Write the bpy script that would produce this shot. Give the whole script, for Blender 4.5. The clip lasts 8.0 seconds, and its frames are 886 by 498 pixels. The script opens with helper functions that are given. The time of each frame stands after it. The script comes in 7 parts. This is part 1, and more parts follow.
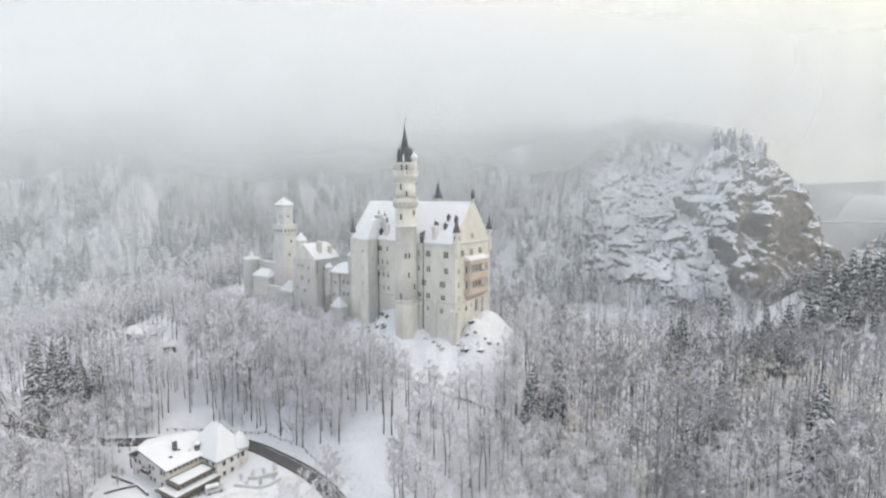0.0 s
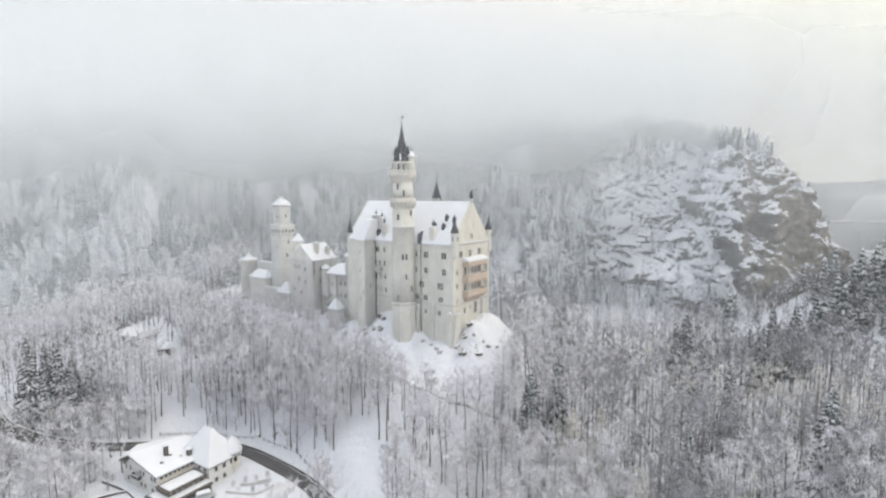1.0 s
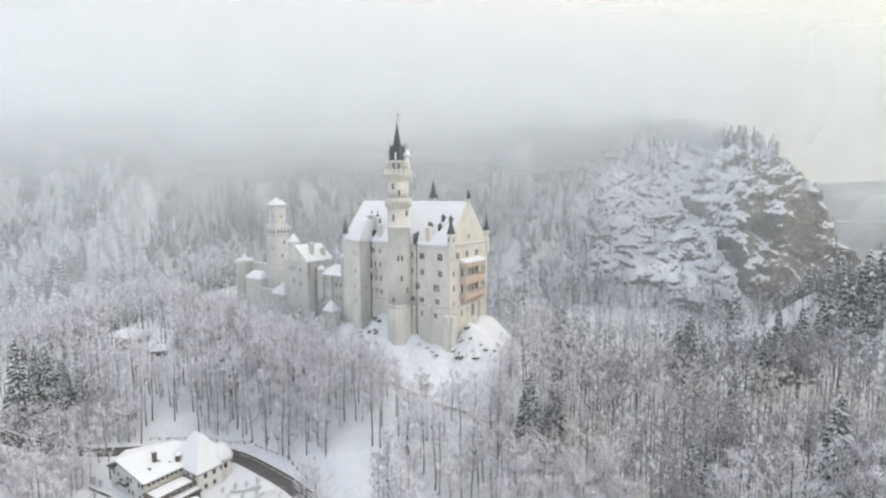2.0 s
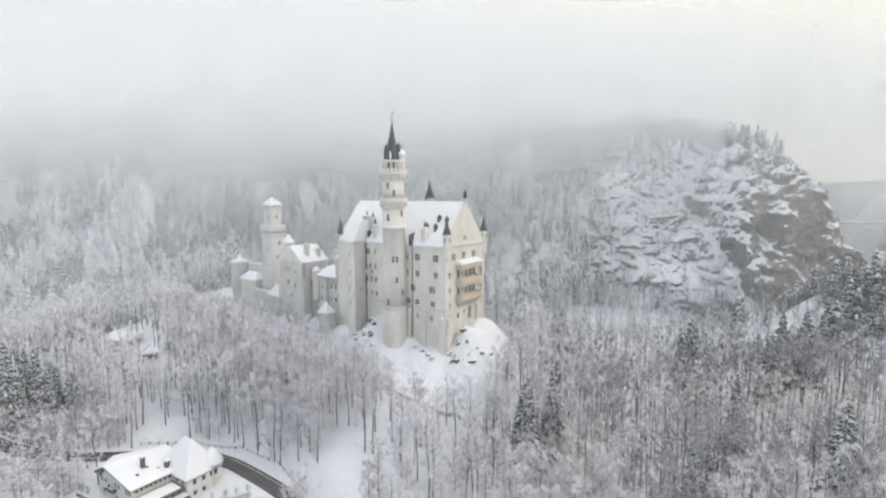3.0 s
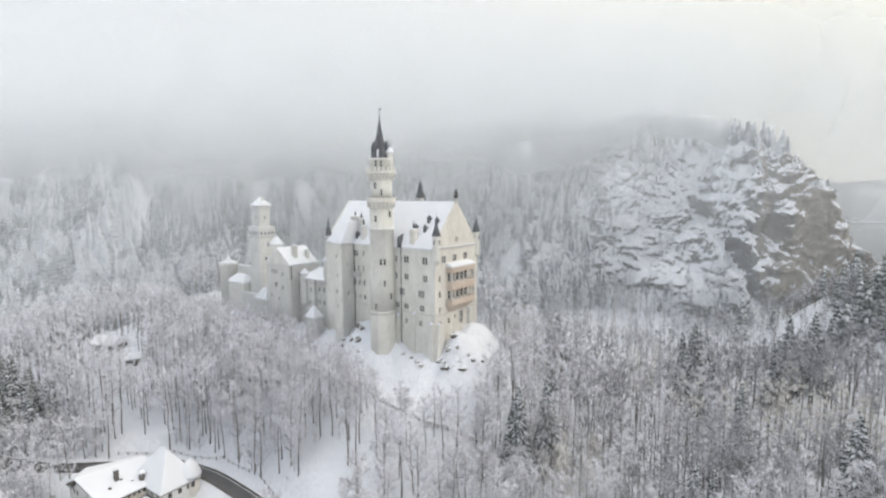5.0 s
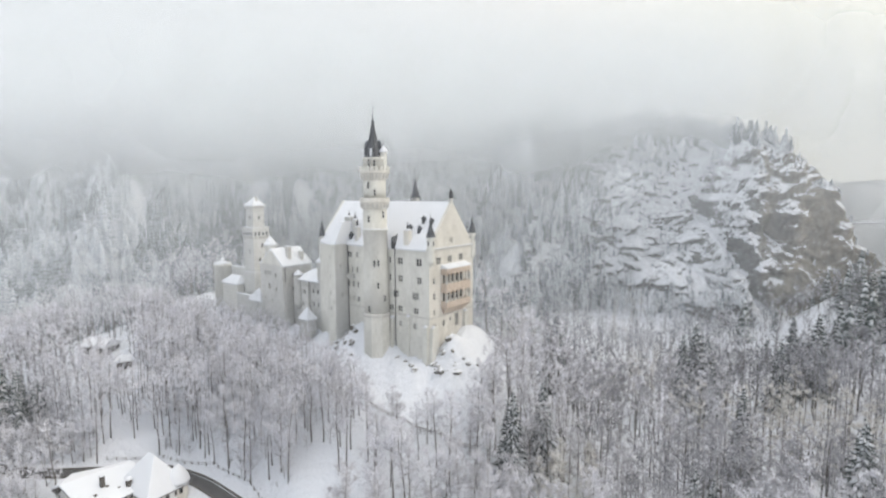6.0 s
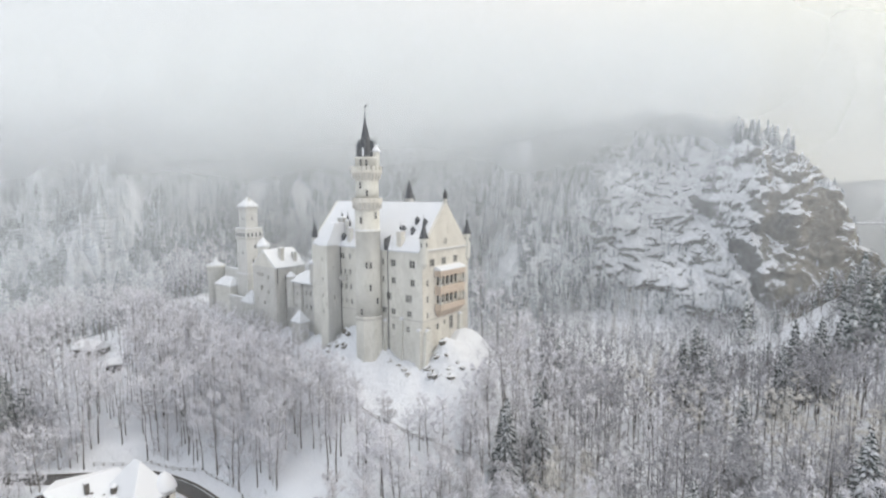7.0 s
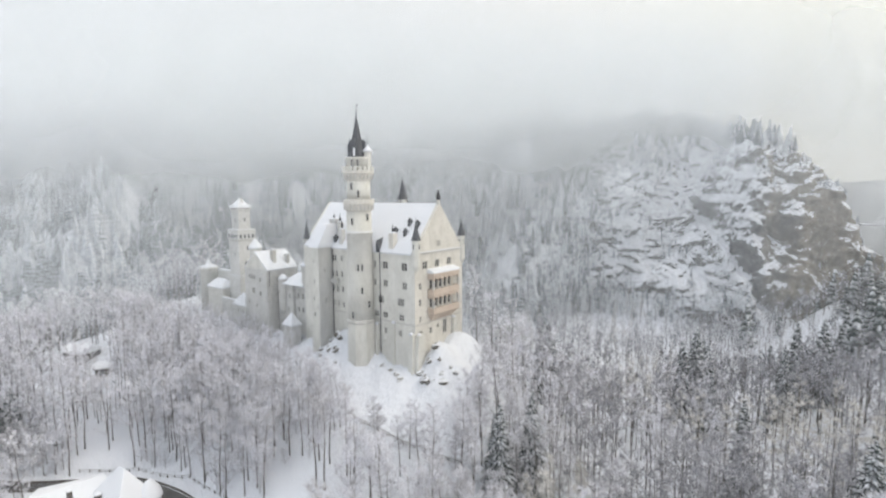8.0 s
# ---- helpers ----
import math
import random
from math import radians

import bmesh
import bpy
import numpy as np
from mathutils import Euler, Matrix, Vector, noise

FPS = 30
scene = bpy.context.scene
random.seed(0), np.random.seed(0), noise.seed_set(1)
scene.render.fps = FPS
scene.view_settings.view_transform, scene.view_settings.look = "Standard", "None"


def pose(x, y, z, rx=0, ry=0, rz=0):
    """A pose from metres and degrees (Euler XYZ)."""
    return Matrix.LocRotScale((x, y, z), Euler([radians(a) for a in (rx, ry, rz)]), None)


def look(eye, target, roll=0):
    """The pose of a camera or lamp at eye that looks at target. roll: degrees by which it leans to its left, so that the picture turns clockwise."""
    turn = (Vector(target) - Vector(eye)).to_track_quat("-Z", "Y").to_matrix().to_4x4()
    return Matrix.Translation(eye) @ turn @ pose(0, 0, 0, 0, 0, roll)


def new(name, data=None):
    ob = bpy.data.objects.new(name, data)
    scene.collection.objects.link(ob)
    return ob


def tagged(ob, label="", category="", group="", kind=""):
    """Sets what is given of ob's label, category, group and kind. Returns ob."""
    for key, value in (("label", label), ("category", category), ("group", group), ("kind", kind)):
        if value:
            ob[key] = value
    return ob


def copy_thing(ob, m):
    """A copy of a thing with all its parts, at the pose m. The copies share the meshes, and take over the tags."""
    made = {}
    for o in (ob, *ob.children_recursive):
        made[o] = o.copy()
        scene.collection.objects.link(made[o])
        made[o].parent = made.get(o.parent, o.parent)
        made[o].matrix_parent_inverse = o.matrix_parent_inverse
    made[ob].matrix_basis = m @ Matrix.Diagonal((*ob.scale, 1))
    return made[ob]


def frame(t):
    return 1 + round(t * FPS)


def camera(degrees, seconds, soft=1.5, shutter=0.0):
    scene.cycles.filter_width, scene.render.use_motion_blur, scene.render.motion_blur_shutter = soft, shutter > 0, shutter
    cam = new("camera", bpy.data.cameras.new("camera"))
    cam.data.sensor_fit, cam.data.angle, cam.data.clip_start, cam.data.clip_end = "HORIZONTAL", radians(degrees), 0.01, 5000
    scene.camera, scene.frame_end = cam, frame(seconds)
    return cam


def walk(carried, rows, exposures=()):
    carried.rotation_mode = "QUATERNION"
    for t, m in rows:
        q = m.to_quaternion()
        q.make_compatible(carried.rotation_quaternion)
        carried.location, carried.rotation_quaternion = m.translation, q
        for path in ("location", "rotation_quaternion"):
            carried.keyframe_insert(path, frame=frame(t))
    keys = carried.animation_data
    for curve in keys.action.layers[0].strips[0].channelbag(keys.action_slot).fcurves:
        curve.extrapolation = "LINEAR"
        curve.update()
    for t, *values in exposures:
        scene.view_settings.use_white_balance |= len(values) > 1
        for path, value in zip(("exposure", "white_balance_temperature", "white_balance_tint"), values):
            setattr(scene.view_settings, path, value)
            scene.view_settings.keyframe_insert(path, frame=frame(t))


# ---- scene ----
cam = camera(81.4, 8.0, soft=2.25)
METRES, EYE, TILT, LEAN, TURN = 31.0, 80.0, 0.0, 0.0, 31.4
ROWS = [
    (0.0, 0.0, 0.0, 0.0, 0.0, -6.08, -0.04),
    (0.5, 0.0325, 0.0583, -0.0017, 0.27, -6.08, -0.02),
    (1.0, 0.0623, 0.1116, -0.0033, 0.47, -6.08, 0.01),
    (1.5, 0.0961, 0.1718, -0.0047, 0.67, -6.08, 0.03),
    (3.0, 0.1957, 0.3371, -0.0065, 1.18, -6.08, 0.05),
    (3.5, 0.2234, 0.3843, -0.0067, 1.28, -6.09, 0.07),
    (4.0, 0.2557, 0.4382, -0.0068, 1.41, -6.12, 0.09),
    (4.5, 0.29, 0.4947, -0.0079, 1.54, -6.11, 0.11),
    (6.0, 0.3873, 0.6494, -0.0083, 1.91, -6.1, 0.16),
    (6.5, 0.4176, 0.6971, -0.0067, 2.0, -6.1, 0.17),
    (7.0, 0.4524, 0.7511, -0.0063, 2.09, -6.09, 0.19),
    (7.5, 0.4826, 0.7971, -0.0046, 2.18, -6.05, 0.2),
    (8.0, 0.5232, 0.8514, -0.0025, 2.29, -6.04, 0.21),
]
walk(cam, [(t, pose(0, 0, EYE, TILT, LEAN, TURN) @ pose(METRES * x, METRES * y, METRES * z, 90 + pitch, roll, yaw)) for t, x, y, z, yaw, pitch, roll in ROWS])

# ---- plan: two sets of axes ----
# castle axes: origin at the foot of the hall's corner, x towards the gable end, y into the building
CASTLE = pose(-77.9, 134.8, 0, 0, 0, -4)
# valley axes: s across the valley, d up the valley
CS, SN = math.cos(radians(31.4)), math.sin(radians(31.4))


def to_valley(x, y):
    return CS * x + SN * y, -SN * x + CS * y


def from_valley(s, d):
    return CS * s - SN * d, SN * s + CS * d


def to_castle(x, y):
    dx, dy = x + 77.9, y - 134.8
    c, n = math.cos(radians(4)), math.sin(radians(4))
    return c * dx - n * dy, n * dx + c * dy


# ---- world, sun ----
world = bpy.data.worlds.new("overcast_sky")
scene.world = world
world.use_nodes = True
wn, wl = world.node_tree.nodes, world.node_tree.links
wn.clear()
w_out = wn.new("ShaderNodeOutputWorld")
w_bg = wn.new("ShaderNodeBackground")
w_sky = wn.new("ShaderNodeTexSky")
w_sky.sky_type = "NISHITA"
w_sky.sun_disc = False
w_sky.sun_elevation = radians(24)
w_sky.sun_rotation = radians(35)
w_co = wn.new("ShaderNodeTexCoord")
# cloud deck: cool on the shaded side, warm and brighter towards the hidden sun
w_dot = wn.new("ShaderNodeVectorMath")
w_dot.operation = "DOT_PRODUCT"
SUN_DIR = Vector((0.42, 0.80, 0.42)).normalized()
w_dot.inputs[1].default_value = SUN_DIR
w_ramp = wn.new("ShaderNodeValToRGB")
w_ramp.color_ramp.interpolation = "B_SPLINE"
w_ramp.color_ramp.elements[0].position, w_ramp.color_ramp.elements[0].color = 0.05, (0.671, 0.704, 0.745, 1)
w_ramp.color_ramp.elements[1].position, w_ramp.color_ramp.elements[1].color = 0.84, (1.115, 0.975, 0.80, 1)
w_mid = w_ramp.color_ramp.elements.new(0.50)
w_mid.color = (0.864, 0.852, 0.848, 1)
w_noise = wn.new("ShaderNodeTexNoise")
w_noise.inputs["Scale"].default_value = 3.0
w_noise.inputs["Detail"].default_value = 4.0
w_fac = wn.new("ShaderNodeMapRange")
w_fac.inputs["From Min"].default_value, w_fac.inputs["From Max"].default_value = 0.25, 0.75
w_fac.inputs["To Min"].default_value, w_fac.inputs["To Max"].default_value = 0.93, 1.03
w_mul = wn.new("ShaderNodeVectorMath")
w_mul.operation = "SCALE"
w_clear = wn.new("ShaderNodeVectorMath")
w_clear.operation = "SCALE"
w_clear.inputs["Scale"].default_value = 0.004
w_add = wn.new("ShaderNodeVectorMath")
w_add.operation = "ADD"
wl.new(w_co.outputs["Generated"], w_dot.inputs[0])
wl.new(w_co.outputs["Generated"], w_noise.inputs["Vector"])
wl.new(w_dot.outputs["Value"], w_ramp.inputs["Fac"])
wl.new(w_noise.outputs["Fac"], w_fac.inputs["Value"])
wl.new(w_ramp.outputs["Color"], w_mul.inputs[0])
# an overcast deck is brighter overhead than at the horizon
w_sep = wn.new("ShaderNodeSeparateXYZ")
w_top = wn.new("ShaderNodeMapRange")
w_top.interpolation_type = "SMOOTHSTEP"
w_top.inputs["From Min"].default_value, w_top.inputs["From Max"].default_value = 0.34, 0.95
w_top.inputs["To Min"].default_value, w_top.inputs["To Max"].default_value = 1.0, 1.95
w_lift = wn.new("ShaderNodeMath")
w_lift.operation = "MULTIPLY"
wl.new(w_co.outputs["Generated"], w_sep.inputs[0])
wl.new(w_sep.outputs["Z"], w_top.inputs["Value"])
wl.new(w_top.outputs["Result"], w_lift.inputs[0])
wl.new(w_fac.outputs["Result"], w_lift.inputs[1])
wl.new(w_lift.outputs[0], w_mul.inputs["Scale"])
wl.new(w_sky.outputs["Color"], w_clear.inputs[0])
wl.new(w_mul.outputs["Vector"], w_add.inputs[0])
wl.new(w_clear.outputs["Vector"], w_add.inputs[1])
wl.new(w_add.outputs["Vector"], w_bg.inputs["Color"])
wl.new(w_bg.outputs["Background"], w_out.inputs["Surface"])
w_bg.inputs["Strength"].default_value = 1.09

sun = new("sun", bpy.data.lights.new("sun", "SUN"))
sun.data.energy, sun.data.angle, sun.data.color = 0.75, radians(25), (1.0, 0.925, 0.82)
sun.matrix_basis = look((0, 0, 300), Vector((0, 0, 300)) - Vector((0.75, 0.10, 0.62)))

# ---- materials ----


def material(name):
    m = bpy.data.materials.new(name)
    m.use_nodes = True
    nt = m.node_tree
    return m, nt.nodes, nt.links, nt.nodes["Principled BSDF"]


def ramp(nodes, stops):
    r = nodes.new("ShaderNodeValToRGB")
    while len(r.color_ramp.elements) < len(stops):
        r.color_ramp.elements.new(0.5)
    for e, (p, c) in zip(r.color_ramp.elements, stops):
        e.position, e.color = p, (*c, 1)
    return r


def noise_node(nodes, links, scale, detail=4.0, rough=0.55, coords=None):
    n = nodes.new("ShaderNodeTexNoise")
    n.inputs["Scale"].default_value, n.inputs["Detail"].default_value, n.inputs["Roughness"].default_value = scale, detail, rough
    if coords is not None:
        links.new(coords, n.inputs["Vector"])
    return n


def place(nodes):
    return nodes.new("ShaderNodeNewGeometry").outputs["Position"]


def surface(name, dark, light, scale, fine, roughness=0.85, bump=0.2, metal=0.0, stretch=None, rand=0.0):
    """Two scales of variation between two colours, with fine relief. Coordinates in metres."""
    m, nodes, links, bsdf = material(name)
    co = place(nodes)
    if stretch:
        mp = nodes.new("ShaderNodeMapping")
        mp.inputs["Scale"].default_value = stretch
        links.new(co, mp.inputs["Vector"])
        co = mp.outputs["Vector"]
    a, b = noise_node(nodes, links, scale, 3, 0.5, co), noise_node(nodes, links, fine, 5, 0.65, co)
    mix = nodes.new("ShaderNodeMath")
    mix.operation = "MULTIPLY_ADD"
    links.new(b.outputs["Fac"], mix.inputs[0])
    mix.inputs[1].default_value = 0.5
    half = nodes.new("ShaderNodeMath")
    half.operation = "MULTIPLY"
    half.inputs[1].default_value = 0.5
    links.new(a.outputs["Fac"], half.inputs[0])
    links.new(half.outputs[0], mix.inputs[2])
    value = mix.outputs[0]
    if rand:
        info = nodes.new("ShaderNodeObjectInfo")
        r2 = nodes.new("ShaderNodeMath")
        r2.operation = "MULTIPLY_ADD"
        r2.inputs[1].default_value = rand
        links.new(info.outputs["Random"], r2.inputs[0])
        links.new(value, r2.inputs[2])
        value = r2.outputs[0]
    cr = ramp(nodes, [(0.32, dark), (0.68 + rand, light)])
    links.new(value, cr.inputs["Fac"])
    links.new(cr.outputs["Color"], bsdf.inputs["Base Color"])
    bsdf.inputs["Roughness"].default_value, bsdf.inputs["Metallic"].default_value = roughness, metal
    if bump:
        bp = nodes.new("ShaderNodeBump")
        bp.inputs["Strength"].default_value, bp.inputs["Distance"].default_value = bump, 0.1
        links.new(b.outputs["Fac"], bp.inputs["Height"])
        links.new(bp.outputs["Normal"], bsdf.inputs["Normal"])
    return m


def snowed(name, dark, light, scale, fine, low, high, wobble, wobble_scale, snow=(0.75, 0.77, 0.805), roughness=0.9, bump=0.5, stretch=None):
    """A rough surface with snow lying where it faces up: bare below the slope low, white above high."""
    m, nodes, links, bsdf = material(name)
    geo = nodes.new("ShaderNodeNewGeometry")
    co = geo.outputs["Position"]
    rock_co = co
    if stretch:
        mp = nodes.new("ShaderNodeMapping")
        mp.inputs["Scale"].default_value = stretch
        links.new(co, mp.inputs["Vector"])
        rock_co = mp.outputs["Vector"]
    a, b = noise_node(nodes, links, scale, 4, 0.6, rock_co), noise_node(nodes, links, fine, 5, 0.65, rock_co)
    mixn = nodes.new("ShaderNodeMath")
    mixn.operation = "ADD"
    links.new(a.outputs["Fac"], mixn.inputs[0])
    links.new(b.outputs["Fac"], mixn.inputs[1])
    cr = ramp(nodes, [(0.32, dark), (0.68, light)])
    hf = nodes.new("ShaderNodeMath")
    hf.operation = "MULTIPLY"
    hf.inputs[1].default_value = 0.5
    links.new(mixn.outputs[0], hf.inputs[0])
    links.new(hf.outputs[0], cr.inputs["Fac"])
    sep = nodes.new("ShaderNodeSeparateXYZ")
    bp = nodes.new("ShaderNodeBump")
    bp.inputs["Strength"].default_value, bp.inputs["Distance"].default_value = bump, 1.0
    links.new(b.outputs["Fac"], bp.inputs["Height"])
    links.new(geo.outputs["Normal"], sep.inputs[0])
    w = noise_node(nodes, links, wobble_scale, 6, 0.7, co)
    ma = nodes.new("ShaderNodeMath")
    ma.operation = "MULTIPLY_ADD"
    links.new(w.outputs["Fac"], ma.inputs[0])
    ma.inputs[1].default_value = wobble
    links.new(sep.outputs["Z"], ma.inputs[2])
    mr = nodes.new("ShaderNodeMapRange")
    mr.interpolation_type = "SMOOTHSTEP"
    mr.inputs["From Min"].default_value, mr.inputs["From Max"].default_value = low + wobble / 2, high + wobble / 2
    links.new(ma.outputs[0], mr.inputs["Value"])
    mc = nodes.new("ShaderNodeMix")
    mc.data_type = "RGBA"
    links.new(mr.outputs["Result"], mc.inputs["Factor"])
    links.new(cr.outputs["Color"], mc.inputs["A"])
    sc = ramp(nodes, [(0.3, tuple(c * 0.93 for c in snow)), (0.7, snow)])
    links.new(a.outputs["Fac"], sc.inputs["Fac"])
    links.new(sc.outputs["Color"], mc.inputs["B"])
    links.new(mc.outputs["Result"], bsdf.inputs["Base Color"])
    links.new(bp.outputs["Normal"], bsdf.inputs["Normal"])
    bsdf.inputs["Roughness"].default_value = roughness
    bsdf.inputs["Specular IOR Level"].default_value = 0.2
    return m


SNOW = surface("snow", (0.655, 0.675, 0.715), (0.735, 0.752, 0.79), 0.25, 1.5, 0.9, 0.35)


def ground_material():
    """Snow over rock: grey limestone crags, tan on the western wall, white wherever a ledge is flat enough to hold snow."""
    m, nodes, links, bsdf = material("snowy_ground")
    geo = nodes.new("ShaderNodeNewGeometry")
    co = geo.outputs["Position"]

    def math_node(op, a, b=None, c=None, clamp=False):
        n = nodes.new("ShaderNodeMath")
        n.operation, n.use_clamp = op, clamp
        for k, q in enumerate((a, b, c)):
            if q is None:
                continue
            if isinstance(q, (int, float)):
                n.inputs[k].default_value = q
            else:
                links.new(q, n.inputs[k])
        return n.outputs[0]

    def span(value, a, b, low=0.0, high=1.0):
        n = nodes.new("ShaderNodeMapRange")
        n.interpolation_type = "SMOOTHSTEP"
        for key, q in (("From Min", a), ("From Max", b), ("To Min", low), ("To Max", high)):
            n.inputs[key].default_value = q
        links.new(value, n.inputs["Value"])
        return n.outputs["Result"]

    mp = nodes.new("ShaderNodeMapping")
    mp.inputs["Scale"].default_value = (1, 1, 0.45)
    links.new(co, mp.inputs["Vector"])
    broad = noise_node(nodes, links, 0.07, 4, 0.55, mp.outputs["Vector"]).outputs["Fac"]
    grain = noise_node(nodes, links, 0.7, 6, 0.68, mp.outputs["Vector"]).outputs["Fac"]
    shade = math_node("MULTIPLY_ADD", grain, 0.6, math_node("MULTIPLY", broad, 0.4))
    grey = ramp(nodes, [(0.36, (0.075, 0.078, 0.082)), (0.64, (0.27, 0.27, 0.265))])
    tan = ramp(nodes, [(0.36, (0.12, 0.11, 0.096)), (0.64, (0.36, 0.33, 0.285))])
    links.new(shade, grey.inputs["Fac"])
    links.new(shade, tan.inputs["Fac"])
    across = nodes.new("ShaderNodeVectorMath")
    across.operation = "DOT_PRODUCT"
    across.inputs[1].default_value = (CS, SN, 0)
    links.new(co, across.inputs[0])
    west = span(math_node("MULTIPLY_ADD", broad, 60.0, across.outputs["Value"]), 192, 222)
    rock = nodes.new("ShaderNodeMix")
    rock.data_type = "RGBA"
    links.new(west, rock.inputs["Factor"])
    links.new(grey.outputs["Color"], rock.inputs["A"])
    links.new(tan.outputs["Color"], rock.inputs["B"])
    # snow lies where the face is flat; patches of bare rock, and fine broken edges
    sep = nodes.new("ShaderNodeSeparateXYZ")
    links.new(geo.outputs["Normal"], sep.inputs[0])
    patch = noise_node(nodes, links, 0.055, 3, 0.5, co).outputs["Fac"]
    flaw = noise_node(nodes, links, 0.44, 8, 0.78, co)
    flaw.inputs["Distortion"].default_value = 0.9
    broken = flaw.outputs["Fac"]
    hold = math_node("MULTIPLY_ADD", patch, 2.2, math_node("MULTIPLY_ADD", broken, 4.6, math_node("MULTIPLY", sep.outputs["Z"], 1.8)))
    hold = math_node("MULTIPLY_ADD", west, -0.85, hold)
    white = span(hold, 3.45, 3.9)
    colour = nodes.new("ShaderNodeMix")
    colour.data_type = "RGBA"
    links.new(white, colour.inputs["Factor"])
    links.new(rock.outputs["Result"], colour.inputs["A"])
    snow = ramp(nodes, [(0.3, (0.69, 0.71, 0.757)), (0.7, (0.752, 0.777, 0.828))])
    links.new(broad, snow.inputs["Fac"])
    links.new(snow.outputs["Color"], colour.inputs["B"])
    links.new(colour.outputs["Result"], bsdf.inputs["Base Color"])
    bp = nodes.new("ShaderNodeBump")
    bp.inputs["Strength"].default_value, bp.inputs["Distance"].default_value = 0.7, 1.0
    links.new(grain, bp.inputs["Height"])
    links.new(bp.outputs["Normal"], bsdf.inputs["Normal"])
    bsdf.inputs["Roughness"].default_value = 0.9
    bsdf.inputs["Specular IOR Level"].default_value = 0.2
    return m


GROUND = ground_material()
ROCK = snowed("snowy_rock", (0.09, 0.09, 0.085), (0.27, 0.25, 0.22), 0.25, 1.2, 0.35, 0.6, 0.5, 0.5, bump=0.5)
LIMESTONE = surface("pale_limestone", (0.52, 0.515, 0.475), (0.735, 0.725, 0.68), 0.22, 1.3, 0.85, 0.15, stretch=(1, 1, 0.4))
# grey masonry; on the hall's stair block it stands in for the sides' shade
GREYSTONE = surface("grey_ashlar_and_shaded_sides", (0.45, 0.45, 0.435), (0.635, 0.63, 0.61), 0.22, 1.4, 0.88, 0.2, stretch=(1, 1, 0.4))
CREAM = surface("cream_and_warm_lit_limestone", (0.50, 0.48, 0.435), (0.74, 0.715, 0.66), 0.22, 1.3, 0.85, 0.15, stretch=(1, 1, 0.4))
ROSE = surface("rose_sandstone", (0.47, 0.38, 0.31), (0.60, 0.51, 0.43), 0.4, 1.6, 0.85, 0.15)
SLATE = surface("slate", (0.035, 0.04, 0.05), (0.085, 0.09, 0.10), 0.7, 3.0, 0.6, 0.3)
SLUSH = surface("slushy_yard", (0.45, 0.45, 0.46), (0.80, 0.81, 0.84), 0.35, 1.6, 0.8, 0.3)
TRIM = surface("stone_trim", (0.42, 0.41, 0.385), (0.58, 0.57, 0.54), 0.5, 2.0, 0.85, 0.1)
PLASTER = surface("white_plaster", (0.55, 0.55, 0.54), (0.70, 0.70, 0.68), 0.3, 2.0, 0.9, 0.1)
WOOD = surface("dark_wood", (0.045, 0.04, 0.035), (0.11, 0.095, 0.08), 0.8, 4.0, 0.7, 0.2)
ASPHALT = surface("wet_asphalt", (0.03, 0.029, 0.03), (0.075, 0.073, 0.073), 0.25, 1.4, 0.7, 0.1)
METAL = surface("dark_iron", (0.03, 0.03, 0.035), (0.06, 0.06, 0.065), 2.0, 8.0, 0.5, 0.05, 0.6)
BARK = snowed("snowy_bark", (0.075, 0.066, 0.06), (0.22, 0.20, 0.185), 0.5, 3.0, 0.10, 0.55, 1.2, 0.9, bump=0.2)
CAR_PAINT = surface("white_car_paint", (0.45, 0.46, 0.48), (0.55, 0.56, 0.58), 0.5, 2.0, 0.35, 0.0)
RUBBER = surface("tyre_rubber", (0.02, 0.02, 0.02), (0.035, 0.035, 0.035), 2.0, 8.0, 0.8, 0.0)


def glass():
    m, nodes, links, bsdf = material("window_glass")
    bsdf.inputs["Base Color"].default_value = (0.55, 0.6, 0.65, 1)
    bsdf.inputs["Roughness"].default_value = 0.06
    bsdf.inputs["Transmission Weight"].default_value = 1.0
    nz = noise_node(nodes, links, 0.8, 2, 0.5, place(nodes))
    bp = nodes.new("ShaderNodeBump")
    bp.inputs["Strength"].default_value, bp.inputs["Distance"].default_value = 0.05, 0.05
    links.new(nz.outputs["Fac"], bp.inputs["Height"])
    links.new(bp.outputs["Normal"], bsdf.inputs["Normal"])
    return m


GLASS = glass()


def dark_glass():
    m, nodes, links, bsdf = material("dark_window_glass")
    nz = noise_node(nodes, links, 1.5, 2, 0.5, place(nodes))
    cr = ramp(nodes, [(0.3, (0.012, 0.014, 0.017)), (0.7, (0.035, 0.04, 0.045))])
    links.new(nz.outputs["Fac"], cr.inputs["Fac"])
    links.new(cr.outputs["Color"], bsdf.inputs["Base Color"])
    bsdf.inputs["Roughness"].default_value = 0.12
    return m


DARK_GLASS = dark_glass()


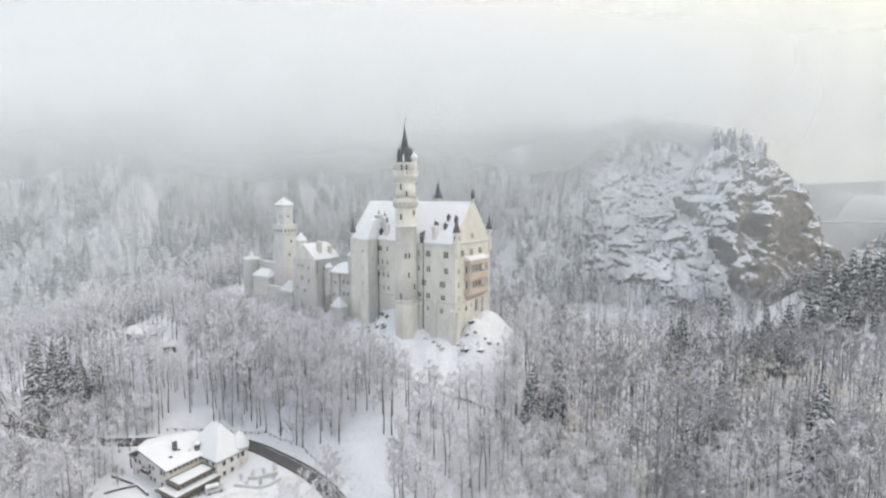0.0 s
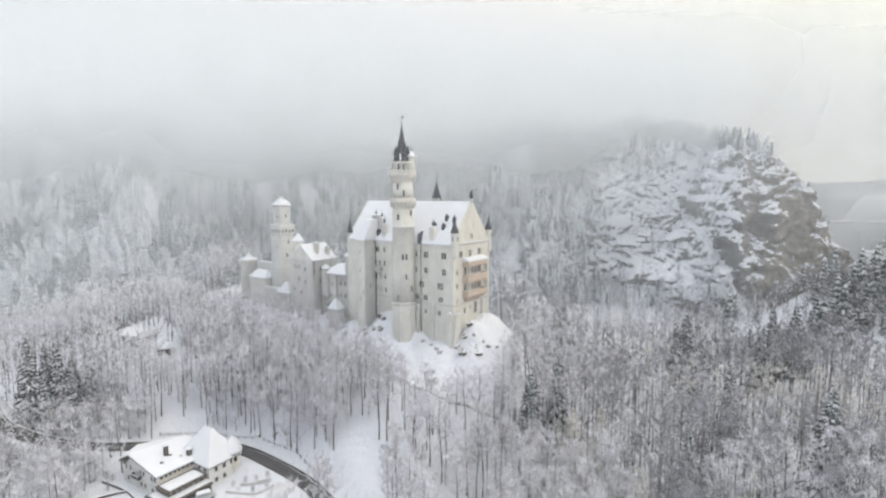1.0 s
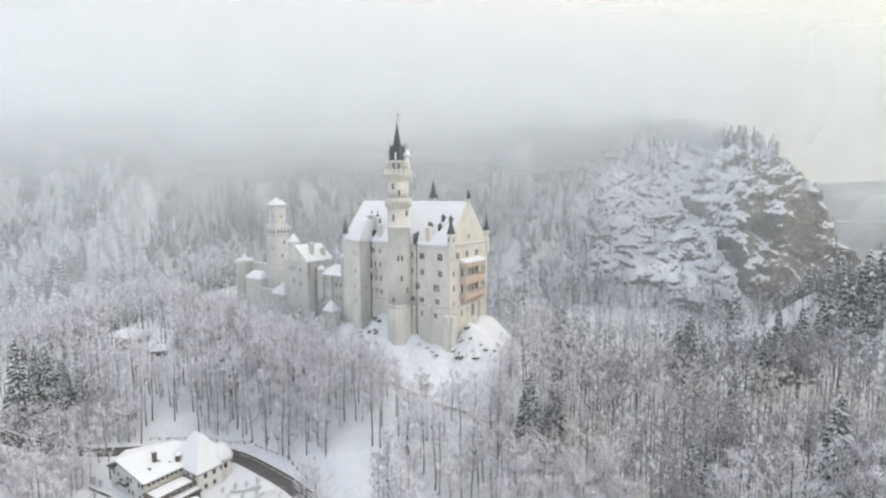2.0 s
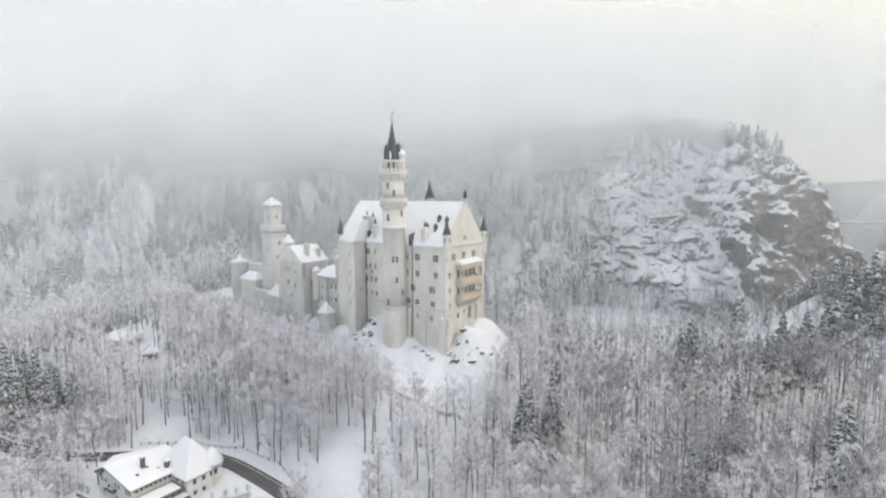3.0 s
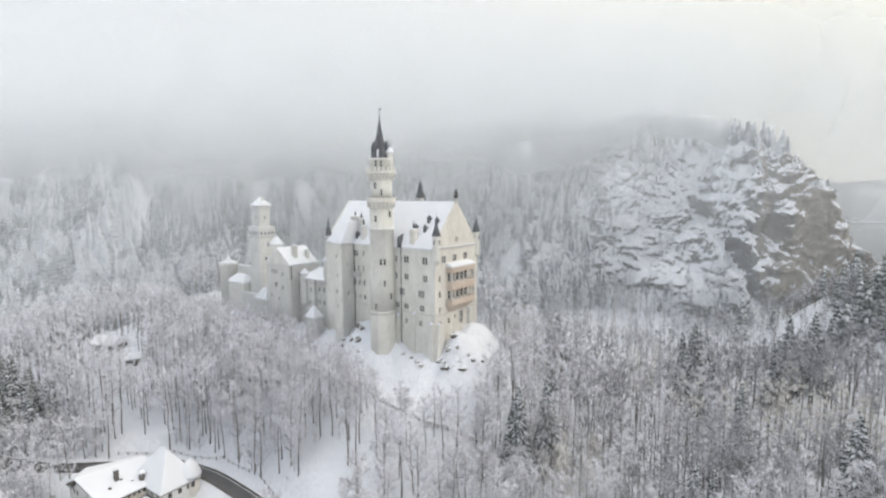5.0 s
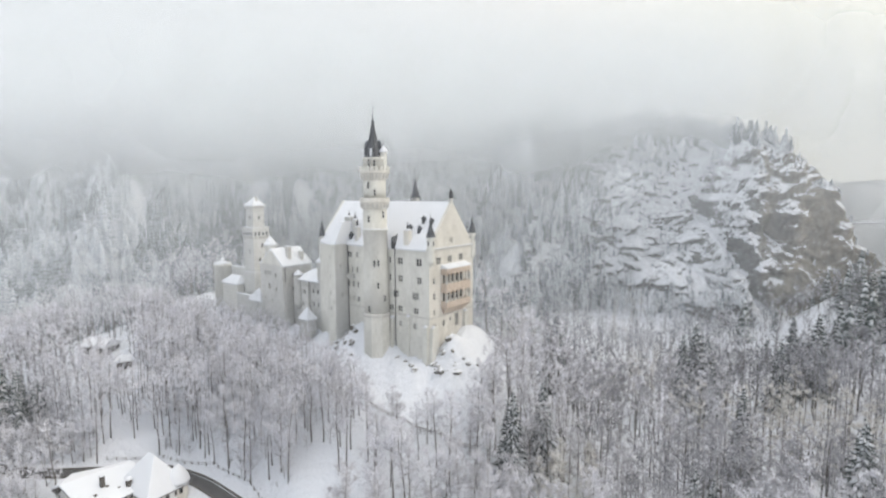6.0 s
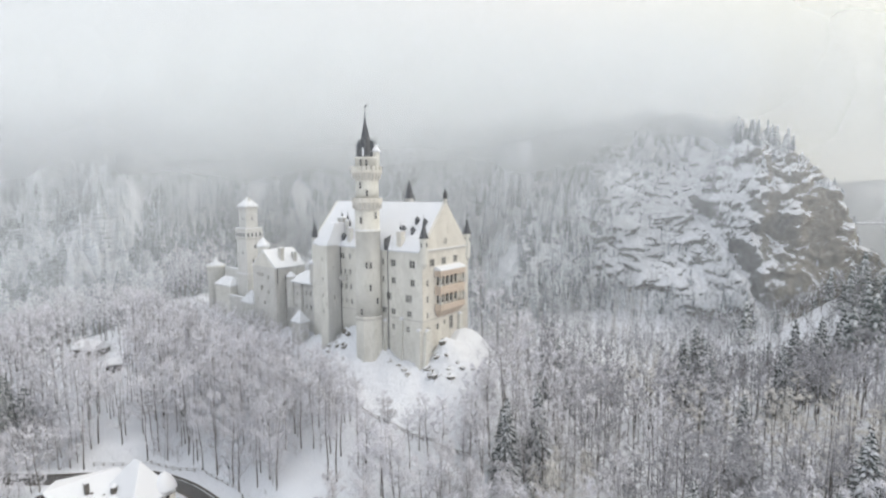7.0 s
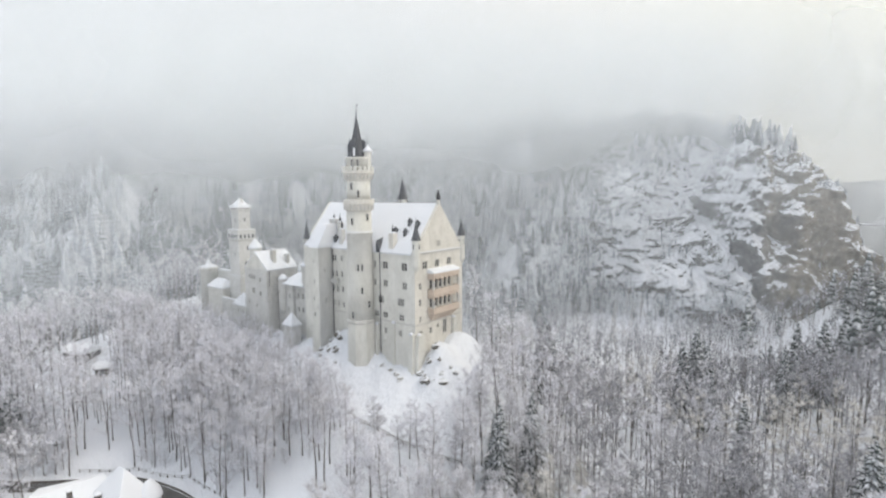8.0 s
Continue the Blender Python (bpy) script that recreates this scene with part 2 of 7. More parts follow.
def twig_material(name, dark, light, rand=0.13):
    """Frosted twigs: rime white on some, bare bark on others."""
    m, nodes, links, bsdf = material(name)
    geo = nodes.new("ShaderNodeNewGeometry")
    info = nodes.new("ShaderNodeObjectInfo")
    nz = noise_node(nodes, links, 0.15, 2, 0.5, geo.outputs["Position"])
    a = nodes.new("ShaderNodeMath")
    a.operation = "MULTIPLY_ADD"
    links.new(geo.outputs["Random Per Island"], a.inputs[0])
    a.inputs[1].default_value = rand
    links.new(nz.outputs["Fac"], a.inputs[2])
    b = nodes.new("ShaderNodeMath")
    b.operation = "MULTIPLY_ADD"
    links.new(info.outputs["Random"], b.inputs[0])
    b.inputs[1].default_value = 0.18
    links.new(a.outputs[0], b.inputs[2])
    cr = ramp(nodes, [(0.33, dark), (0.78, light)])
    links.new(b.outputs[0], cr.inputs["Fac"])
    links.new(cr.outputs["Color"], bsdf.inputs["Base Color"])
    bsdf.inputs["Roughness"].default_value = 0.95
    bsdf.inputs["Specular IOR Level"].default_value = 0.1
    return m


FROST = twig_material("frosted_twigs", (0.38, 0.372, 0.394), (0.73, 0.73, 0.78))
FROST_GREY = twig_material("thinly_frosted_twigs", (0.12, 0.116, 0.124), (0.42, 0.42, 0.457))
FROST_TAN = twig_material("frosted_larch_twigs", (0.36, 0.344, 0.33), (0.69, 0.675, 0.655))
NEEDLES = snowed("snowy_needles", (0.035, 0.047, 0.048), (0.11, 0.128, 0.125), 0.6, 3.0, 0.06, 0.55, 1.2, 0.9, bump=0.2)
WOOD_NEEDLES = snowed("dark_snowy_needles", (0.04, 0.052, 0.052), (0.13, 0.148, 0.145), 0.4, 2.0, 0.50, 1.1, 1.3, 0.4, bump=0.2)
DARK_NEEDLES = snowed("thinly_frosted_needles", (0.03, 0.042, 0.05), (0.10, 0.12, 0.135), 0.05, 0.3, 0.42, 1.05, 1.5, 0.14, snow=(0.66, 0.70, 0.755), bump=0.1)
FAR_NEEDLES = snowed("frosted_needles", (0.035, 0.048, 0.056), (0.13, 0.155, 0.175), 0.05, 0.3, 0.12, 0.72, 1.7, 0.16, snow=(0.70, 0.735, 0.785), bump=0.1)

# ---- mesh helpers ----


class Geo:
    """Collects vertices and faces of one part."""

    def __init__(self):
        self.v, self.f, self.joined = [], [], False

    def add(self, verts, faces):
        n = len(self.v)
        self.v.extend(tuple(p) for p in verts)
        self.f.extend(tuple(i + n for i in face) for face in faces)
        return self

    def box(self, x0, y0, z0, x1, y1, z1):
        v = [(x, y, z) for z in (z0, z1) for x, y in ((x0, y0), (x1, y0), (x1, y1), (x0, y1))]
        return self.add(v, [(3, 2, 1, 0), (4, 5, 6, 7), (0, 1, 5, 4), (1, 2, 6, 5), (2, 3, 7, 6), (3, 0, 4, 7)])

    def prism(self, poly, z0, z1):
        n = len(poly)
        v = [(x, y, z0) for x, y in poly] + [(x, y, z1) for x, y in poly]
        return self.add(v, [tuple(range(n - 1, -1, -1)), tuple(range(n, 2 * n))] + [(i, (i + 1) % n, n + (i + 1) % n, n + i) for i in range(n)])

    def lathe(self, cx, cy, profile, n=16, turn=0.0):
        """Rings of (radius, height); the ends are closed."""
        v, f = [], []
        for r, z in profile:
            for k in range(n):
                a = turn + 2 * math.pi * k / n
                v.append((cx + r * math.cos(a), cy + r * math.sin(a), z))
        for j in range(len(profile) - 1):
            for k in range(n):
                a, b = j * n + k, j * n + (k + 1) % n
                f.append((a, b, b + n, a + n))
        f.append(tuple(range(n - 1, -1, -1)))
        f.append(tuple(range((len(profile) - 1) * n, len(profile) * n)))
        return self.add(v, f)

    def tube(self, pts, radii, n=5):
        v, f = [], []
        for i, (p, r) in enumerate(zip(pts, radii)):
            p = Vector(p)
            t = Vector(pts[min(i + 1, len(pts) - 1)]) - Vector(pts[max(i - 1, 0)])
            t.normalize()
            a = t.cross(Vector((0.31, 0.95, 0.05))).normalized()
            b = t.cross(a)
            for k in range(n):
                q = 2 * math.pi * k / n
                v.append(tuple(p + (a * math.cos(q) + b * math.sin(q)) * r))
        for i in range(len(pts) - 1):
            for k in range(n):
                c, e = i * n + k, i * n + (k + 1) % n
                f.append((c, e, e + n, c + n))
        f.append(tuple(range(n - 1, -1, -1)))
        f.append(tuple(range((len(pts) - 1) * n, len(pts) * n)))
        return self.add(v, f)

    def mesh(self, name, mat, smooth=False):
        me = bpy.data.meshes.new(name)
        if self.joined:
            seen, spot, index = {}, [], []
            for p in self.v:
                key = tuple(round(c, 3) for c in p)
                if key not in seen:
                    seen[key] = len(spot)
                    spot.append(p)
                index.append(seen[key])
            faces = [tuple(dict.fromkeys(index[i] for i in f)) for f in self.f]
            me.from_pydata(spot, [], [f for f in faces if len(f) > 2])
        else:
            me.from_pydata(self.v, [], self.f)
        me.materials.append(mat)
        if smooth:
            me.polygons.foreach_set("use_smooth", [True] * len(me.polygons))
        me.update()
        return me


def thing(name, base, frame_matrix, label, category, group="", kind=""):
    """A top-level Empty at its base. Its parts keep the coordinates of the frame that it stands in."""
    ob = new(name)
    ob.matrix_basis = frame_matrix @ Matrix.Translation(base)
    ob.empty_display_size = 0.5
    tagged(ob, label, category, group, kind)
    return ob


BASES = {}


def part(name, geo, mat, parent, label="", smooth=False):
    """One mesh under a thing or a part."""
    ob = new(name, geo if isinstance(geo, bpy.types.Mesh) else geo.mesh(name, mat, smooth))
    ob.parent = parent
    if label:
        tagged(ob, label)
    return ob


def rooted(name, base, frame_matrix, label, category, group="", kind=""):
    """A thing whose parts are given in the coordinates of the frame, not of the base."""
    ob = thing(name, base, frame_matrix, label, category, group, kind)
    BASES[ob.name] = Vector(base)
    return ob


def piece(name, geo, mat, parent, label="", smooth=False, m=None):
    """A part of a rooted thing; m places it within the thing's frame."""
    ob = part(name, geo, mat, parent, label, smooth)
    ob.matrix_basis = Matrix.Translation(-BASES[parent.name]) @ (m or Matrix.Identity(4))
    return ob


def big_mesh(name, verts, faces, mat, smooth=False):
    """A mesh from arrays; faces is an array of triangles or quads."""
    me = bpy.data.meshes.new(name)
    n, k = faces.shape
    me.vertices.add(len(verts))
    me.vertices.foreach_set("co", np.ascontiguousarray(verts, dtype=np.float32).ravel())
    me.loops.add(n * k)
    me.loops.foreach_set("vertex_index", np.ascontiguousarray(faces, dtype=np.int32).ravel())
    me.polygons.add(n)
    me.polygons.foreach_set("loop_start", np.arange(0, n * k, k, dtype=np.int32))
    if smooth:
        me.polygons.foreach_set("use_smooth", np.ones(n, dtype=bool))
    me.materials.append(mat)
    me.update(calc_edges=True)
    me.validate()
    return me


# ---- relief of the land ----


def value_noise(x, y, seed):
    x, y = np.asarray(x, float), np.asarray(y, float)
    ix, iy = np.floor(x).astype(np.int64), np.floor(y).astype(np.int64)
    fx, fy = x - ix, y - iy
    fx, fy = fx * fx * (3 - 2 * fx), fy * fy * (3 - 2 * fy)

    def corner(a, b):
        h = (a * 374761393 + b * 668265263 + seed * 974634361) & 0xFFFFFFFF
        h = ((h ^ (h >> 13)) * 1274126177) & 0xFFFFFFFF
        return ((h ^ (h >> 16)) & 0xFFFFFF) / 16777215.0

    low = corner(ix, iy) * (1 - fx) + corner(ix + 1, iy) * fx
    high = corner(ix, iy + 1) * (1 - fx) + corner(ix + 1, iy + 1) * fx
    return low * (1 - fy) + high * fy


def fbm(x, y, octaves, seed):
    """About -1 to 1."""
    total, amp, norm = 0.0, 1.0, 0.0
    for k in range(octaves):
        total = total + amp * (2 * value_noise(x * 2 ** k, y * 2 ** k, seed + k) - 1)
        norm += amp
        amp *= 0.5
    return total / norm * 1.5


def step(a, b, x):
    q = np.clip((np.asarray(x, float) - a) / (b - a), 0, 1)
    return q * q * (3 - 2 * q)


ROAD = [(-48, 70, 5.4), (-66, 79, 6.0), (-83.6, 87.0, 6.6), (-95.4, 90.9, 6.9), (-110, 92.6, 7.1), (-123, 92.8, 7.2), (-136, 89.5, 7.3), (-147, 80.5, 7.4),
        (-157, 71.5, 8.2), (-170, 63.5, 9.8), (-188, 59, 12.0), (-210, 62, 15.0)]


def road_line():
    """The road's centre line, rounded."""
    pts = []
    p = [Vector(q) for q in ROAD]
    for i in range(len(p) - 1):
        a, b, c, e = p[max(i - 1, 0)], p[i], p[i + 1], p[min(i + 2, len(p) - 1)]
        for k in range(8):
            t = k / 8
            pts.append(0.5 * ((2 * b) + (c - a) * t + (2 * a - 5 * b + 4 * c - e) * t * t + (3 * b - a - 3 * c + e) * t ** 3))
    pts.append(p[-1])
    return pts


ROAD_LINE = road_line()
ROAD_XYZ = np.array([tuple(p) for p in ROAD_LINE])


def road_near(x, y):
    """Distance to the road's centre line, and its height there."""
    x, y = np.asarray(x, float), np.asarray(y, float)
    best, height = np.full(x.shape, 1e9), np.zeros(x.shape)
    for (ax, ay, az), (bx, by, bz) in zip(ROAD_XYZ[:-1], ROAD_XYZ[1:]):
        ux, uy = bx - ax, by - ay
        t = np.clip(((x - ax) * ux + (y - ay) * uy) / (ux * ux + uy * uy), 0, 1)
        q = np.hypot(x - ax - t * ux, y - ay - t * uy)
        near = q < best
        best = np.where(near, q, best)
        height = np.where(near, az + t * (bz - az), height)
    return best, height


def cliff_weight(s):
    return step(72, 112, s) * (1 - step(222, 240, s))


def land(x, y):
    """Height of the ground at a place of the plan."""
    x, y = np.asarray(x, float), np.asarray(y, float)
    s, d = to_valley(x, y)
    cx, cy = to_castle(x, y)
    # valley floor and the wooded ground west of the castle
    floor = np.interp(d, [-300, 40, 100, 170, 195, 230, 285, 400], [-14, -2, 5, 9, 6, -4, -4, 6]) + 5 * step(60, 130, s) * step(120, 200, d)
    floor = floor + step(105, 190, s) * np.interp(d, [125, 185, 230, 262, 300], [0, 5, 10, 16, 10])
    floor = floor + 19 * step(138, 200, s) * step(160, 205, d) * (1 - step(255, 285, d))
    floor = floor + 1.2 * fbm(x / 26, y / 26, 3, 5)
    # the castle's ridge
    north = np.interp(cy, [-200, -110, -75, -60, -40, -17, -4, 0], [-6, -1, 3, 6, 12.5, 25.5, 33.5, 35.5])
    south = np.interp(cy, [0, 20, 30, 55, 90], [35.5, 38, 32, 12, 2])
    ridge = np.where(cy < 0, north, south)
    ridge = ridge + 10 * step(-45, -110, cx) * np.exp(-((cy + 42) / 22) ** 2)
    # rock spur under the gable end
    west = 1 - step(3, 52, cx + 0.25 * np.abs(cy - 6))
    east = 1 - 0.75 * step(-125, -230, cx)
    z = floor + (ridge - floor) * west * east
    spur = 3.0 * np.exp(-((cx - 10) / 6.0) ** 2 - ((cy - 1) / 6.0) ** 2) + 4.4 * np.exp(-((cx - 4.0) / 4.5) ** 2 - ((cy - 6) / 4.5) ** 2) + 4.0 * np.exp(-((cx - 2) / 6.0) ** 2 - ((cy - 16) / 7.0) ** 2)
    near_rock = np.exp(-((cx - 5) / 14) ** 2 - ((cy - 2) / 11) ** 2)
    foot_line = np.interp(cx, [-60, -44, -34, -26, -21, -14, -8, 0, 8, 14], [0, 0, 1.6, 7.0, 5.0, 1.6, -0.8, -2.6, -2.6, 0]) * np.exp(-((cy + 1) / 8) ** 2)
    z = z + spur + foot_line + near_rock * (2.4 * fbm(x / 5, y / 5, 4, 31))
    slope_rock = step(-26, -6, cy) * (1 - step(4, 10, cy)) * step(-60, -40, cx) * (1 - step(10, 25, cx))
    z = z + slope_rock * 1.5 * fbm(x / 5, y / 5, 3, 12)
    # mountains behind the gorge
    foot = 283 + 7 * fbm(s / 55, d * 0 + 0.3, 2, 8) + np.interp(s, [-400, -235, -215, -160, -100, -40, 40, 90, 115, 140, 400], [0, -5, -8, 20, 40, 38, 32, 30, 12, 4, 0])
    q = d - foot
    slope = np.interp(q, [-60, 0, 30, 85, 150, 230, 420, 900], [-30, 5, 25, 73, 130, 142, 146, 150])
    sheer = np.interp(q, [-60, 0, 4, 11, 17, 32, 95, 200, 900], [-20, 17, 40, 77, 100, 113, 132, 145, 150])
    ragged = np.interp(q, [-60, 0, 14, 40, 64, 90, 140, 200, 900], [-25, 8, 30, 76, 106, 122, 138, 148, 150])
    cw = step(146, 168, s)
    cliff = ragged * (1 - cw) + sheer * cw
    cap = np.interp(s, [60, 130, 160, 180, 196, 206, 214, 226, 245, 262, 300, 380, 700], [160, 138, 122, 113, 100, 84, 70, 44, 24, 30, 50, 70, 90])
    cap = cap + 3 * fbm(s / 9, d / 30, 3, 77) + 0.10 * np.clip(d - 330, 0, 100)
    wall = np.where(s > 232, slope * 1.25, cliff)
    right = -6 * np.logaddexp(-wall / 6, -cap / 6)
    far = step(25, 65, s)
    m = slope * (1 - far) + right * far
    rough = step(8, 40, m)
    m = m + rough * (8 * fbm(s / 26 + d / 80, d / 70, 3, 41) + 2.0 * fbm(s / 7, d / 9, 4, 47) * (0.6 + 0.4 * step(-20, 60, s)) * (1 - 0.5 * cliff_weight(s)))
    z = np.maximum(z, m)
    # terrace of the inn and the road
    flat = 1 - step(0.75, 1.45, np.hypot((x + 119) / 25, (y - 73) / 17))
    z = z + (4.2 - z) * flat
    rd, rz = road_near(x, y)
    z = z + (rz - 0.22 - z) * (1 - step(3.2, 8.5, rd))
    return z


def warp_axis(knots):
    """Grid lines: a spacing for each stretch."""
    out = [knots[0][0]]
    for (a, h), (b, _) in zip(knots[:-1], knots[1:]):
        n = max(1, round((b - a) / h))
        out.extend(a + (b - a) * (k + 1) / n for k in range(n))
    return np.array(out)


def ridged(x, y, octaves, seed):
    """Sharp crests and rounded hollows, about -1 to 1."""
    total, amp, norm = 0.0, 1.0, 0.0
    for k in range(octaves):
        total = total + amp * (1 - 4 * np.abs(value_noise(x * 2 ** k, y * 2 ** k, seed + k) - 0.5))
        norm += amp
        amp *= 0.55
    return total / norm


def build_ground():
    """One sheet; on the mountain side its lines lie evenly along the slope, so that the crags keep their detail. Returns the crags' places and slopes."""
    sa = warp_axis([(-3200, 300), (-1100, 40), (-460, 2.6), (-140, 1.7), (20, 0.9), (62, 0.58), (222, 2.2), (360, 40), (1100, 300), (3200, 1)])
    front = warp_axis([(-2200, 250), (-200, 20), (40, 3.6), (104, 2.2), (176, 3.4), (272, 1)])
    back = warp_axis([(402, 4), (480, 12), (720, 120), (3600, 1)])
    fine = np.linspace(272, 402, 520)
    s, d = np.meshgrid(sa, fine)
    h = land(*from_valley(s, d))
    arc = np.concatenate([np.zeros((1, len(sa))), np.cumsum(np.hypot(np.diff(d, axis=0), np.diff(h, axis=0)), axis=0)])
    arc = arc / arc[-1]
    soft = arc.copy()
    for k in range(1, 9):
        soft += arc[:, np.clip(np.arange(len(sa)) - k, 0, None)] + arc[:, np.clip(np.arange(len(sa)) + k, None, len(sa) - 1)]
    soft /= 17
    share = np.linspace(0, 1, 290)[1:-1]
    middle = np.stack([np.interp(share, soft[:, k], fine) for k in range(len(sa))], 1)
    d = np.concatenate([np.repeat(front[:, None], len(sa), 1), middle, np.repeat(back[:, None], len(sa), 1)])
    s = np.repeat(sa[None], len(d), 0)
    x, y = from_valley(s, d)
    z = land(x, y)
    # crags: the face leans in and out, with ribs, ledges, hollows and two caves
    near = step(274, 286, d) * (1 - step(380, 400, d))
    cw = step(60, 95, s) * (1 - step(222, 240, s)) * step(10, 22, z) * near
    wall = step(158, 168, s + 0.25 * (z - 50)) * (1 - step(212, 222, s)) * (1 - step(76, 90, z))
    u, v = s + 6 * fbm(s / 19, z / 17, 3, 88), z + 6 * fbm(s / 17, z / 19, 3, 89)
    out = 4.5 * fbm(s / 24, z / 22, 3, 91) + 2.4 * ridged(u / 12, v / 11, 2, 95) + 1.5 * fbm(u / 5, v / 4.5, 3, 97)
    out = out + (0.6 * ridged(u / 3.8, v / 3.4, 2, 98) + 0.55 * fbm(s / 1.9, z / 1.6, 2, 103)) * (1 - 0.5 * wall)
    hollow = 9 * np.exp(-((s - 176) / 4.5) ** 2 - ((z - 60) / 9) ** 2) + 7 * np.exp(-((s - 181) / 2.6) ** 2 - ((z - 21) / 3.5) ** 2)
    hollow = hollow + 6 * np.exp(-((s - 140) / 8) ** 2 - ((z - 41) / 8) ** 2) + 5 * np.exp(-((s - 118) / 13) ** 2 - ((z - 24) / 4) ** 2)
    # a snow-filled gully runs down beside the tan wall
    gully = 7 * np.exp(-((s - 157 - 0.42 * (52 - z)) / 3.2) ** 2) * step(14, 24, z) * (1 - step(70, 84, z))
    d2 = d + cw * (hollow + gully - out)
    # wooded slopes: shallow ribs
    mid = step(12, 30, z) * near * (1 - step(60, 95, s))
    d2 = d2 - mid * (2.2 * ridged((s + 0.25 * z) / 17, z / 40, 2, 67) + 1.4 * ridged(s / 6, z / 7, 2, 69) * step(-60, 40, s))
    x, y = from_valley(s, d2)
    p = np.stack([x, y, z], -1)
    nd, ns = s.shape
    i = np.arange(nd * ns).reshape(nd, ns)
    faces = np.stack([i[:-1, :-1], i[:-1, 1:], i[1:, 1:], i[1:, :-1]], -1).reshape(-1, 4)
    ob = new("ground", big_mesh("ground", p.reshape(-1, 3), faces, GROUND, True))
    tagged(ob, "snow-covered ground with bare grey and tan rock crags", "ground", kind="structure")
    normal = np.cross(p[:-1, 1:] - p[:-1, :-1], p[1:, :-1] - p[:-1, :-1])
    up = normal[..., 2] / np.maximum(np.linalg.norm(normal, axis=-1), 1e-9)
    here = (s > 62) & (s < 226) & (d > 276) & (d < 398) & (z > 12)
    return p[:-1, :-1][here[:-1, :-1]], up[here[:-1, :-1]]


CRAG_PLACES, CRAG_UP = build_ground()


def build_road():
    """Asphalt ribbon with low snow-capped kerb walls on both sides."""
    geo, left, right = Geo(), Geo(), Geo()
    n = len(ROAD_LINE)
    side = []
    for i, p in enumerate(ROAD_LINE):
        t = ROAD_LINE[min(i + 1, n - 1)] - ROAD_LINE[max(i - 1, 0)]
        side.append(Vector((t.y, -t.x, 0)).normalized())
    for g, offsets in ((geo, ((-1.5, -0.3), (-1.5, 0.02), (0, 0.06), (1.5, 0.02), (1.5, -0.3))), (left, ((-2.15, -0.5), (-2.15, 0.42), (-1.9, 0.42), (-1.9, -0.5))), (right, ((1.9, -0.5), (1.9, 0.3), (2.15, 0.3), (2.15, -0.5)))):
        k = len(offsets)
        v, f = [], []
        for p, sd in zip(ROAD_LINE, side):
            v.extend((p.x + sd.x * o, p.y + sd.y * o, p.z + h) for o, h in offsets)
        for i in range(n - 1):
            for j in range(k - 1):
                a = i * k + j
                f.append((a, a + k, a + k + 1, a + 1))
        g.add(v, f)
    road = new("road", geo.mesh("road", ASPHALT))
    tagged(road, "dark wet asphalt road curving behind the inn", "road", kind="structure")
    for g in (left, right):
        w = new("kerb", g.mesh("kerb", WOOD))
        tagged(w, "low dark kerb wall along the road", "kerb", kind="structure")


build_road()

# ---- walls with openings, windows, roofs ----


def wall_geo(length, z0, z1, holes, thick=0.8):
    """A wall along x from 0 to length, its outer face at y = 0; holes are (x0, z0, x1, z1) and go through it."""
    g = Geo()
    xs = sorted({0.0, length, *(h[0] for h in holes), *(h[2] for h in holes)})
    zs = sorted({z0, z1, *(h[1] for h in holes), *(h[3] for h in holes)})

    def is_open(i, j):
        if i < 0 or j < 0 or i >= len(xs) - 1 or j >= len(zs) - 1:
            return False
        mx, mz = (xs[i] + xs[i + 1]) / 2, (zs[j] + zs[j + 1]) / 2
        return any(a < mx < c and b < mz < e for a, b, c, e in holes)

    for i in range(len(xs) - 1):
        for j in range(len(zs) - 1):
            a, c, b, e = xs[i], xs[i + 1], zs[j], zs[j + 1]
            if not is_open(i, j):
                g.add([(a, 0, b), (c, 0, b), (c, 0, e), (a, 0, e)], [(0, 1, 2, 3)])
                g.add([(a, thick, b), (c, thick, b), (c, thick, e), (a, thick, e)], [(3, 2, 1, 0)])
            else:
                if not is_open(i - 1, j):
                    g.add([(a, 0, b), (a, thick, b), (a, thick, e), (a, 0, e)], [(3, 2, 1, 0)])
                if not is_open(i + 1, j):
                    g.add([(c, 0, b), (c, thick, b), (c, thick, e), (c, 0, e)], [(0, 1, 2, 3)])
                if not is_open(i, j - 1):
                    g.add([(a, 0, b), (c, 0, b), (c, thick, b), (a, thick, b)], [(0, 1, 2, 3)])
                if not is_open(i, j + 1):
                    g.add([(a, 0, e), (c, 0, e), (c, thick, e), (a, thick, e)], [(3, 2, 1, 0)])
    g.add([(0, 0, z1), (length, 0, z1), (length, thick, z1), (0, thick, z1)], [(0, 1, 2, 3)])
    g.joined = True
    return g


WINDOW_MESHES = {}


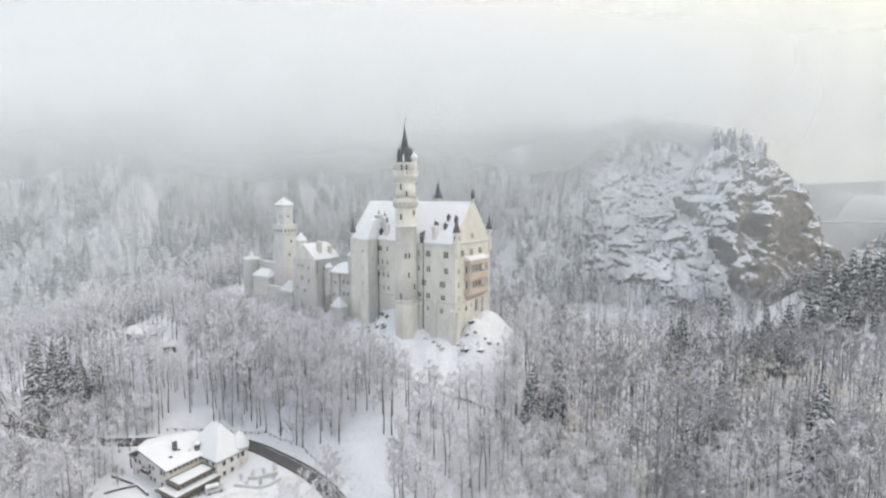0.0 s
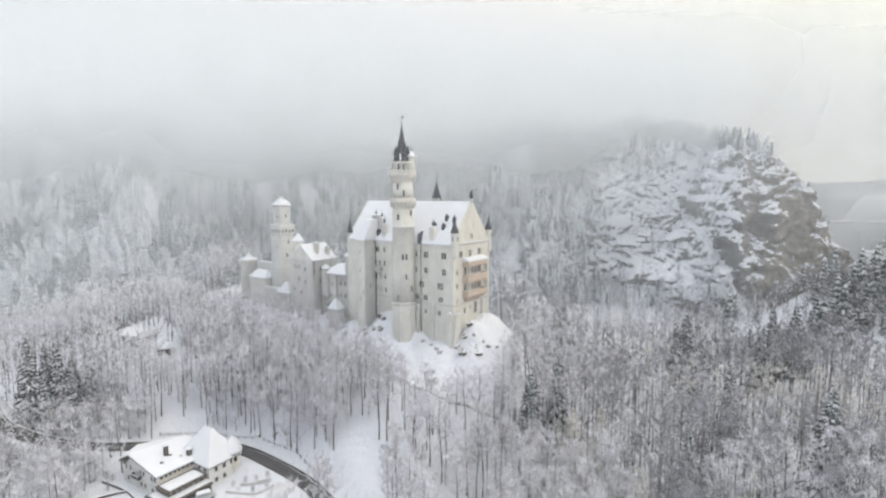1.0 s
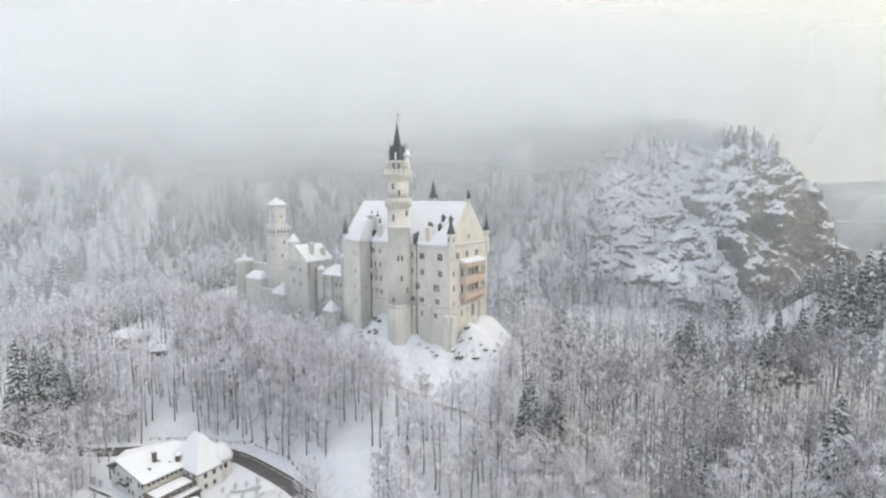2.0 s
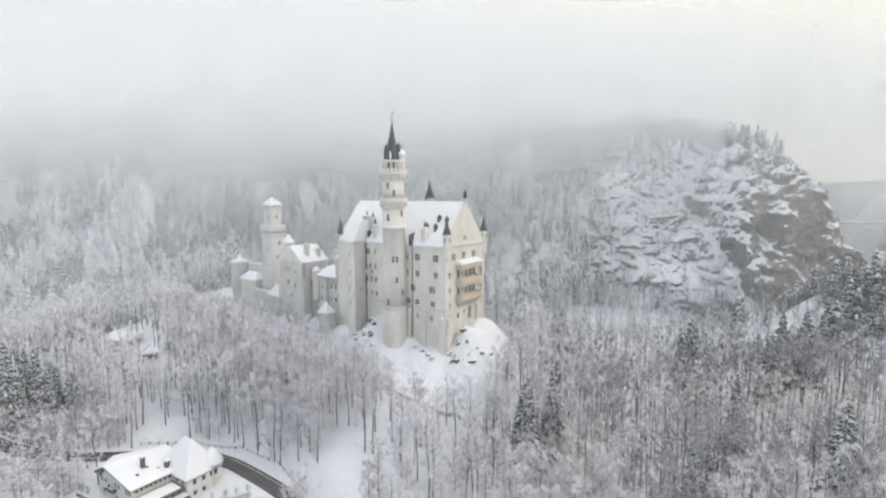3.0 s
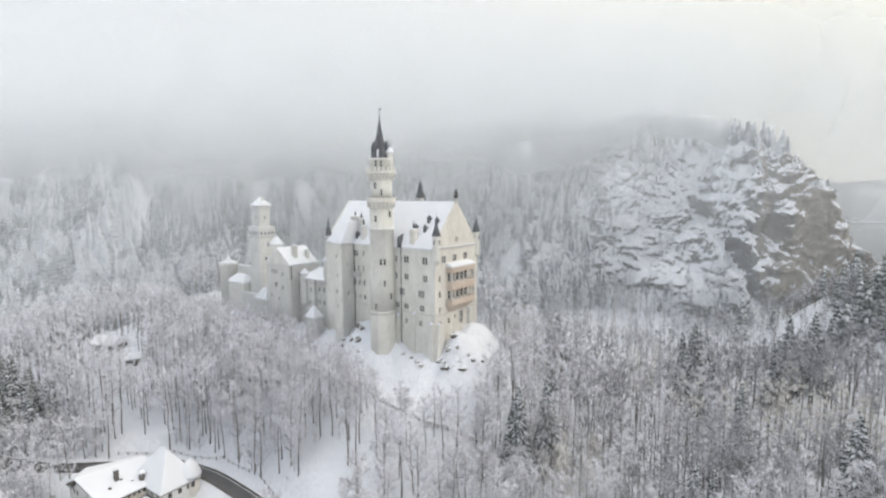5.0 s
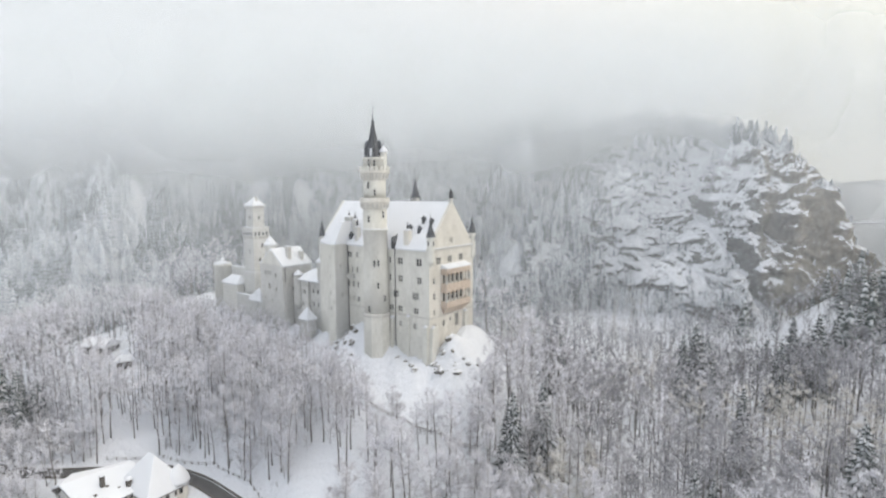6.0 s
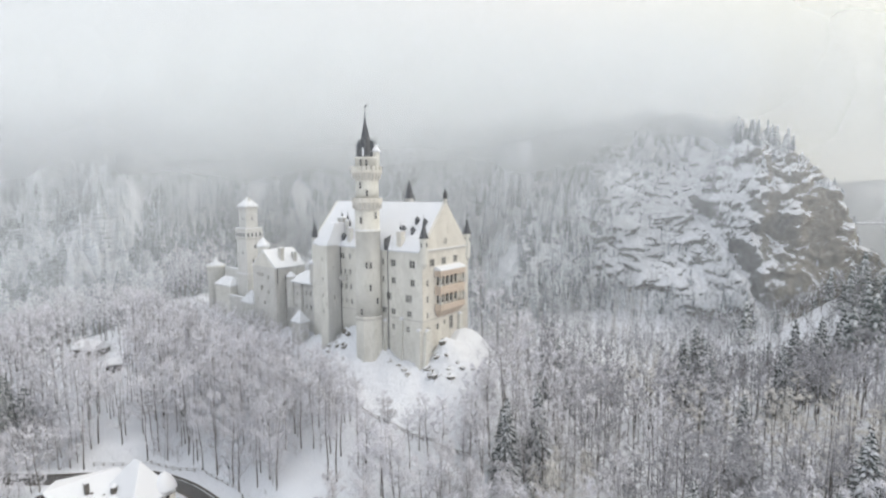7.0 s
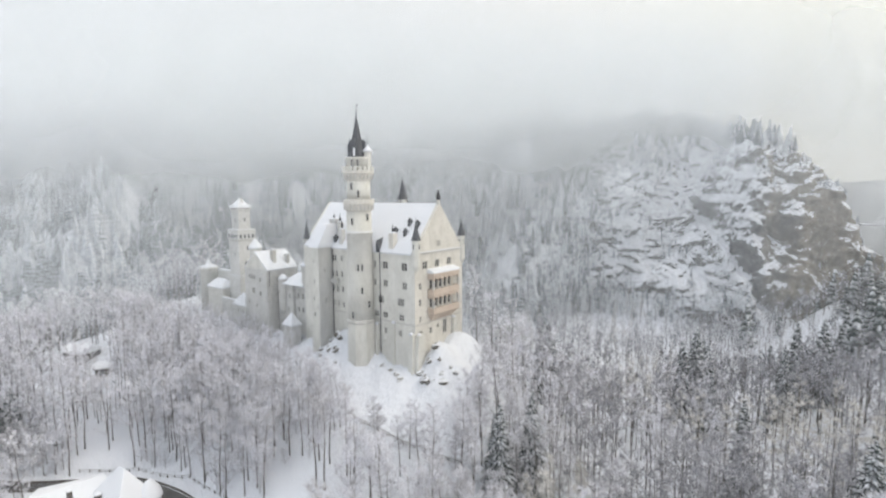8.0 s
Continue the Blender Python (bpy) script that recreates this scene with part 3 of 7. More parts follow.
def window_meshes(w, h, lights, arched, trim):
    """Frame with mullions and arched heads, and the pane behind it; the origin is the middle of the sill."""
    key = (w, h, lights, arched, trim.name)
    if key not in WINDOW_MESHES:
        x, e = w / 2, 0.12
        step_x = w / lights
        r = step_x / 2 - e
        holes = []
        for k in range(lights):
            c = x - w + (k + 0.5) * step_x + x
            holes += [(c - r, e, c + r, h * 0.5 - 0.04), (c - r, h * 0.5 + 0.04, c + r, h - e)]
        g = Geo()
        base = wall_geo(w, 0, h, holes, 0.24)
        g.add([(px - x, py + 0.1, pz) for px, py, pz in base.v], base.f)
        if arched:
            for k in range(lights):
                cx = -x + (k + 0.5) * step_x
                for sgn in (-1, 1):
                    pts = [(cx + sgn * r * math.cos(a), h - e - r + r * math.sin(a)) for a in (0, 0.4, 0.8, 1.2, 1.5708)] + [(cx + sgn * r, h - e)]
                    n = len(pts)
                    v = [(px, 0.1, pz) for px, pz in pts] + [(px, 0.34, pz) for px, pz in pts]
                    g.add(v, [tuple(range(n)), tuple(range(2 * n - 1, n - 1, -1))] + [(i, (i + 1) % n, n + (i + 1) % n, n + i) for i in range(n)])
        g.joined = True
        p = Geo().box(-x, 0.36, 0, x, 0.40, h)
        WINDOW_MESHES[key] = g.mesh("window", trim), p.mesh("pane", DARK_GLASS)
    return WINDOW_MESHES[key]


DARK_PANES = {}


def dark_pane(mesh):
    """The same pane before solid masonry, in dark glass."""
    if mesh.name not in DARK_PANES:
        me = mesh.copy()
        me.materials.clear()
        me.materials.append(DARK_GLASS)
        DARK_PANES[mesh.name] = me
    return DARK_PANES[mesh.name]


def facade(parent, m, length, z0, z1, mat, windows, thick=0.8, trim=None, name="wall", label="", door_holes=()):
    """A wall with its windows. windows: (x of the middle, height of the middle, width, height, lights, arched)."""
    holes = [(x - w / 2, z - h / 2, x + w / 2, z + h / 2) for x, z, w, h, n, a in windows] + list(door_holes)
    piece(name, wall_geo(length, z0, z1, holes, thick), mat, parent, label, m=m)
    for x, z, w, h, n, a in windows:
        frame_mesh, pane_mesh = window_meshes(w, h, n, a, trim or TRIM)
        win = piece("window", frame_mesh, None, parent, m=m @ Matrix.Translation((x, 0, z - h / 2)))
        pane = part("pane", pane_mesh, None, win)


def side(x, y, turn):
    return pose(x, y, 0, 0, 0, turn)


def gable_roof(x0, x1, y0, y1, z, ridge, over=0.5, thick=0.35, lift=0.0, hip0=0.0, hip1=0.0, mid=None):
    """A ridge along x; hip0 and hip1 draw its ends in. Returns a solid slab that lies on the walls."""
    g = Geo()
    ym = mid if mid is not None else (y0 + y1) / 2
    za = z - (ridge - z) / (ym - y0) * over + lift
    zb = z - (ridge - z) / (y1 - ym) * over + lift
    xa, xb, ya, yb = x0 - over, x1 + over, y0 - over, y1 + over
    top = [(xa, ya, za + thick), (xb, ya, za + thick), (xb, yb, zb + thick), (xa, yb, zb + thick), (xa + (hip0 + over if hip0 else 0), ym, ridge + lift + thick), (xb - (hip1 + over if hip1 else 0), ym, ridge + lift + thick)]
    low = [(p[0], p[1], p[2] - thick) for p in top]
    f = [(0, 1, 5, 4), (2, 3, 4, 5), (3, 0, 4), (1, 2, 5)]
    faces = list(f) + [tuple(6 + i for i in reversed(q)) for q in f[:2]] + [(0, 6, 7, 1), (1, 7, 8, 2), (2, 8, 9, 3), (3, 9, 6, 0)]
    g.add(top + low, faces)
    return g


def softened(ob, width=0.12):
    b = ob.modifiers.new("worn edges", "BEVEL")
    b.width, b.segments, b.limit_method = width, 2, "ANGLE"
    return ob


def spike(g, x, y, z0, z1, r=0.06):
    return g.lathe(x, y, [(r, z0), (r * 0.8, z0 + 0.6 * (z1 - z0)), (0.02, z1)], 6)


def small_windows(rows, *, w=1.0, h=1.9, lights=2, arched=True):
    return [(x, z, w, h, lights, arched) for x, z in rows]


def box_house(parent, x0, x1, y0, y1, z0, z1, mat, north=(), west=(), thick=0.6):
    """Four walls; windows of the north face by castle x, of the west face by castle y."""
    facade(parent, side(x0, y0, 0), x1 - x0, z0, z1, mat, [(x - x0, *r) for x, *r in north], thick)
    facade(parent, side(x1, y0, 90), y1 - y0, z0, z1, mat, [(y - y0, *r) for y, *r in west], thick)
    facade(parent, side(x1, y1, 180), x1 - x0, z0, z1, mat, [], thick)
    facade(parent, side(x0, y1, -90), y1 - y0, z0, z1, mat, [], thick)


# ---- the great hall of the castle ----


def bartizan(parent, x, y, z_low, z_eave, z_tip, r, stone=LIMESTONE):
    """Corner turret on a corbel with a dark slate cone and an iron finial."""
    piece("turret", Geo().lathe(x, y, [(0.25, z_low), (r * 0.6, z_low + 0.7), (r, z_low + 1.5), (r, z_eave - 0.5), (r + 0.16, z_eave - 0.3), (r + 0.16, z_eave)], 12), stone, parent, smooth=False)
    piece("spire", Geo().lathe(x, y, [(r + 0.28, z_eave - 0.05), (r + 0.1, z_eave + 0.35), (r * 0.45, z_eave + 0.55 * (z_tip - z_eave)), (0.04, z_tip)], 12), SLATE, parent, "dark slate spire")
    piece("finial", spike(Geo(), x, y, z_tip - 0.15, z_tip + 1.3), METAL, parent, "iron finial")
    slit = Geo().box(-0.18, -0.02, 0, 0.18, 0.1, 1.3)
    piece("slit_window", slit, SLATE, parent, m=pose(x - 0.02, y - r, z_eave - 2.4))
    piece("slit_window", slit, SLATE, parent, m=pose(x + r, y, z_eave - 2.4, 0, 0, 90))


def chimney(parent, x, y, z0, z1, w, dpt, pinnacle=1.8, stone=LIMESTONE):
    g = Geo().box(x - w / 2, y - dpt / 2, z0, x + w / 2, y + dpt / 2, z1)
    g.box(x - w / 2 - 0.12, y - dpt / 2 - 0.12, z1 - 0.5, x + w / 2 + 0.12, y + dpt / 2 + 0.12, z1 - 0.2)
    piece("chimney", g, stone, parent)
    cap = Geo()
    cap.lathe(x, y, [(w * 0.62, z1), (w * 0.58, z1 + 0.22), (w * 0.3, z1 + 0.42), (0.05, z1 + 0.48)], 8)
    piece("snow_cap", cap, SNOW, parent, "snow cap", True)
    if pinnacle:
        piece("finial", Geo().lathe(x, y, [(0.28, z1 + 0.3), (0.34, z1 + 0.5 * pinnacle), (0.12, z1 + 0.75 * pinnacle), (0.02, z1 + 0.5 + pinnacle)], 8), SLATE, parent, "dark finial")


def roof_dormer(parent, x, y, z, w=0.8, h=1.1, tip=1.2):
    """Small slate dormer with a pointed hood standing on the roof slope."""
    g = Geo().box(x - w / 2, y - 0.3, z - 0.3, x + w / 2, y + 0.9, z + h)
    g.add([(x - w / 2 - 0.15, y - 0.45, z + h), (x + w / 2 + 0.15, y - 0.45, z + h), (x + w / 2 + 0.15, y + 1.0, z + h), (x - w / 2 - 0.15, y + 1.0, z + h), (x, y + 0.1, z + h + tip)], [(0, 1, 4), (1, 2, 4), (2, 3, 4), (3, 0, 4), (3, 2, 1, 0)])
    piece("dormer", g, SLATE, parent, "dark slate dormer")


def build_hall():
    hall = rooted("castle_hall", (-20, 10, 34), CASTLE, "tall pale limestone castle hall with snow-covered pitched roof", "castle")
    eave, ridge, ym, deep = 65.0, 77.2, 10.4, 20.8
    z0 = 32.0
    # north face, along x from -33.4 to 0
    L = 33.4
    rows = []
    for u, z, w, h, n in [(14.2, 61.3, 0.8, 1.9, 1), (10.4, 61.3, 1.9, 2.1, 2), (3.6, 61.3, 2.0, 2.2, 2),
                          (14.2, 56.4, 0.8, 1.9, 1), (10.3, 56.4, 1.6, 1.9, 2), (3.5, 56.3, 1.6, 2.0, 2),
                          (12.1, 51.9, 2.0, 2.1, 3), (4.9, 51.9, 2.2, 2.2, 3),
                          (13.9, 47.8, 1.7, 1.7, 2), (10.5, 47.8, 1.7, 1.8, 2), (4.7, 47.8, 1.7, 1.8, 2),
                          (14.1, 43.5, 1.1, 1.6, 2), (10.5, 43.5, 1.1, 1.6, 2), (5.2, 43.5, 1.2, 1.7, 2), (10.7, 40.6, 0.6, 0.6, 1),
                          (30.9, 61.8, 1.9, 1.9, 2), (27.6, 61.8, 0.8, 1.7, 1), (31.6, 57.2, 0.8, 1.8, 1), (29.8, 57.2, 0.8, 1.8, 1), (27.6, 57.2, 0.8, 1.8, 1),
                          (31.4, 52.8, 0.9, 1.9, 1), (29.4, 52.8, 1.2, 1.9, 2), (27.4, 52.8, 0.8, 1.8, 1), (31.4, 48.6, 1.0, 1.6, 2), (29.2, 48.6, 1.0, 1.6, 2), (27.2, 48.4, 0.9, 1.6, 1)]:
        rows.append((L - u, z, w, h, n, True))
    facade(hall, side(-L, 0, 0), L, z0, eave, LIMESTONE, rows, 1.0)
    # gable end, along y from 0 to 20.8
    rows = [(4.2, 61.6, 1.9, 2.1, 2, True), (9.3, 61.7, 1.9, 2.1, 2, True), (14.6, 61.8, 1.9, 2.1, 2, True),
            (2.2, 56.3, 0.9, 1.9, 1, True), (2.2, 52.0, 0.9, 1.9, 1, True), (2.2, 47.6, 0.7, 1.6, 1, True), (2.2, 43.6, 1.3, 1.9, 2, True),
            (6.4, 43.9, 1.0, 1.8, 1, True), (9.4, 44.6, 0.8, 1.2, 1, True), (18.2, 56.4, 1.0, 1.9, 2, True), (18.2, 51.8, 1.0, 1.9, 2, True),
            (12.6, 43.9, 1.7, 4.0, 2, True)]
    for k in range(5):
        rows.append((6.7 + k * 2.0, 56.3, 1.2, 2.6, 1, True))
        rows.append((6.7 + k * 2.0, 51.3, 1.2, 2.6, 1, True))
    # cream here and on the gable above: the face's warm light put into the colour
    facade(hall, side(0, 0, 90), deep, z0, eave, CREAM, rows, 1.0, label="limestone gable wall, coloured cream for the warm light on it")
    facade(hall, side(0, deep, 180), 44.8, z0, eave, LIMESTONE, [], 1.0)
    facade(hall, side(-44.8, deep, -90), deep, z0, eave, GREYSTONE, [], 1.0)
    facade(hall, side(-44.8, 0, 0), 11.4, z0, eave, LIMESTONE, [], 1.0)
    # gables with a coping that stands above the roof
    for x0, mat in ((-0.9, CREAM), (-44.8, LIMESTONE)):
        v = [(x0, 0, eave), (x0, deep, eave), (x0, ym, ridge + 0.5), (x0 + 0.9, 0, eave), (x0 + 0.9, deep, eave), (x0 + 0.9, ym, ridge + 0.5)]
        piece("gable", Geo().add(v, [(0, 2, 1), (3, 4, 5), (0, 1, 4, 3), (1, 2, 5, 4), (2, 0, 3, 5)]), mat, hall, "triangular stone gable")
    piece("cornice", Geo().box(0.0, 0, eave - 0.5, 0.25, deep, eave), TRIM, hall, "stone cornice")
    piece("snow_ledge", Geo().box(0.02, 0.8, eave + 0.004, 0.34, deep - 0.6, eave + 0.2), SNOW, hall, "snow on the cornice")
    piece("cornice", Geo().box(-33.4, -0.22, eave - 0.55, 0, 0.0, eave - 0.15), TRIM, hall)
    piece("string_course", Geo().box(-33.4, -0.12, 46.1, 0, 0.0, 46.4), TRIM, hall)
    piece("string_course", Geo().box(0.0, 0, 46.1, 0.12, deep, 46.4), TRIM, hall)
    frame_mesh, pane_mesh = window_meshes(1.5, 1.6, 2, True, TRIM)
    gw = piece("window", frame_mesh, None, hall, m=pose(0.25, 9.8, 66.2, 0, 0, 90))
    part("pane", dark_pane(pane_mesh), None, gw).matrix_basis = Matrix.Translation((0, -0.1, 0))
    # roof, slate under a thick quilt of snow
    piece("roof", gable_roof(-43.9, -0.9, 0, deep, eave, ridge, 0.0, 0.25, -0.25), SLATE, hall, "slate roof slopes")
    g = gable_roof(-43.8, -1.0, 0, deep, eave, ridge, 0.45, 0.42, 0.02)
    g.v = [(min(max(x, -43.9), -0.9), y, z) for x, y, z in g.v]
    piece("roof_snow", g, SNOW, hall, "thick snow on the roof")
    # stair block at the east of the north face
    facade(hall, side(-35.2, -5, 0), 3.5, z0, eave, LIMESTONE, [(1.2, 61.0, 0.6, 1.3, 1, True), (1.4, 55.2, 0.6, 1.3, 1, True), (1.2, 50.2, 0.6, 1.3, 1, True), (1.4, 45.6, 0.6, 1.3, 1, True), (2.6, 47.8, 0.5, 1.0, 1, True)], 0.8)
    # both sides in the greyer stone: their shade is put into the colour
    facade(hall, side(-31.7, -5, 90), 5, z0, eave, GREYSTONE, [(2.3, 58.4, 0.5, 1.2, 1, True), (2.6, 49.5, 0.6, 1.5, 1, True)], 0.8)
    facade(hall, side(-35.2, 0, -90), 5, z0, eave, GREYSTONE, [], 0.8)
    g = Geo()
    v = [(-35.7, -5.5, 65.0), (-31.3, -5.5, 65.0), (-32.1, -1.2, 71.4), (-34.9, -1.2, 71.4), (-32.1, 6.2, 72.0), (-34.9, 6.2, 72.0), (-31.3, 6.2, 65.0), (-35.7, 6.2, 65.0)]
    g.add(v, [(0, 1, 2, 3), (3, 2, 4, 5), (1, 6, 4, 2), (0, 3, 5, 7), (0, 7, 6, 1), (5, 4, 6, 7)])
    piece("roof_snow", g, SNOW, hall, "snow on the stair block's roof")
    # turrets on the corners
    bartizan(hall, 0.0, 0.7, 60.2, 68.4, 73.4, 1.05)
    bartizan(hall, -0.2, 20.6, 60.2, 68.4, 73.0, 1.0)
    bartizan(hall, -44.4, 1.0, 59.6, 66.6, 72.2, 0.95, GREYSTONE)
    # pedestal and figure on the gable's tip
    piece("pedestal", Geo().lathe(-0.4, ym, [(0.55, 77.2), (0.5, 78.0), (0.62, 78.3), (0.62, 78.5)], 8), TRIM, hall)
    piece("statue", Geo().lathe(-0.4, ym, [(0.5, 78.5), (0.62, 79.2), (0.45, 79.9), (0.5, 80.3), (0.22, 80.6), (0.28, 80.95), (0.05, 81.3)], 10), METAL, hall, "dark bronze statue")
    # buttresses with snow caps
    for bx, by, w, dp, top in ((-13.0, -0.6, 0.9, 0.62, 44.8), (-0.9, -0.6, 1.7, 0.6, 43.8), (0.5, 16.0, 1.0, 1.0, 45.6), (-7.2, -0.35, 0.5, 0.36, 45.9), (0.55, 1.0, 1.1, 1.6, 43.6)):
        piece("buttress", Geo().add([(bx - w / 2, by - dp, 32), (bx + w / 2, by - dp, 32), (bx + w / 2, by + dp, 32), (bx - w / 2, by + dp, 32), (bx - w / 2, by - dp * 0.5, top), (bx + w / 2, by - dp * 0.5, top), (bx + w / 2, by + dp, top + 0.4), (bx - w / 2, by + dp, top + 0.4)],
              [(3, 2, 1, 0), (4, 5, 6, 7), (0, 1, 5, 4), (1, 2, 6, 5), (2, 3, 7, 6), (3, 0, 4, 7)]), LIMESTONE, hall)
        piece("snow_cap", Geo().lathe(bx, by, [(0.55, top + 0.1), (0.5, top + 0.5), (0.2, top + 0.75), (0.02, top + 0.8)], 8), SNOW, hall, "snow cap", True)
    # two-storey loggia on the gable wall
    y0, y1, px = 5.2, 16.4, 2.1
    log = piece("loggia", Geo().box(0, y0, 48.6, px, y1, 49.2).box(0, y0, 53.6, px, y1, 54.2).box(0, y0, 58.4, px, y1, 59.4), ROSE, hall, "rose sandstone loggia on the gable wall")

    def sub(name, g, mat, label=""):
        o = part(name, g, mat, log, label)
        return o

    sub("corbel", Geo().add([(0, y0 + 1.2, 46.4), (0, y1 - 1.2, 46.4), (px, y1, 48.6), (px, y0, 48.6), (0, y0, 48.6), (0, y1, 48.6)], [(0, 3, 2, 1), (0, 4, 3), (1, 2, 5), (4, 5, 2, 3), (0, 1, 5, 4)]), ROSE)
    for zf in (49.2, 54.2):
        sub("parapet", Geo().box(px - 0.25, y0, zf, px, y1, zf + 1.0), ROSE)
        for yy in (y0, y1 - 0.25):
            sub("parapet", Geo().box(0, yy, zf, px - 0.25, yy + 0.25, zf + 1.0), ROSE)
            sub("lintel", Geo().box(0, yy, zf + 3.5, px - 0.3, yy + 0.25, zf + 4.2 + (0.2 if zf < 50 else 0)), ROSE)
        for k in range(7):
            yy = y0 + 0.18 + (y1 - y0 - 0.36) * k / 6
            wide = 0.42 if k in (0, 6) else 0.2
            sub("column", Geo().lathe(px - 0.2, yy, [(wide, zf + 1.0), (wide * 0.75, zf + 1.25), (wide * 0.7, zf + 2.8), (wide * 1.2, zf + 3.1)], 8), TRIM)
        arch = Geo()
        bays, wb = 6, (y1 - y0 - 0.36) / 6
        for k in range(bays):
            cyy, r = y0 + 0.18 + wb * (k + 0.5), wb / 2 - 0.12
            for sgn in (-1, 1):
                pts = [(cyy + sgn * r * math.cos(a), zf + 3.1 + r * math.sin(a)) for a in (0, 0.4, 0.8, 1.2, 1.571)] + [(cyy, zf + 4.3), (cyy + sgn * wb / 2, zf + 4.3), (cyy + sgn * wb / 2, zf + 3.1)]
                n = len(pts)
                arch.add([(px, a, b) for a, b in pts] + [(px - 0.3, a, b) for a, b in pts], [tuple(range(n)), tuple(range(2 * n - 1, n - 1, -1))] + [(i, (i + 1) % n, n + (i + 1) % n, n + i) for i in range(n)])
        sub("arcade", arch, ROSE)
    sub("snow_cap", Geo().add([(-0.02, y0 - 0.3, 59.42), (px + 0.3, y0 - 0.3, 59.42), (px + 0.3, y1 + 0.3, 59.42), (-0.02, y1 + 0.3, 59.42), (0.0, y0 - 0.1, 60.5), (px + 0.1, y0 - 0.2, 59.85), (px + 0.1, y1 + 0.2, 59.85), (0.0, y1 + 0.1, 60.5)], [(3, 2, 1, 0), (4, 5, 6, 7), (0, 1, 5, 4), (1, 2, 6, 5), (2, 3, 7, 6), (3, 0, 4, 7)]), SNOW, "snow on the loggia's roof")
    # small balcony on the north face
    piece("balcony", Geo().box(-31.2, -1.1, 54.6, -28.6, 0, 55.0).box(-31.2, -1.1, 55.0, -28.6, -0.95, 56.0).box(-31.2, -0.95, 55.0, -31.05, 0, 56.0).box(-28.75, -0.95, 55.0, -28.6, 0, 56.0), GREYSTONE, hall, "small grey stone balcony")
    # chimneys, dormers
    slope = (ridge - eave) / ym
    chimney(hall, -8.3, 1.0, 64.8, 69.8, 1.7, 1.5, 2.2, CREAM)
    chimney(hall, -28.2, 1.0, 64.8, 70.0, 1.2, 1.3, 2.8, GREYSTONE)
    chimney(hall, -33.4, 2.6, 66.6, 72.8, 2.6, 1.4, 1.8, GREYSTONE)
    chimney(hall, -30.6, 2.4, 66.4, 72.0, 1.3, 1.2, 2.2, GREYSTONE)
    for x, y in ((-9.6, 3.4), (-6.3, 5.4), (-3.2, 5.0), (-6.0, 3.2), (-26.6, 4.0), (-31.0, 0.9)):
        roof_dormer(hall, x, y, eave + slope * y + 0.3)
    # dark valley gutter beside the tower
    piece("valley_gutter", Geo().add([(-13.2, -0.5, 64.6), (-11.6, -0.5, 64.6), (-13.2, 2.4, 68.6), (-13.2, -0.5, 67.6)], [(0, 1, 3), (1, 2, 3), (0, 3, 2), (0, 2, 1)]), SLATE, hall, "dark lead gutter")
    # thin dark tubes added for the join shadows beside the tower and the stair block
    for x in (-12.2, -31.4):
        piece("join_line", Geo().tube([(x, -0.12, 34.6), (x, -0.12, 64.4)], [0.11, 0.11], 6), METAL, hall, "dark upright line along a wall join")
    # stair turret on the far slope
    x, y = -17.0, 14.6
    piece("turret", Geo().lathe(x, y, [(1.25, 68), (1.25, 77.6), (1.45, 77.9), (1.45, 78.6)], 10), GREYSTONE, hall)
    piece("spire", Geo().lathe(x, y, [(1.6, 78.5), (1.25, 79.2), (0.55, 82.2), (0.04, 84.4)], 10), SLATE, hall, "dark slate spire")
    piece("finial", spike(Geo(), x, y, 84.2, 86.2), METAL, hall)
    for k in range(4):
        a = k * math.pi / 2 + 0.4
        piece("finial", spike(Geo(), x + 1.5 * math.cos(a), y + 1.5 * math.sin(a), 77.4, 80.2, 0.16), SLATE, hall)


build_hall()


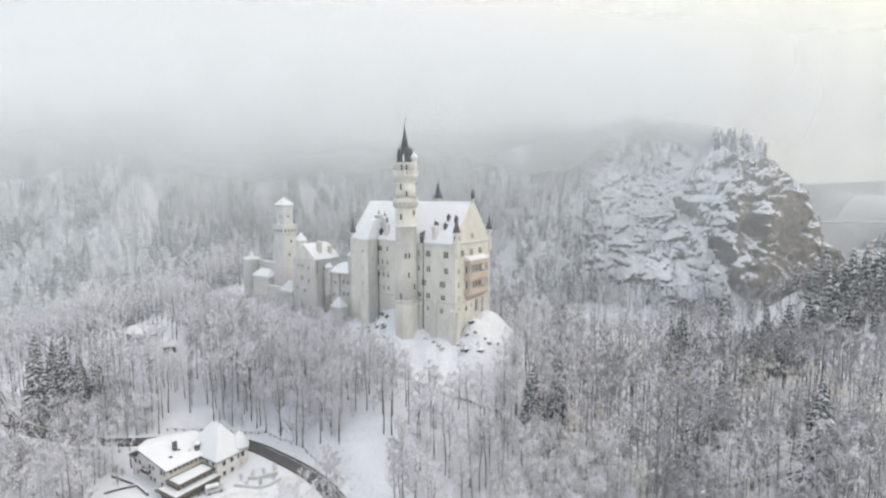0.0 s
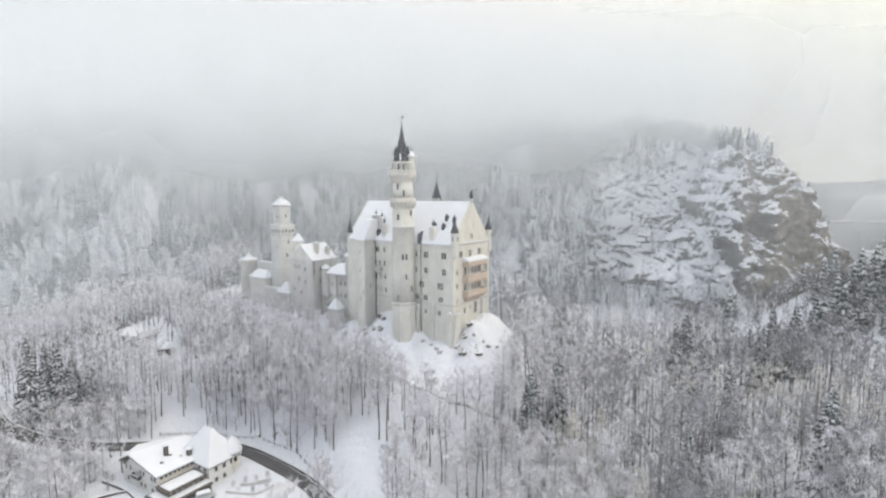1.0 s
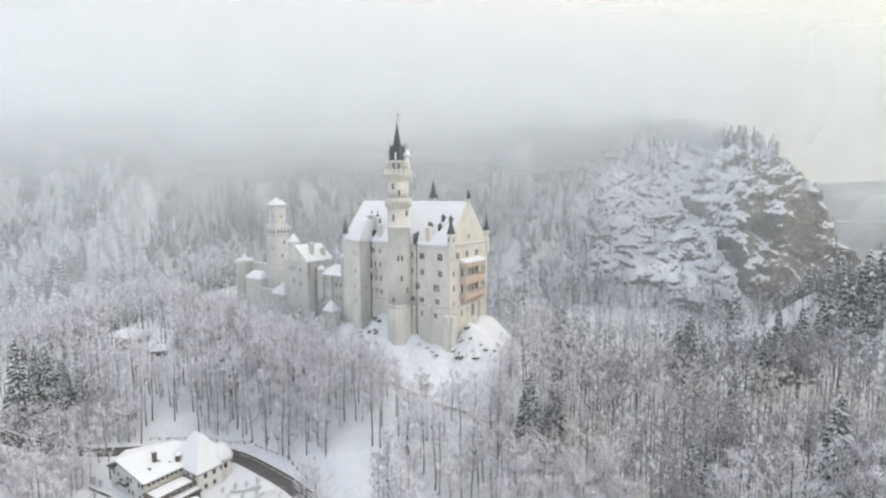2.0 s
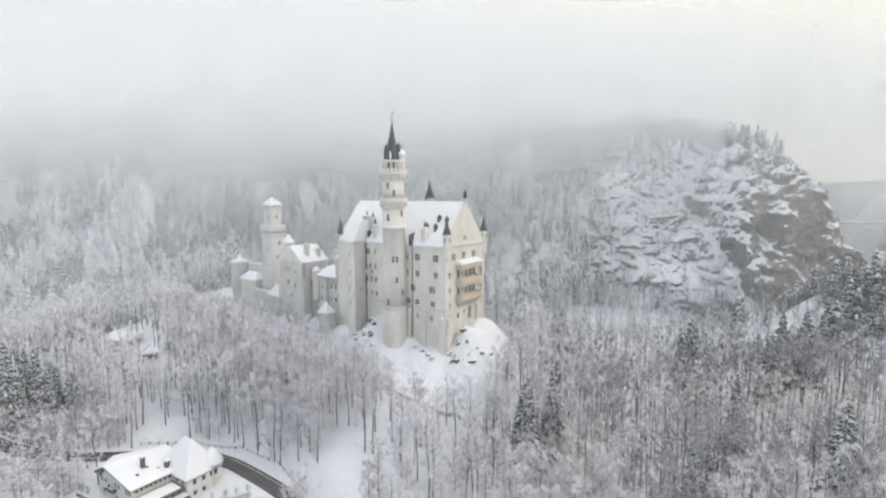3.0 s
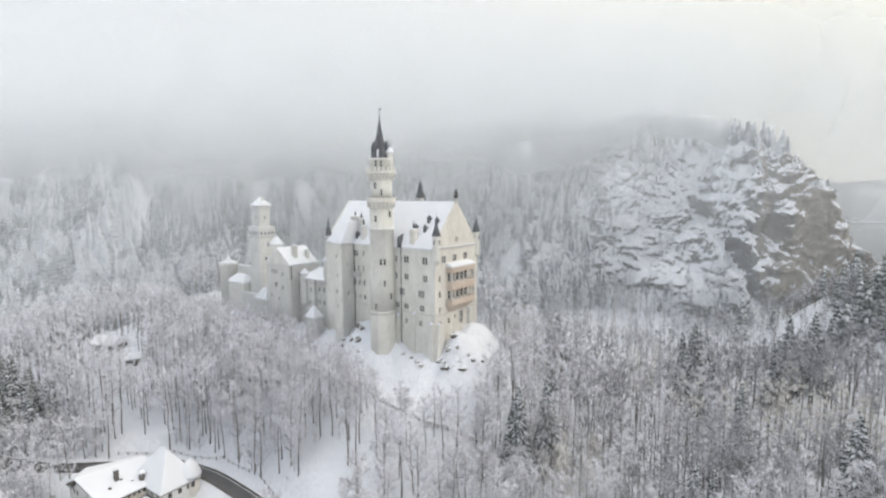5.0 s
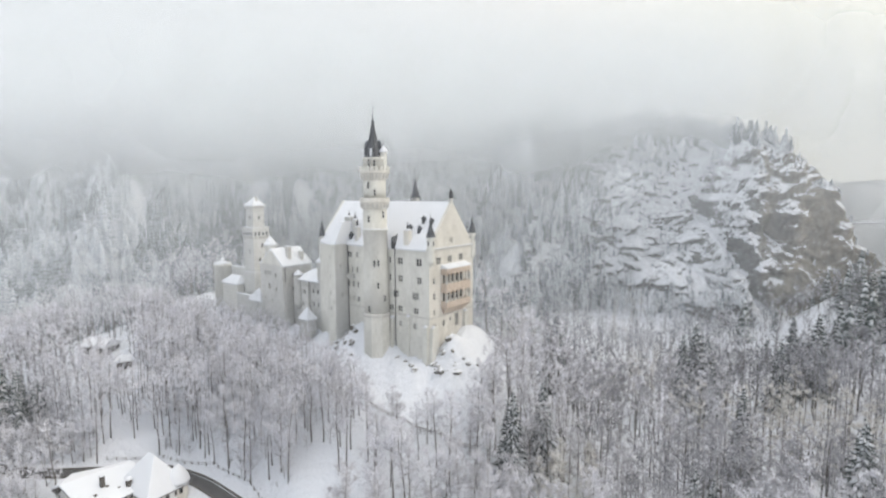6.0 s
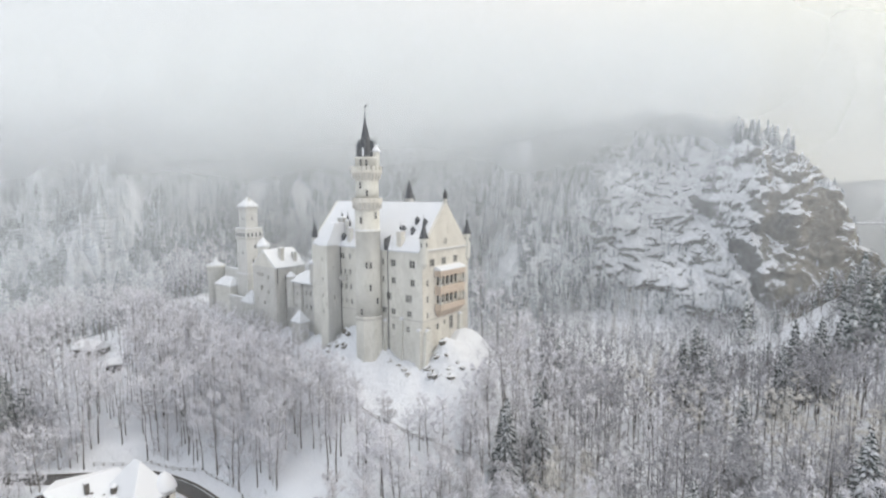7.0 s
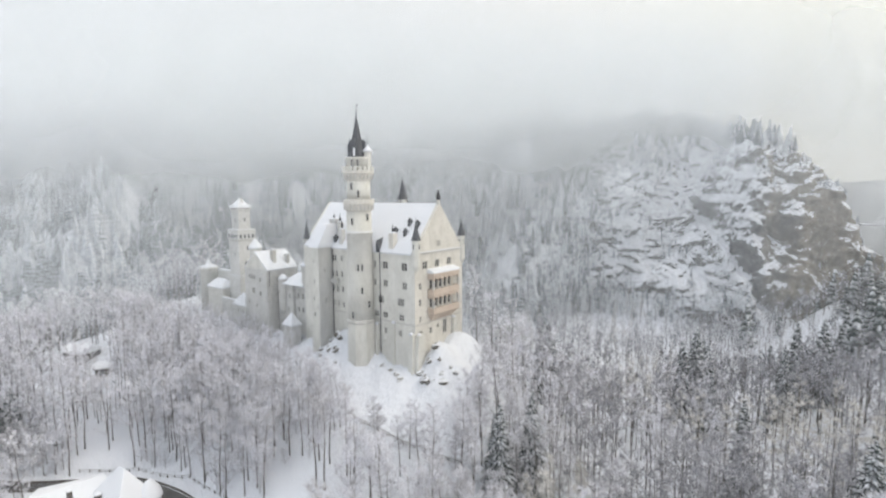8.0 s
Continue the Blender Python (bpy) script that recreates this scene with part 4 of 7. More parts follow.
def build_north_tower():
    x, y = -17.2, -2.6
    tw = rooted("castle_tower", (x, y, 33), CASTLE, "tall slender pale limestone tower with a dark slate spire", "tower")
    piece("plinth", Geo().lathe(x, y, [(3.95, 31), (3.85, 45.6), (3.6, 46.3)], 8, math.pi / 8), LIMESTONE, tw, "octagonal lower shaft")
    piece("shaft", Geo().lathe(x, y, [(3.45, 46.2), (3.4, 56.0), (3.35, 69.6), (3.6, 69.7), (3.6, 70.1), (3.35, 70.2), (3.3, 75.8)], 24), LIMESTONE, tw, "round upper shaft", True)
    piece("snow_ledge", Geo().lathe(x, y, [(3.63, 70.1), (3.58, 70.25), (3.36, 70.3)], 24), SNOW, tw)
    piece("gallery", Geo().lathe(x, y, [(3.4, 75.6), (3.55, 76.2), (3.95, 77.4), (4.1, 77.5), (4.1, 78.8), (3.9, 78.8), (3.9, 78.0), (3.2, 78.0)], 24), CREAM, tw, "corbelled gallery")
    for k in range(20):
        a = 2 * math.pi * k / 20
        piece("corbel", Geo().box(-0.16, -0.55, 0, 0.16, 0, 1.3), TRIM, tw, m=Matrix.Translation((x, y, 76.0)) @ pose(3.45 * math.cos(a), 3.45 * math.sin(a), 0, 0, 0, math.degrees(a) + 90))
    piece("shaft", Geo().lathe(x, y, [(3.15, 78.0), (3.1, 83.8)], 24), LIMESTONE, tw, "", True)
    piece("crown", Geo().lathe(x, y, [(3.1, 83.4), (3.3, 84.0), (4.0, 85.4), (4.2, 85.5), (4.2, 86.2), (4.0, 86.2), (4.0, 86.0), (2.8, 86.0)], 24), CREAM, tw, "corbelled crown")
    for k in range(20):
        a = 2 * math.pi * k / 20
        piece("corbel", Geo().box(-0.17, -0.7, 0, 0.17, 0, 1.4), TRIM, tw, m=Matrix.Translation((x, y, 84.0)) @ pose(3.2 * math.cos(a), 3.2 * math.sin(a), 0, 0, 0, math.degrees(a) + 90))
        piece("merlon", Geo().box(-0.4, -0.15, 0, 0.4, 0.15, 1.1), LIMESTONE, tw, m=Matrix.Translation((x, y, 86.2)) @ pose(4.05 * math.cos(a), 4.05 * math.sin(a), 0, 0, 0, math.degrees(a) + 90))
    piece("drum", Geo().lathe(x, y, [(3.2, 86.0), (3.15, 89.2), (3.3, 89.3), (3.3, 89.7)], 20), LIMESTONE, tw, "", True)
    piece("spire", Geo().lathe(x - 0.3, y, [(2.45, 89.7), (2.1, 91.0), (1.35, 94.0), (0.6, 98.0), (0.05, 101.2)], 12), SLATE, tw, "steep dark slate spire")
    for k in range(4):
        a = math.radians(-60 + 90 * k)
        m = Matrix.Translation((x - 0.3, y, 90.2)) @ pose(1.9 * math.cos(a), 1.9 * math.sin(a), 0, 0, 0, math.degrees(a) + 90)
        dm = piece("dormer", Geo().box(-0.5, -0.5, -0.4, 0.5, 1.4, 2.2).add([(-0.6, -0.62, 2.2), (0.6, -0.62, 2.2), (0.6, 1.5, 2.2), (-0.6, 1.5, 2.2), (0, 0.0, 4.6)], [(0, 1, 4), (1, 2, 4), (2, 3, 4), (3, 0, 4), (3, 2, 1, 0)]), SLATE, tw, "slate spire dormer", m=m)
        part("snow_cap", Geo().box(-0.24, -0.62, -0.2, 0.24, -0.51, 1.9), SNOW, dm, "snow on the dormer")
    piece("finial", Geo().lathe(x - 0.3, y, [(0.05, 101.0), (0.22, 101.4), (0.05, 101.8), (0.05, 103.4), (0.02, 103.8)], 6), METAL, tw)
    piece("weathervane", Geo().box(x - 0.3, y - 0.03, 103.0, x + 0.5, y + 0.03, 103.5), METAL, tw)
    # side turret on the crown
    ax, ay = x + 2.5, y + 1.2
    piece("side_turret", Geo().lathe(ax, ay, [(0.95, 85.5), (0.95, 91.0), (1.1, 91.2)], 12), LIMESTONE, tw)
    piece("snow_cap", Geo().lathe(ax, ay, [(1.35, 91.1), (1.2, 91.5), (0.5, 92.5), (0.05, 93.0)], 12), SNOW, tw, "snowy cone roof", True)
    piece("finial", spike(Geo(), ax, ay, 92.6, 96.0, 0.1), METAL, tw)
    piece("finial", spike(Geo(), ax - 1.2, ay + 0.4, 89.6, 95.6, 0.16), SLATE, tw)
    # windows
    fm, pm = window_meshes(0.7, 1.9, 1, True, TRIM)
    for ang, z, r in ((-52, 59.8, 3.37), (-34, 59.8, 3.37), (-36, 53.6, 3.4), (-3, 49.8, 3.42), (-80, 47.0, 3.44), (-3, 73.2, 3.3), (-76, 72.0, 3.3), (-78, 81.2, 3.1), (-45, 79.2, 3.1), (-72, 87.2, 3.17), (-45, 87.2, 3.17)):
        a = math.radians(ang)
        m = Matrix.Translation((x, y, z)) @ pose(r * math.cos(a), r * math.sin(a), 0, 0, 0, ang + 90)
        w = piece("window", fm, None, tw, m=m @ Matrix.Translation((0, -0.3, 0)))
        part("pane", dark_pane(pm), None, w).matrix_basis = Matrix.Translation((0, -0.17, 0))
    piece("string_course", Geo().lathe(x, y, [(3.9, 45.4), (4.0, 45.6), (4.0, 46.0), (3.6, 46.5)], 8, math.pi / 8), TRIM, tw)


build_north_tower()


# ---- the lower buildings towards the gatehouse ----


def build_wing():
    b = rooted("castle_wing", (-48, 7, 35), CASTLE, "low pale stone castle wing beside the hall", "castle")
    win = [(-46.2, 48.0, 0.9, 1.7, 1, True), (-50.4, 48.0, 0.9, 1.7, 1, True), (-48.2, 48.0, 0.9, 1.7, 1, True), (-50.4, 43.6, 0.9, 1.7, 1, True), (-48.2, 43.6, 0.9, 1.7, 1, True)]
    box_house(b, -51.8, -44.85, 1.6, 14, 33, 51.4, GREYSTONE, win)
    piece("roof_snow", gable_roof(-51.8, -44.9, 1.6, 14, 51.4, 53.0, 0.2, 0.4), SNOW, b, "snow-covered roof")
    piece("turret", Geo().lathe(-45.4, 0.6, [(0.3, 51.5), (1.0, 52.8), (1.0, 58.0), (1.15, 58.2)], 12), GREYSTONE, b)
    piece("snow_cap", Geo().lathe(-45.4, 0.6, [(1.5, 58.1), (1.35, 58.5), (0.5, 59.4), (0.05, 59.9)], 12), SNOW, b, "snowy cone roof", True)


def build_knights_house():
    b = rooted("knights_house", (-56, 6, 35), CASTLE, "grey stone knights' house with snowy hipped roofs", "castle")
    box_house(b, -59.6, -51.9, 0.6, 9, 34, 51.6, GREYSTONE, [(-57.6, 47.6, 0.8, 1.6, 1, True), (-55.6, 47.6, 0.8, 1.6, 1, True), (-53.6, 47.6, 0.8, 1.6, 1, True), (-57.6, 43.4, 0.8, 1.5, 1, True), (-54.4, 43.4, 0.8, 1.5, 1, True), (-56.2, 39.6, 0.8, 1.4, 1, True)], [(3, 46, 0.8, 1.4, 1, True)])
    piece("roof_snow", gable_roof(-56.6, -46.2, 0.0, 9, 51.7, 54.6, 0.4, 0.4, 0, 3.0, 3.0), SNOW, b, "snowy hipped roof")
    piece("oriel", Geo().lathe(-56.8, 0.6, [(0.3, 41.2), (1.5, 43.0), (1.5, 52.4), (1.7, 52.6), (1.7, 53.0)], 8, math.pi / 8), GREYSTONE, b, "grey stone oriel")
    piece("snow_cap", Geo().lathe(-56.8, 0.6, [(1.8, 53.0), (1.6, 53.3), (0.7, 54.2), (0.05, 54.7)], 8, math.pi / 8), SNOW, b, "snow on the oriel", True)
    piece("string_course", Geo().box(-59.6, 0.45, 49.7, -51.9, 0.6, 50.0), TRIM, b)


def build_bower():
    """Gable end to the north, ridge running into the courtyard."""
    b = rooted("castle_bower", (-66, 2, 35), CASTLE, "pale stone bower house with snowy pitched roof", "castle")
    x0, x1, y0, y1, eave, ridge, xm = -72.4, -60.0, -3.4, 8.6, 56.0, 61.2, -66.2
    win = [(-69.6, 53.2, 0.7, 1.6, 1, True), (-68.2, 53.2, 0.7, 1.6, 1, True), (-66.8, 53.2, 0.7, 1.6, 1, True), (-67.4, 48.6, 1.3, 1.9, 2, True), (-63.6, 52.6, 0.8, 1.6, 1, True), (-63.6, 47.8, 0.8, 1.6, 1, True), (-70.2, 44.6, 0.8, 1.4, 1, True), (-66.0, 43.8, 0.8, 1.4, 1, True)]
    box_house(b, x0, x1, y0, y1, 33.5, eave, GREYSTONE, win, [(1.0, 52.5, 0.8, 1.6, 1, True), (1.0, 48.0, 0.8, 1.6, 1, True)])
    for y in (y0, y1 - 0.5):
        piece("gable", Geo().add([(x0, y, eave), (x1, y, eave), (xm, y, ridge), (x0, y + 0.5, eave), (x1, y + 0.5, eave), (xm, y + 0.5, ridge)], [(0, 1, 2), (3, 5, 4), (0, 3, 4, 1), (1, 4, 5, 2), (2, 5, 3, 0)]), LIMESTONE, b)
    turned = pose(0, 0, 0, 0, 0, 90)
    softened(piece("roof_snow", gable_roof(y0 + 0.5, y1 - 0.5, -x1, -x0, eave, ridge, 0.45, 0.45), SNOW, b, "thick snow on the pitched roof", m=turned), 0.12)
    chimney(b, -62.4, 1.0, 56, 62.0, 1.5, 1.3, 0, TRIM)
    chimney(b, -61.6, 5.6, 56, 60.2, 1.3, 1.2, 0, TRIM)
    piece("buttress", Geo().box(-60.0, -3.9, 33.5, -58.9, -2.6, 50.6), GREYSTONE, b)
    piece("join_line", Geo().tube([(-59.8, -2.4, 36), (-59.8, -2.4, 55.6)], [0.12, 0.12], 6), METAL, b, "dark upright line along a wall join")
    x, y = -73.4, 1.6
    piece("turret", Geo().lathe(x, y, [(1.95, 34), (1.9, 61.4), (2.1, 61.6), (2.1, 62.0)], 14), LIMESTONE, b)
    piece("snow_cap", Geo().lathe(x, y, [(2.45, 61.9), (2.2, 62.4), (0.9, 64.2), (0.05, 65.3)], 14), SNOW, b, "snowy cone roof", True)


def build_gate_tower():
    """Square tower: broad shaft, projecting gallery on arched corbels, slimmer upper stage under a pyramid roof."""
    x, y = -87.4, 5.0
    b = rooted("gate_tower", (x, y, 35), CASTLE, "square pale stone gate tower with a snowy pyramid roof", "tower")

    def sq(h):
        return [(x - h, y - h), (x + h, y - h), (x + h, y + h), (x - h, y + h)]

    def flare(h0, z0, h1, z1):
        v = [(px, py, z0) for px, py in sq(h0)] + [(px, py, z1) for px, py in sq(h1)]
        return Geo().add(v, [(3, 2, 1, 0), (4, 5, 6, 7), (0, 1, 5, 4), (1, 2, 6, 5), (2, 3, 7, 6), (3, 0, 4, 7)])

    piece("plinth", Geo().prism(sq(3.5), 33, 51.0), GREYSTONE, b)
    piece("snow_ledge", Geo().prism(sq(3.52), 51.0, 51.2), SNOW, b)
    piece("shaft", Geo().prism(sq(3.15), 51.0, 64.0), GREYSTONE, b)
    piece("corbel_course", flare(3.15, 63.4, 3.45, 64.2), TRIM, b)
    piece("gallery", Geo().prism(sq(3.45), 64.2, 67.6), GREYSTONE, b)
    piece("snow_ledge", Geo().prism(sq(3.47), 67.6, 67.8), SNOW, b)
    # slate-dark blocks on the gallery's face, painted for the shade in its arches
    dark_arch = Geo().box(-0.38, -0.03, 0, 0.38, 0.3, 1.1).lathe(0, 0.1, [(0.38, 1.1), (0.3, 1.35), (0.05, 1.5)], 8)
    for k in range(4):
        for turn in (0, 90):
            m = Matrix.Translation((x, y, 0)) @ pose(0, 0, 0, 0, 0, turn) @ Matrix.Translation((-2.4 + k * 1.6, -3.46, 64.6))
            piece("arch_shade", dark_arch, SLATE, b, "slate-dark arch standing in for a shaded opening", m=m)
    piece("upper_stage", Geo().prism(sq(2.3), 67.6, 74.6), GREYSTONE, b)
    piece("corbel_course", flare(2.3, 74.2, 2.5, 74.7), TRIM, b)
    piece("parapet", Geo().prism(sq(2.5), 74.7, 75.5), GREYSTONE, b)
    slot = Geo().box(-0.16, -0.02, 0, 0.16, 0.2, 0.5)
    for k in range(5):
        for turn in (0, 90):
            m = Matrix.Translation((x, y, 0)) @ pose(0, 0, 0, 0, 0, turn) @ Matrix.Translation((-1.8 + k * 0.9, -2.5, 74.9))
            piece("slot", slot, SLATE, b, m=m)
    g = Geo()
    v = [(px, py, 75.5) for px, py in sq(2.75)] + [(px, py, 75.8) for px, py in sq(2.75)] + [(x, y, 79.0)]
    piece("roof_snow", g.add(v, [(3, 2, 1, 0), (0, 1, 5, 4), (1, 2, 6, 5), (2, 3, 7, 6), (3, 0, 4, 7), (4, 5, 8), (5, 6, 8), (6, 7, 8), (7, 4, 8)]), SNOW, b, "snowy pyramid roof")
    piece("chimney", Geo().box(x + 1.0, y - 0.4, 77.0, x + 1.5, y + 0.1, 78.8), TRIM, b)
    fm, pm = window_meshes(0.7, 1.4, 1, True, TRIM)
    for turn, u, z, h in ((0, 0.0, 70.4, 2.3), (90, 0.0, 70.4, 2.3), (0, 0.6, 58.0, 3.15), (90, -0.6, 55.0, 3.15), (90, 0.4, 60.2, 3.15)):
        m = Matrix.Translation((x, y, 0)) @ pose(0, 0, 0, 0, 0, turn) @ Matrix.Translation((u, -h - 0.12, z))
        w = piece("window", fm, None, b, m=m)
        part("pane", dark_pane(pm), None, w).matrix_basis = Matrix.Translation((0, -0.26, 0))
    piece("finial", spike(Geo(), x, y, 78.9, 80.0), METAL, b)


def build_gatehouse():
    b = rooted("gatehouse", (-98, 4, 35), CASTLE, "pale stone gatehouse with round corner tower and curtain wall", "castle")
    piece("round_tower", Geo().lathe(-108.2, 3, [(3.3, 32), (3.2, 51.4), (3.5, 51.7), (3.5, 52.4)], 20), LIMESTONE, b, "", True)
    piece("snow_cap", Geo().lathe(-108.2, 3, [(3.5, 52.4), (3.2, 52.7), (1.1, 53.4), (0.8, 54.2), (0.05, 55.6)], 14), SNOW, b, "snowy cone roof", True)
    piece("curtain_wall", Geo().box(-105.2, 5, 34, -91.0, 6.2, 51.4), GREYSTONE, b)
    piece("snow_ledge", Geo().box(-105.0, 4.9, 51.4, -91.1, 6.3, 51.7), SNOW, b)
    box_house(b, -101.6, -91.6, -1.0, 4.4, 33, 46.4, LIMESTONE, [(-99.0, 43.0, 0.7, 1.3, 1, True), (-95.5, 43.0, 0.7, 1.3, 1, True)])
    piece("roof_snow", gable_roof(-101.6, -91.6, -1.0, 4.4, 46.4, 48.8, 0.4, 0.4, 0, 2, 2), SNOW, b, "snowy hipped roof")
    box_house(b, -82.0, -74.8, -2.2, 1.4, 33, 42.6, GREYSTONE, [(-79.6, 40.0, 0.7, 1.2, 1, True), (-77.0, 40.0, 0.7, 1.2, 1, True)])
    piece("roof_snow", gable_roof(-82.0, -74.8, -2.2, 1.4, 42.6, 45.8, 0.4, 0.35, 0, 3, 3), SNOW, b, "snowy hipped roof")
    piece("curtain_wall", Geo().box(-91.5, -1.4, 33, -82.1, -0.6, 43.0), GREYSTONE, b)
    piece("snow_ledge", Geo().box(-91.4, -1.5, 43.0, -82.2, -0.5, 43.25), SNOW, b)


def build_chapel_hut():
    b = rooted("castle_outbuilding", (-48, -3, 35), CASTLE, "small outbuilding with a steep snow-covered roof", "building")
    box_house(b, -50.2, -45.8, -4.6, -1.2, 30, 40.4, GREYSTONE, [])
    piece("roof_snow", gable_roof(-50.2, -45.8, -4.6, -1.2, 40.4, 43.4, 0.3, 0.3, 0, 2.0, 2.0), SNOW, b, "snow-covered roof")


build_wing()
build_knights_house()
build_bower()
build_gate_tower()
build_gatehouse()
build_chapel_hut()

# ---- the inn below the castle ----


def inn_windows(rows, w=0.95, h=1.25):
    return [(x, z, w, h, 2, False) for x, z in rows]


def build_inn():
    M0 = Matrix.Identity(4)
    b = rooted("inn", (-128, 76, 4.2), M0, "white plastered inn with snow-covered roofs and a round turret", "house")
    # main house: gable end towards the yard, long side with a row of windows
    facade(b, side(-141, 69.5, 0), 16.5, 3, 10.2, PLASTER, inn_windows([(1.6, 8.6), (3.6, 8.6), (8.4, 8.8), (10.0, 8.8), (13.6, 8.6), (15.0, 8.6), (2.4, 5.6), (8.6, 5.6), (10.4, 5.6), (13.8, 5.4)]), 0.5, WOOD)
    facade(b, side(-124.5, 69.5, 90), 14.5, 3, 10.2, CREAM, inn_windows([(1.0 + 1.15 * k, 9.3) for k in range(8)], 0.8, 1.0), 0.5, WOOD)
    facade(b, side(-124.5, 84, 180), 16.5, 3, 10.2, PLASTER, [], 0.5)
    facade(b, side(-141, 84, -90), 14.5, 3, 10.2, PLASTER, [], 0.5)
    # roof with a short hipped slope beside the yard gable and a long slope over the dining side
    top = [(-141.7, 68.8, 9.8), (-138.5, 68.8, 9.7), (-136.9, 68.8, 12.2), (-123.8, 68.8, 9.9), (-123.8, 84.6, 9.9), (-136.4, 84.6, 11.2), (-137.4, 71.8, 13.6), (-141.7, 84.6, 9.4)]
    slopes = [(0, 1, 2, 6), (2, 3, 4, 5), (2, 5, 6), (0, 6, 5, 7)]
    rim = (0, 1, 2, 3, 4, 5, 7)

    def slab(lift, thick):
        n = len(top)
        v = [(x, y, z + lift + thick) for x, y, z in top] + [(x, y, z + lift) for x, y, z in top]
        return Geo().add(v, slopes + [tuple(n + k for k in reversed(f)) for f in slopes] + [(b, a, a + n, b + n) for a, b in zip(rim, rim[1:] + rim[:1])])

    piece("roof", slab(0.0, 0.2), WOOD, b, "dark eaves of the roof")
    softened(piece("roof_snow", slab(0.204, 0.36), SNOW, b, "thick snow on the roof"), 0.12)
    v = [(-138.0, 69.4, 10.15), (-124.6, 69.4, 10.15), (-136.9, 69.4, 12.1), (-138.0, 69.9, 10.15), (-124.6, 69.9, 10.15), (-136.9, 69.9, 12.1)]
    piece("gable", Geo().add(v, [(0, 1, 2), (3, 5, 4), (0, 3, 4, 1), (1, 4, 5, 2), (2, 5, 3, 0)]), PLASTER, b)
    balcony = piece("balcony", Geo().box(-135.6, 68.5, 7.1, -132.0, 69.5, 7.25).box(-135.6, 68.5, 7.25, -132.0, 68.6, 8.1).box(-135.6, 68.6, 7.25, -135.5, 69.5, 8.1).box(-132.1, 68.6, 7.25, -132.0, 69.5, 8.1), WOOD, b, "dark wooden balcony")
    part("snow_cap", Geo().box(-135.65, 68.45, 8.104, -131.95, 68.65, 8.2), SNOW, balcony)
    # cross wing with the high hipped roof
    facade(b, side(-124.4, 79.2, 0), 6.4, 3, 10.2, PLASTER, inn_windows([(2.0, 8.6), (4.5, 8.6)]), 0.5, WOOD)
    facade(b, side(-118.0, 79.2, 90), 9.0, 3, 10.2, PLASTER, inn_windows([(2.0, 8.4), (4.4, 8.4), (6.6, 8.4), (2.0, 5.6), (4.4, 5.6)]), 0.5, WOOD)
    facade(b, side(-118.0, 88.2, 180), 13, 3, 10.2, PLASTER, [], 0.5)
    facade(b, side(-131, 88.2, -90), 4.2, 3, 10.2, PLASTER, [], 0.5)
    piece("roof", gable_roof(-131, -118, 79.2, 88.2, 10.2, 17.0, 0.5, 0.2, 0, 5.2, 5.2), WOOD, b)
    softened(piece("roof_snow", gable_roof(-131, -118, 79.2, 88.2, 10.2, 17.0, 0.55, 0.4, 0.21, 5.2, 5.2), SNOW, b, "thick snow on the steep hipped roof"), 0.15)
    # round turret
    tx, ty = -119.6, 87.2
    piece("turret", Geo().lathe(tx, ty, [(2.1, 3), (2.1, 10.3)], 18), CREAM, b, "", True)
    fm, pm = window_meshes(0.8, 1.5, 1, False, WOOD)
    for ang in (-120, -85, -50, -15):
        a = math.radians(ang)
        w = piece("window", fm, None, b, m=Matrix.Translation((tx, ty, 8.2)) @ pose(2.06 * math.cos(a), 2.06 * math.sin(a), 0, 0, 0, ang + 90) @ Matrix.Translation((0, -0.28, 0)))
        part("pane", dark_pane(pm), None, w).matrix_basis = Matrix.Translation((0, -0.17, 0))
    piece("turret_eaves", Geo().lathe(tx, ty, [(2.1, 10.0), (2.6, 10.2), (2.6, 10.4)], 18), WOOD, b)
    piece("snow_cap", Geo().lathe(tx, ty, [(2.65, 10.4), (2.6, 10.9), (2.1, 12.3), (1.1, 13.8), (0.3, 14.5), (0.03, 14.7)], 18), SNOW, b, "snow on the conical turret roof", True)
    # chimneys and roof lights
    piece("chimney", Geo().box(-130.6, 74.6, 10.6, -129.7, 75.5, 14.2), WOOD, b, "dark brick chimney")
    piece("snow_cap", Geo().box(-130.7, 74.5, 14.204, -129.6, 75.6, 14.4), SNOW, b)
    dormer = piece("dormer", Geo().lathe(-126.6, 79.2, [(0.7, 10.6), (0.7, 12.4), (0.8, 12.5)], 10), WOOD, b, "small dark round dormer")
    part("snow_cap", Geo().lathe(-126.6, 79.2, [(0.85, 12.5), (0.7, 12.85), (0.2, 13.1), (0.02, 13.15)], 10), SNOW, dormer)
    for x, y in ((-128.0, 72.6), (-127.6, 77.4), (-129.6, 75.8)):
        z = 9.9 + (-123.8 - x) * (0.272 - 0.011 * (y - 68.8)) + 0.45
        piece("roof_light", Geo().box(x - 0.35, y - 0.3, z - 0.15, x + 0.35, y + 0.3, z + 0.12), WOOD, b, "dark roof light")
    # flat-roofed dining terrace in two steps
    piece("terrace_walls", Geo().box(-124.4, 67.4, 3, -117.6, 79.1, 5.9), WOOD, b, "dark timber ground-floor extension")
    piece("terrace_roof", Geo().box(-125.2, 66.4, 5.95, -116.4, 79.1, 6.3), WOOD, b)
    softened(piece("roof_snow", Geo().box(-124.6, 67.0, 6.304, -117.1, 79.1, 6.55), SNOW, b, "snow on the lower flat roof"), 0.1)
